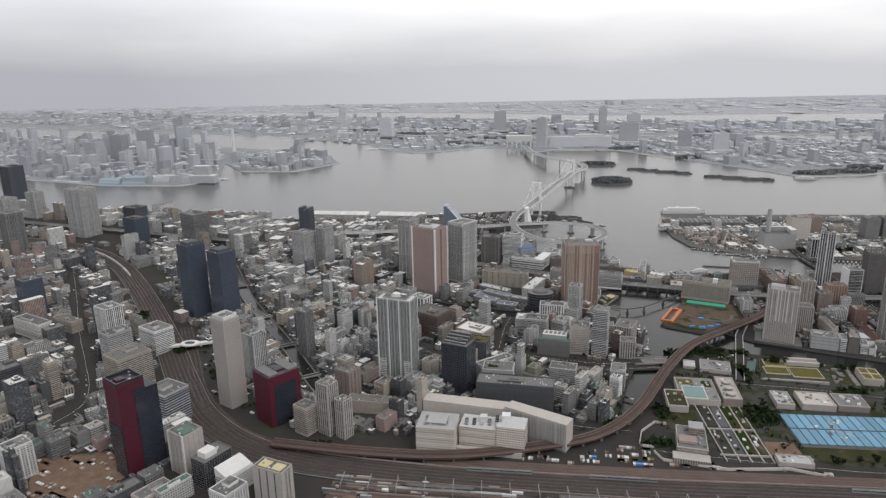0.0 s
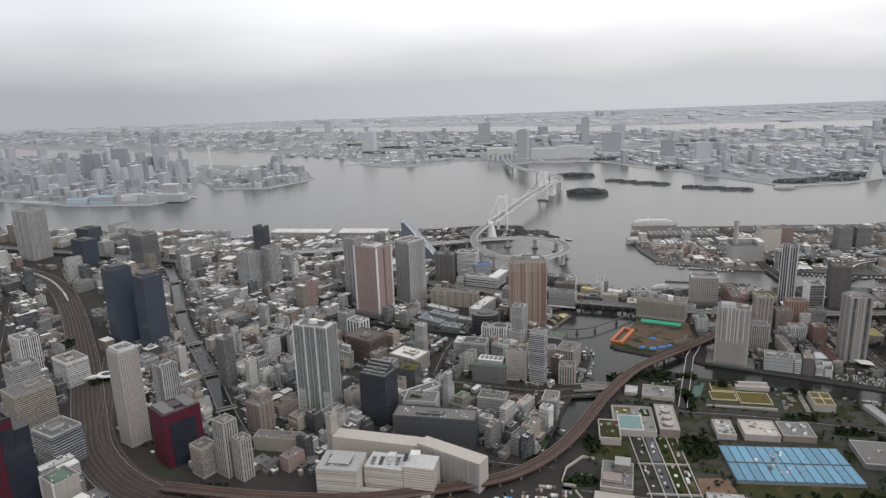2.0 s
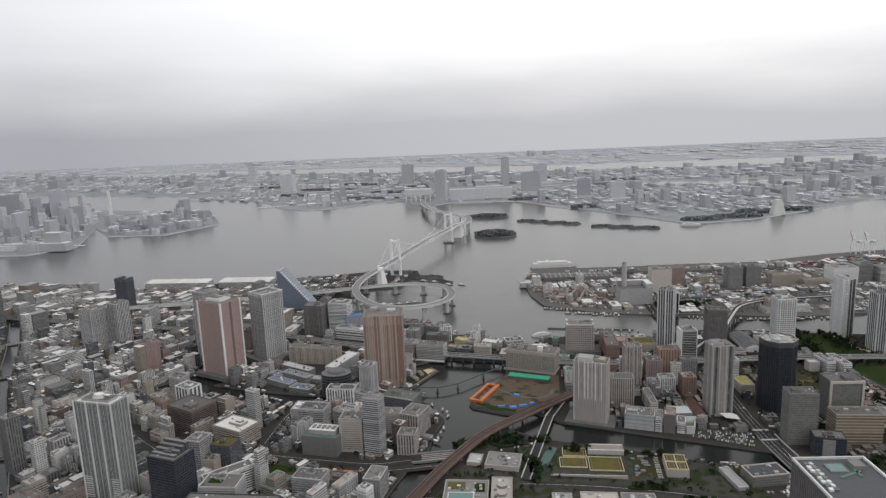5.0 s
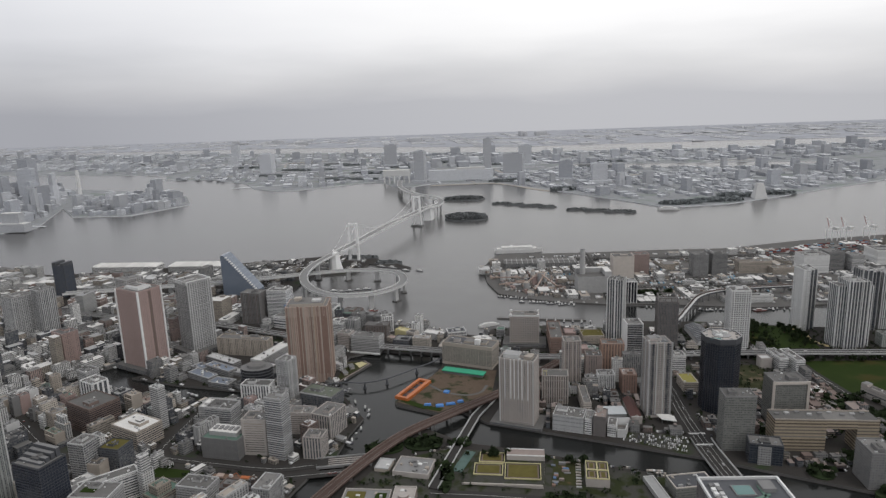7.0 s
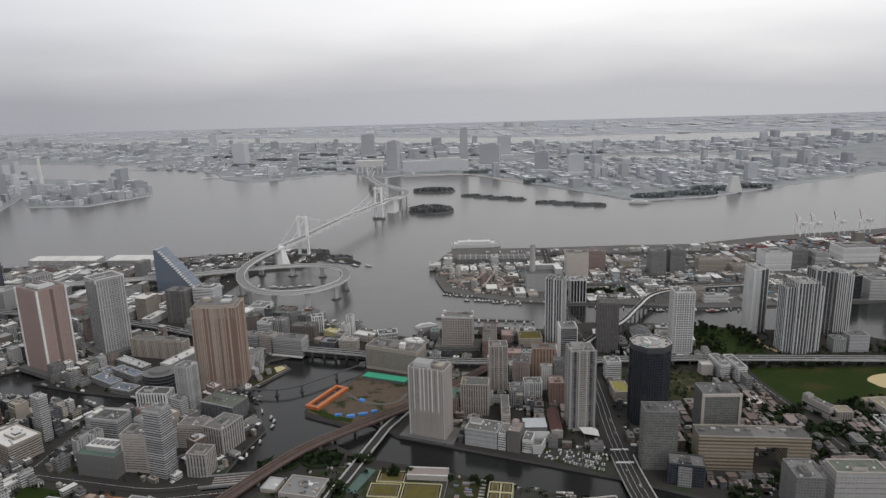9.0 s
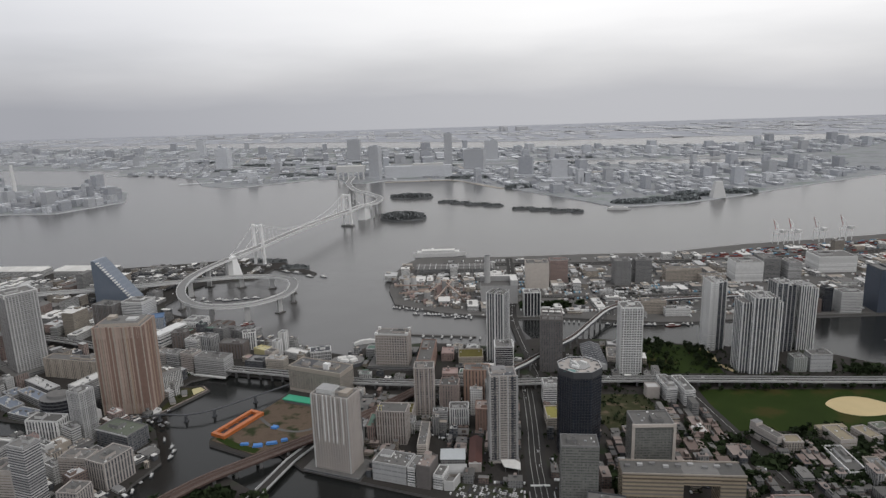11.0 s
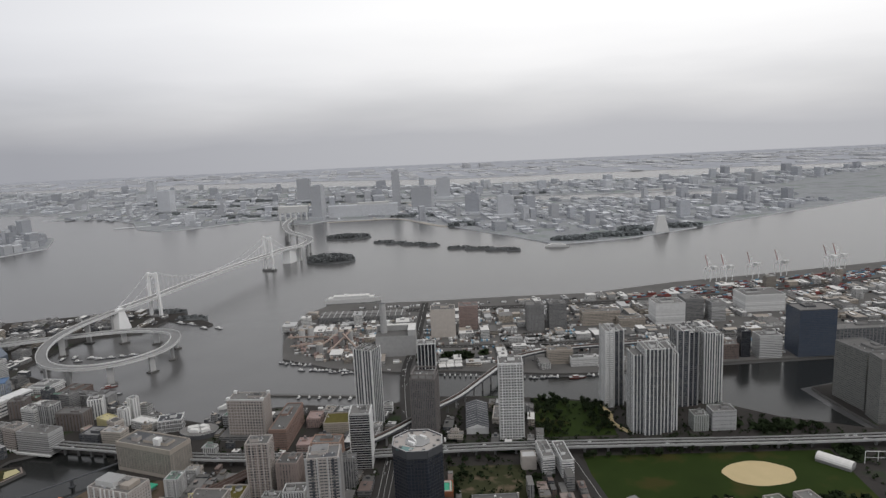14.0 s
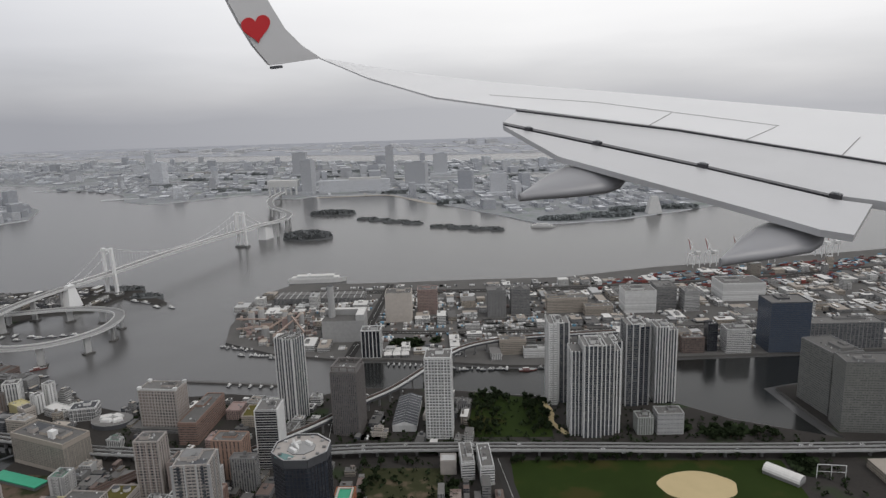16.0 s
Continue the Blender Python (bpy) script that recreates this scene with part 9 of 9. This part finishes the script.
def car(x, y, z, rot):
    c = traffic.choice(("car_white", "car_white", "car_dark", "grey", "rust"))
    word = {"car_white": "white", "car_dark": "black", "grey": "grey", "rust": "dark red"}[c]
    t = thing("car", f"small {word} car driving on the road", "car", x, y, z, rot, "cars on the roads")
    part("body", body[c], t)
    part("cabin", cabin, t)
    for o in (-0.7, 0.75):
        part("wheel_pair", wheel, t).location = (o, 0, 0)


for l, z, lane, n in ((ex_line, 6.0, 2.6, 70), *[(q[0], 0.13, 2.0, 12) for q in LANES[5:14]]):
    for _ in range(n):
        k = traffic.randrange(len(l) - 1)
        f, side = traffic.random(), traffic.choice((-1, 1))
        (ax, ay), (bx, by) = l[k], l[k + 1]
        q = math.dist((ax, ay), (bx, by)) or 1.0
        x, y = ax + (bx - ax) * f - (by - ay) / q * lane * side, ay + (by - ay) * f + (bx - ax) / q * lane * side
        if 100 < y < 1150 and -700 < x < 950:
            car(x, y, z + (0.4 if z < 1 else 0.02), math.degrees(math.atan2(by - ay, bx - ax)) + (0 if side < 0 else 180))

# ---- the aircraft's wing, at the flight's end, placed and shaped to fit that view ----
wing = new("aircraft_wing")
tagged(wing, "white airliner wing with drooped flaps and upturned tip", "aircraft wing")
wing.matrix_basis = Matrix(((-0.6119, -0.7910, 0.0, 491.409), (0.7739, -0.5986, -0.2067, 344.156), (0.1635, -0.1265, 0.9784, 223.270), (0, 0, 0, 1)))
M["wing_paint"] = surface("white_wing_paint", (0.70, 0.70, 0.70), rough=0.35, vary=0.06, scale=1.5)
# Wing white greyed to put the tilted flaps' shading into their colour.
M["shaded_flap"] = surface("flap_shade_grey", (0.52, 0.52, 0.525), rough=0.35, vary=0.12, scale=1.2)
# Darker still: underside shade painted into the fairings.
M["wing_under"] = surface("fairing_shade_grey", (0.29, 0.29, 0.30), rough=0.35, vary=0.1, scale=2.0)
M["heart_red"] = surface("red_tip_mark", (0.62, 0.03, 0.035), rough=0.4, vary=0.05)


def slab(pts, z, thick, m="wing_paint"):
    s = Shape()
    s.prism(pts[::-1], z - thick, z, m, bottom=True)
    return s


part("main_panel", slab([(-0.3, -0.68), (0.21, -0.65), (1.33, -0.52), (2.48, -0.24), (3.27, -0.07), (4.49, -0.19), (6.16, -0.54), (4.65, -0.61), (3.45, -0.83), (2.37, -1.19), (0.64, -1.74), (0.0, -1.94)], 0.0, 0.014), wing)
part("rear_panel", slab([(-0.3, -0.66), (0.2, -0.62), (1.31, -0.48), (2.43, -0.18), (2.25, 0.11), (1.49, 0.06), (0.81, 0.02), (0.15, 0.01), (0.01, -0.05), (-0.3, -0.13)], -0.006, 0.04, "shaded_flap"), wing)
part("flap", slab([(2.19, 0.16), (1.44, 0.11), (0.78, 0.06), (0.13, 0.05), (0.0, 0.0), (-0.1, 0.40), (0.01, 0.44), (0.28, 0.43), (1.03, 0.43), (1.43, 0.43)], -0.01, 0.03, "shaded_flap"), wing)
part("gap_seal", slab([(-0.3, -0.67), (0.2, -0.635), (1.32, -0.50), (2.46, -0.20), (2.43, -0.18), (1.31, -0.485), (0.2, -0.62), (-0.3, -0.655)], 0.004, 0.02, "black"), wing)
part("hinge_gap", slab([(2.25, 0.11), (1.49, 0.06), (0.81, 0.02), (0.13, 0.01), (0.13, 0.04), (0.79, 0.052), (1.45, 0.095), (2.2, 0.15)], -0.004, 0.02, "black"), wing)
for x, y in ((1.98, 0.135), (1.45, 0.09), (0.79, 0.045), (0.14, 0.03)):
    part("hinge_fitting", Shape().box(x, y, -0.02, 0.045, 0.032, 0.03, "black").box(x, y, 0.01, 0.02, 0.015, 0.006, "metal"), wing)
for a, b in (((1.25, 0.43), (1.30, 0.85)), ((0.155, 0.43), (0.21, 0.79))):
    s, n, slim = Shape(), 16, 1.0 if a[0] > 1 else 0.67
    stations = [(-0.45, 0.15), (-0.2, 0.20), (0.0, 0.20), (0.25, 0.163), (0.5, 0.118), (0.75, 0.062), (0.93, 0.026), (1.0, 0.01)]
    for f, r in stations:
        for i in range(n):
            q = 2 * math.pi * i / n
            s.v.append((a[0] + (b[0] - a[0]) * max(f, 0) + slim * r * math.cos(q), a[1] + (b[1] - a[1]) * f, -0.105 - 0.012 * f + (0.018 + 0.2 * slim * r) * math.sin(q)))
    for k in range(len(stations) - 1):
        for i in range(n):
            j = (i + 1) % n
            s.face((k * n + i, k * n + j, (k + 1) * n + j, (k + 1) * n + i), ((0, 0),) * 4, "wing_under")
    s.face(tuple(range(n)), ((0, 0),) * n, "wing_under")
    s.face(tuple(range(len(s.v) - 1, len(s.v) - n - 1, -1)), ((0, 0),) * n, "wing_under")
    fairing = part("flap_fairing", s, wing)
    for face in fairing.data.polygons:
        face.use_smooth = len(face.vertices) == 4
s = Shape()
prof = [(0.04, -0.03), (0.20, 0.20), (0.32, 0.45), (0.41, 0.68), (0.46, 0.91), (0.11, 1.0), (-0.03, 0.66), (-0.19, 0.35), (-0.37, 0.15), (-0.60, -0.02)]
for xx in (6.22, 6.30):
    s.v += [(xx, py, pz) for py, pz in prof]
s.face(tuple(range(10)), [(0, 0)] * 10, "wing_paint")
s.face(tuple(range(19, 9, -1)), [(0, 0)] * 10, "wing_paint")
for i in range(10):
    j = (i + 1) % 10
    s.face((j, i, 10 + i, 10 + j), ((0, 0),) * 4, "wing_paint")
tip = part("wingtip", s, wing)
s = Shape()
heart = [(16 * math.sin(a) ** 3, 13 * math.cos(a) - 5 * math.cos(2 * a) - 2 * math.cos(3 * a) - math.cos(4 * a)) for a in [i * math.pi / 16 for i in range(32)]]
for xx in (6.205, 6.215):
    s.v += [(xx, 0.145 - hx * 0.0105, 0.385 + hz * 0.0098 + hx * 0.001) for hx, hz in heart]
s.face(tuple(range(32)), [(0, 0)] * 32, "heart_red")
s.face(tuple(range(63, 31, -1)), [(0, 0)] * 32, "heart_red")
part("heart_mark", s, tip, "red heart painted on the wingtip")
part("tip_light", Shape().box(6.2, -0.02, -0.065, 0.06, 0.13, 0.025, "slate"), wing)
s = Shape().strip([(0.9, -0.52), (0.95, -1.0), (2.2, -0.78), (3.0, -0.42)], 0.006, 0.001, 0.002, "grey").strip([(1.5, -0.45), (1.62, -0.86)], 0.005, 0.001, 0.002, "grey").strip([(0.4, -0.6), (0.5, -1.05)], 0.005, 0.001, 0.002, "grey")
part("panel_seam", s, wing)
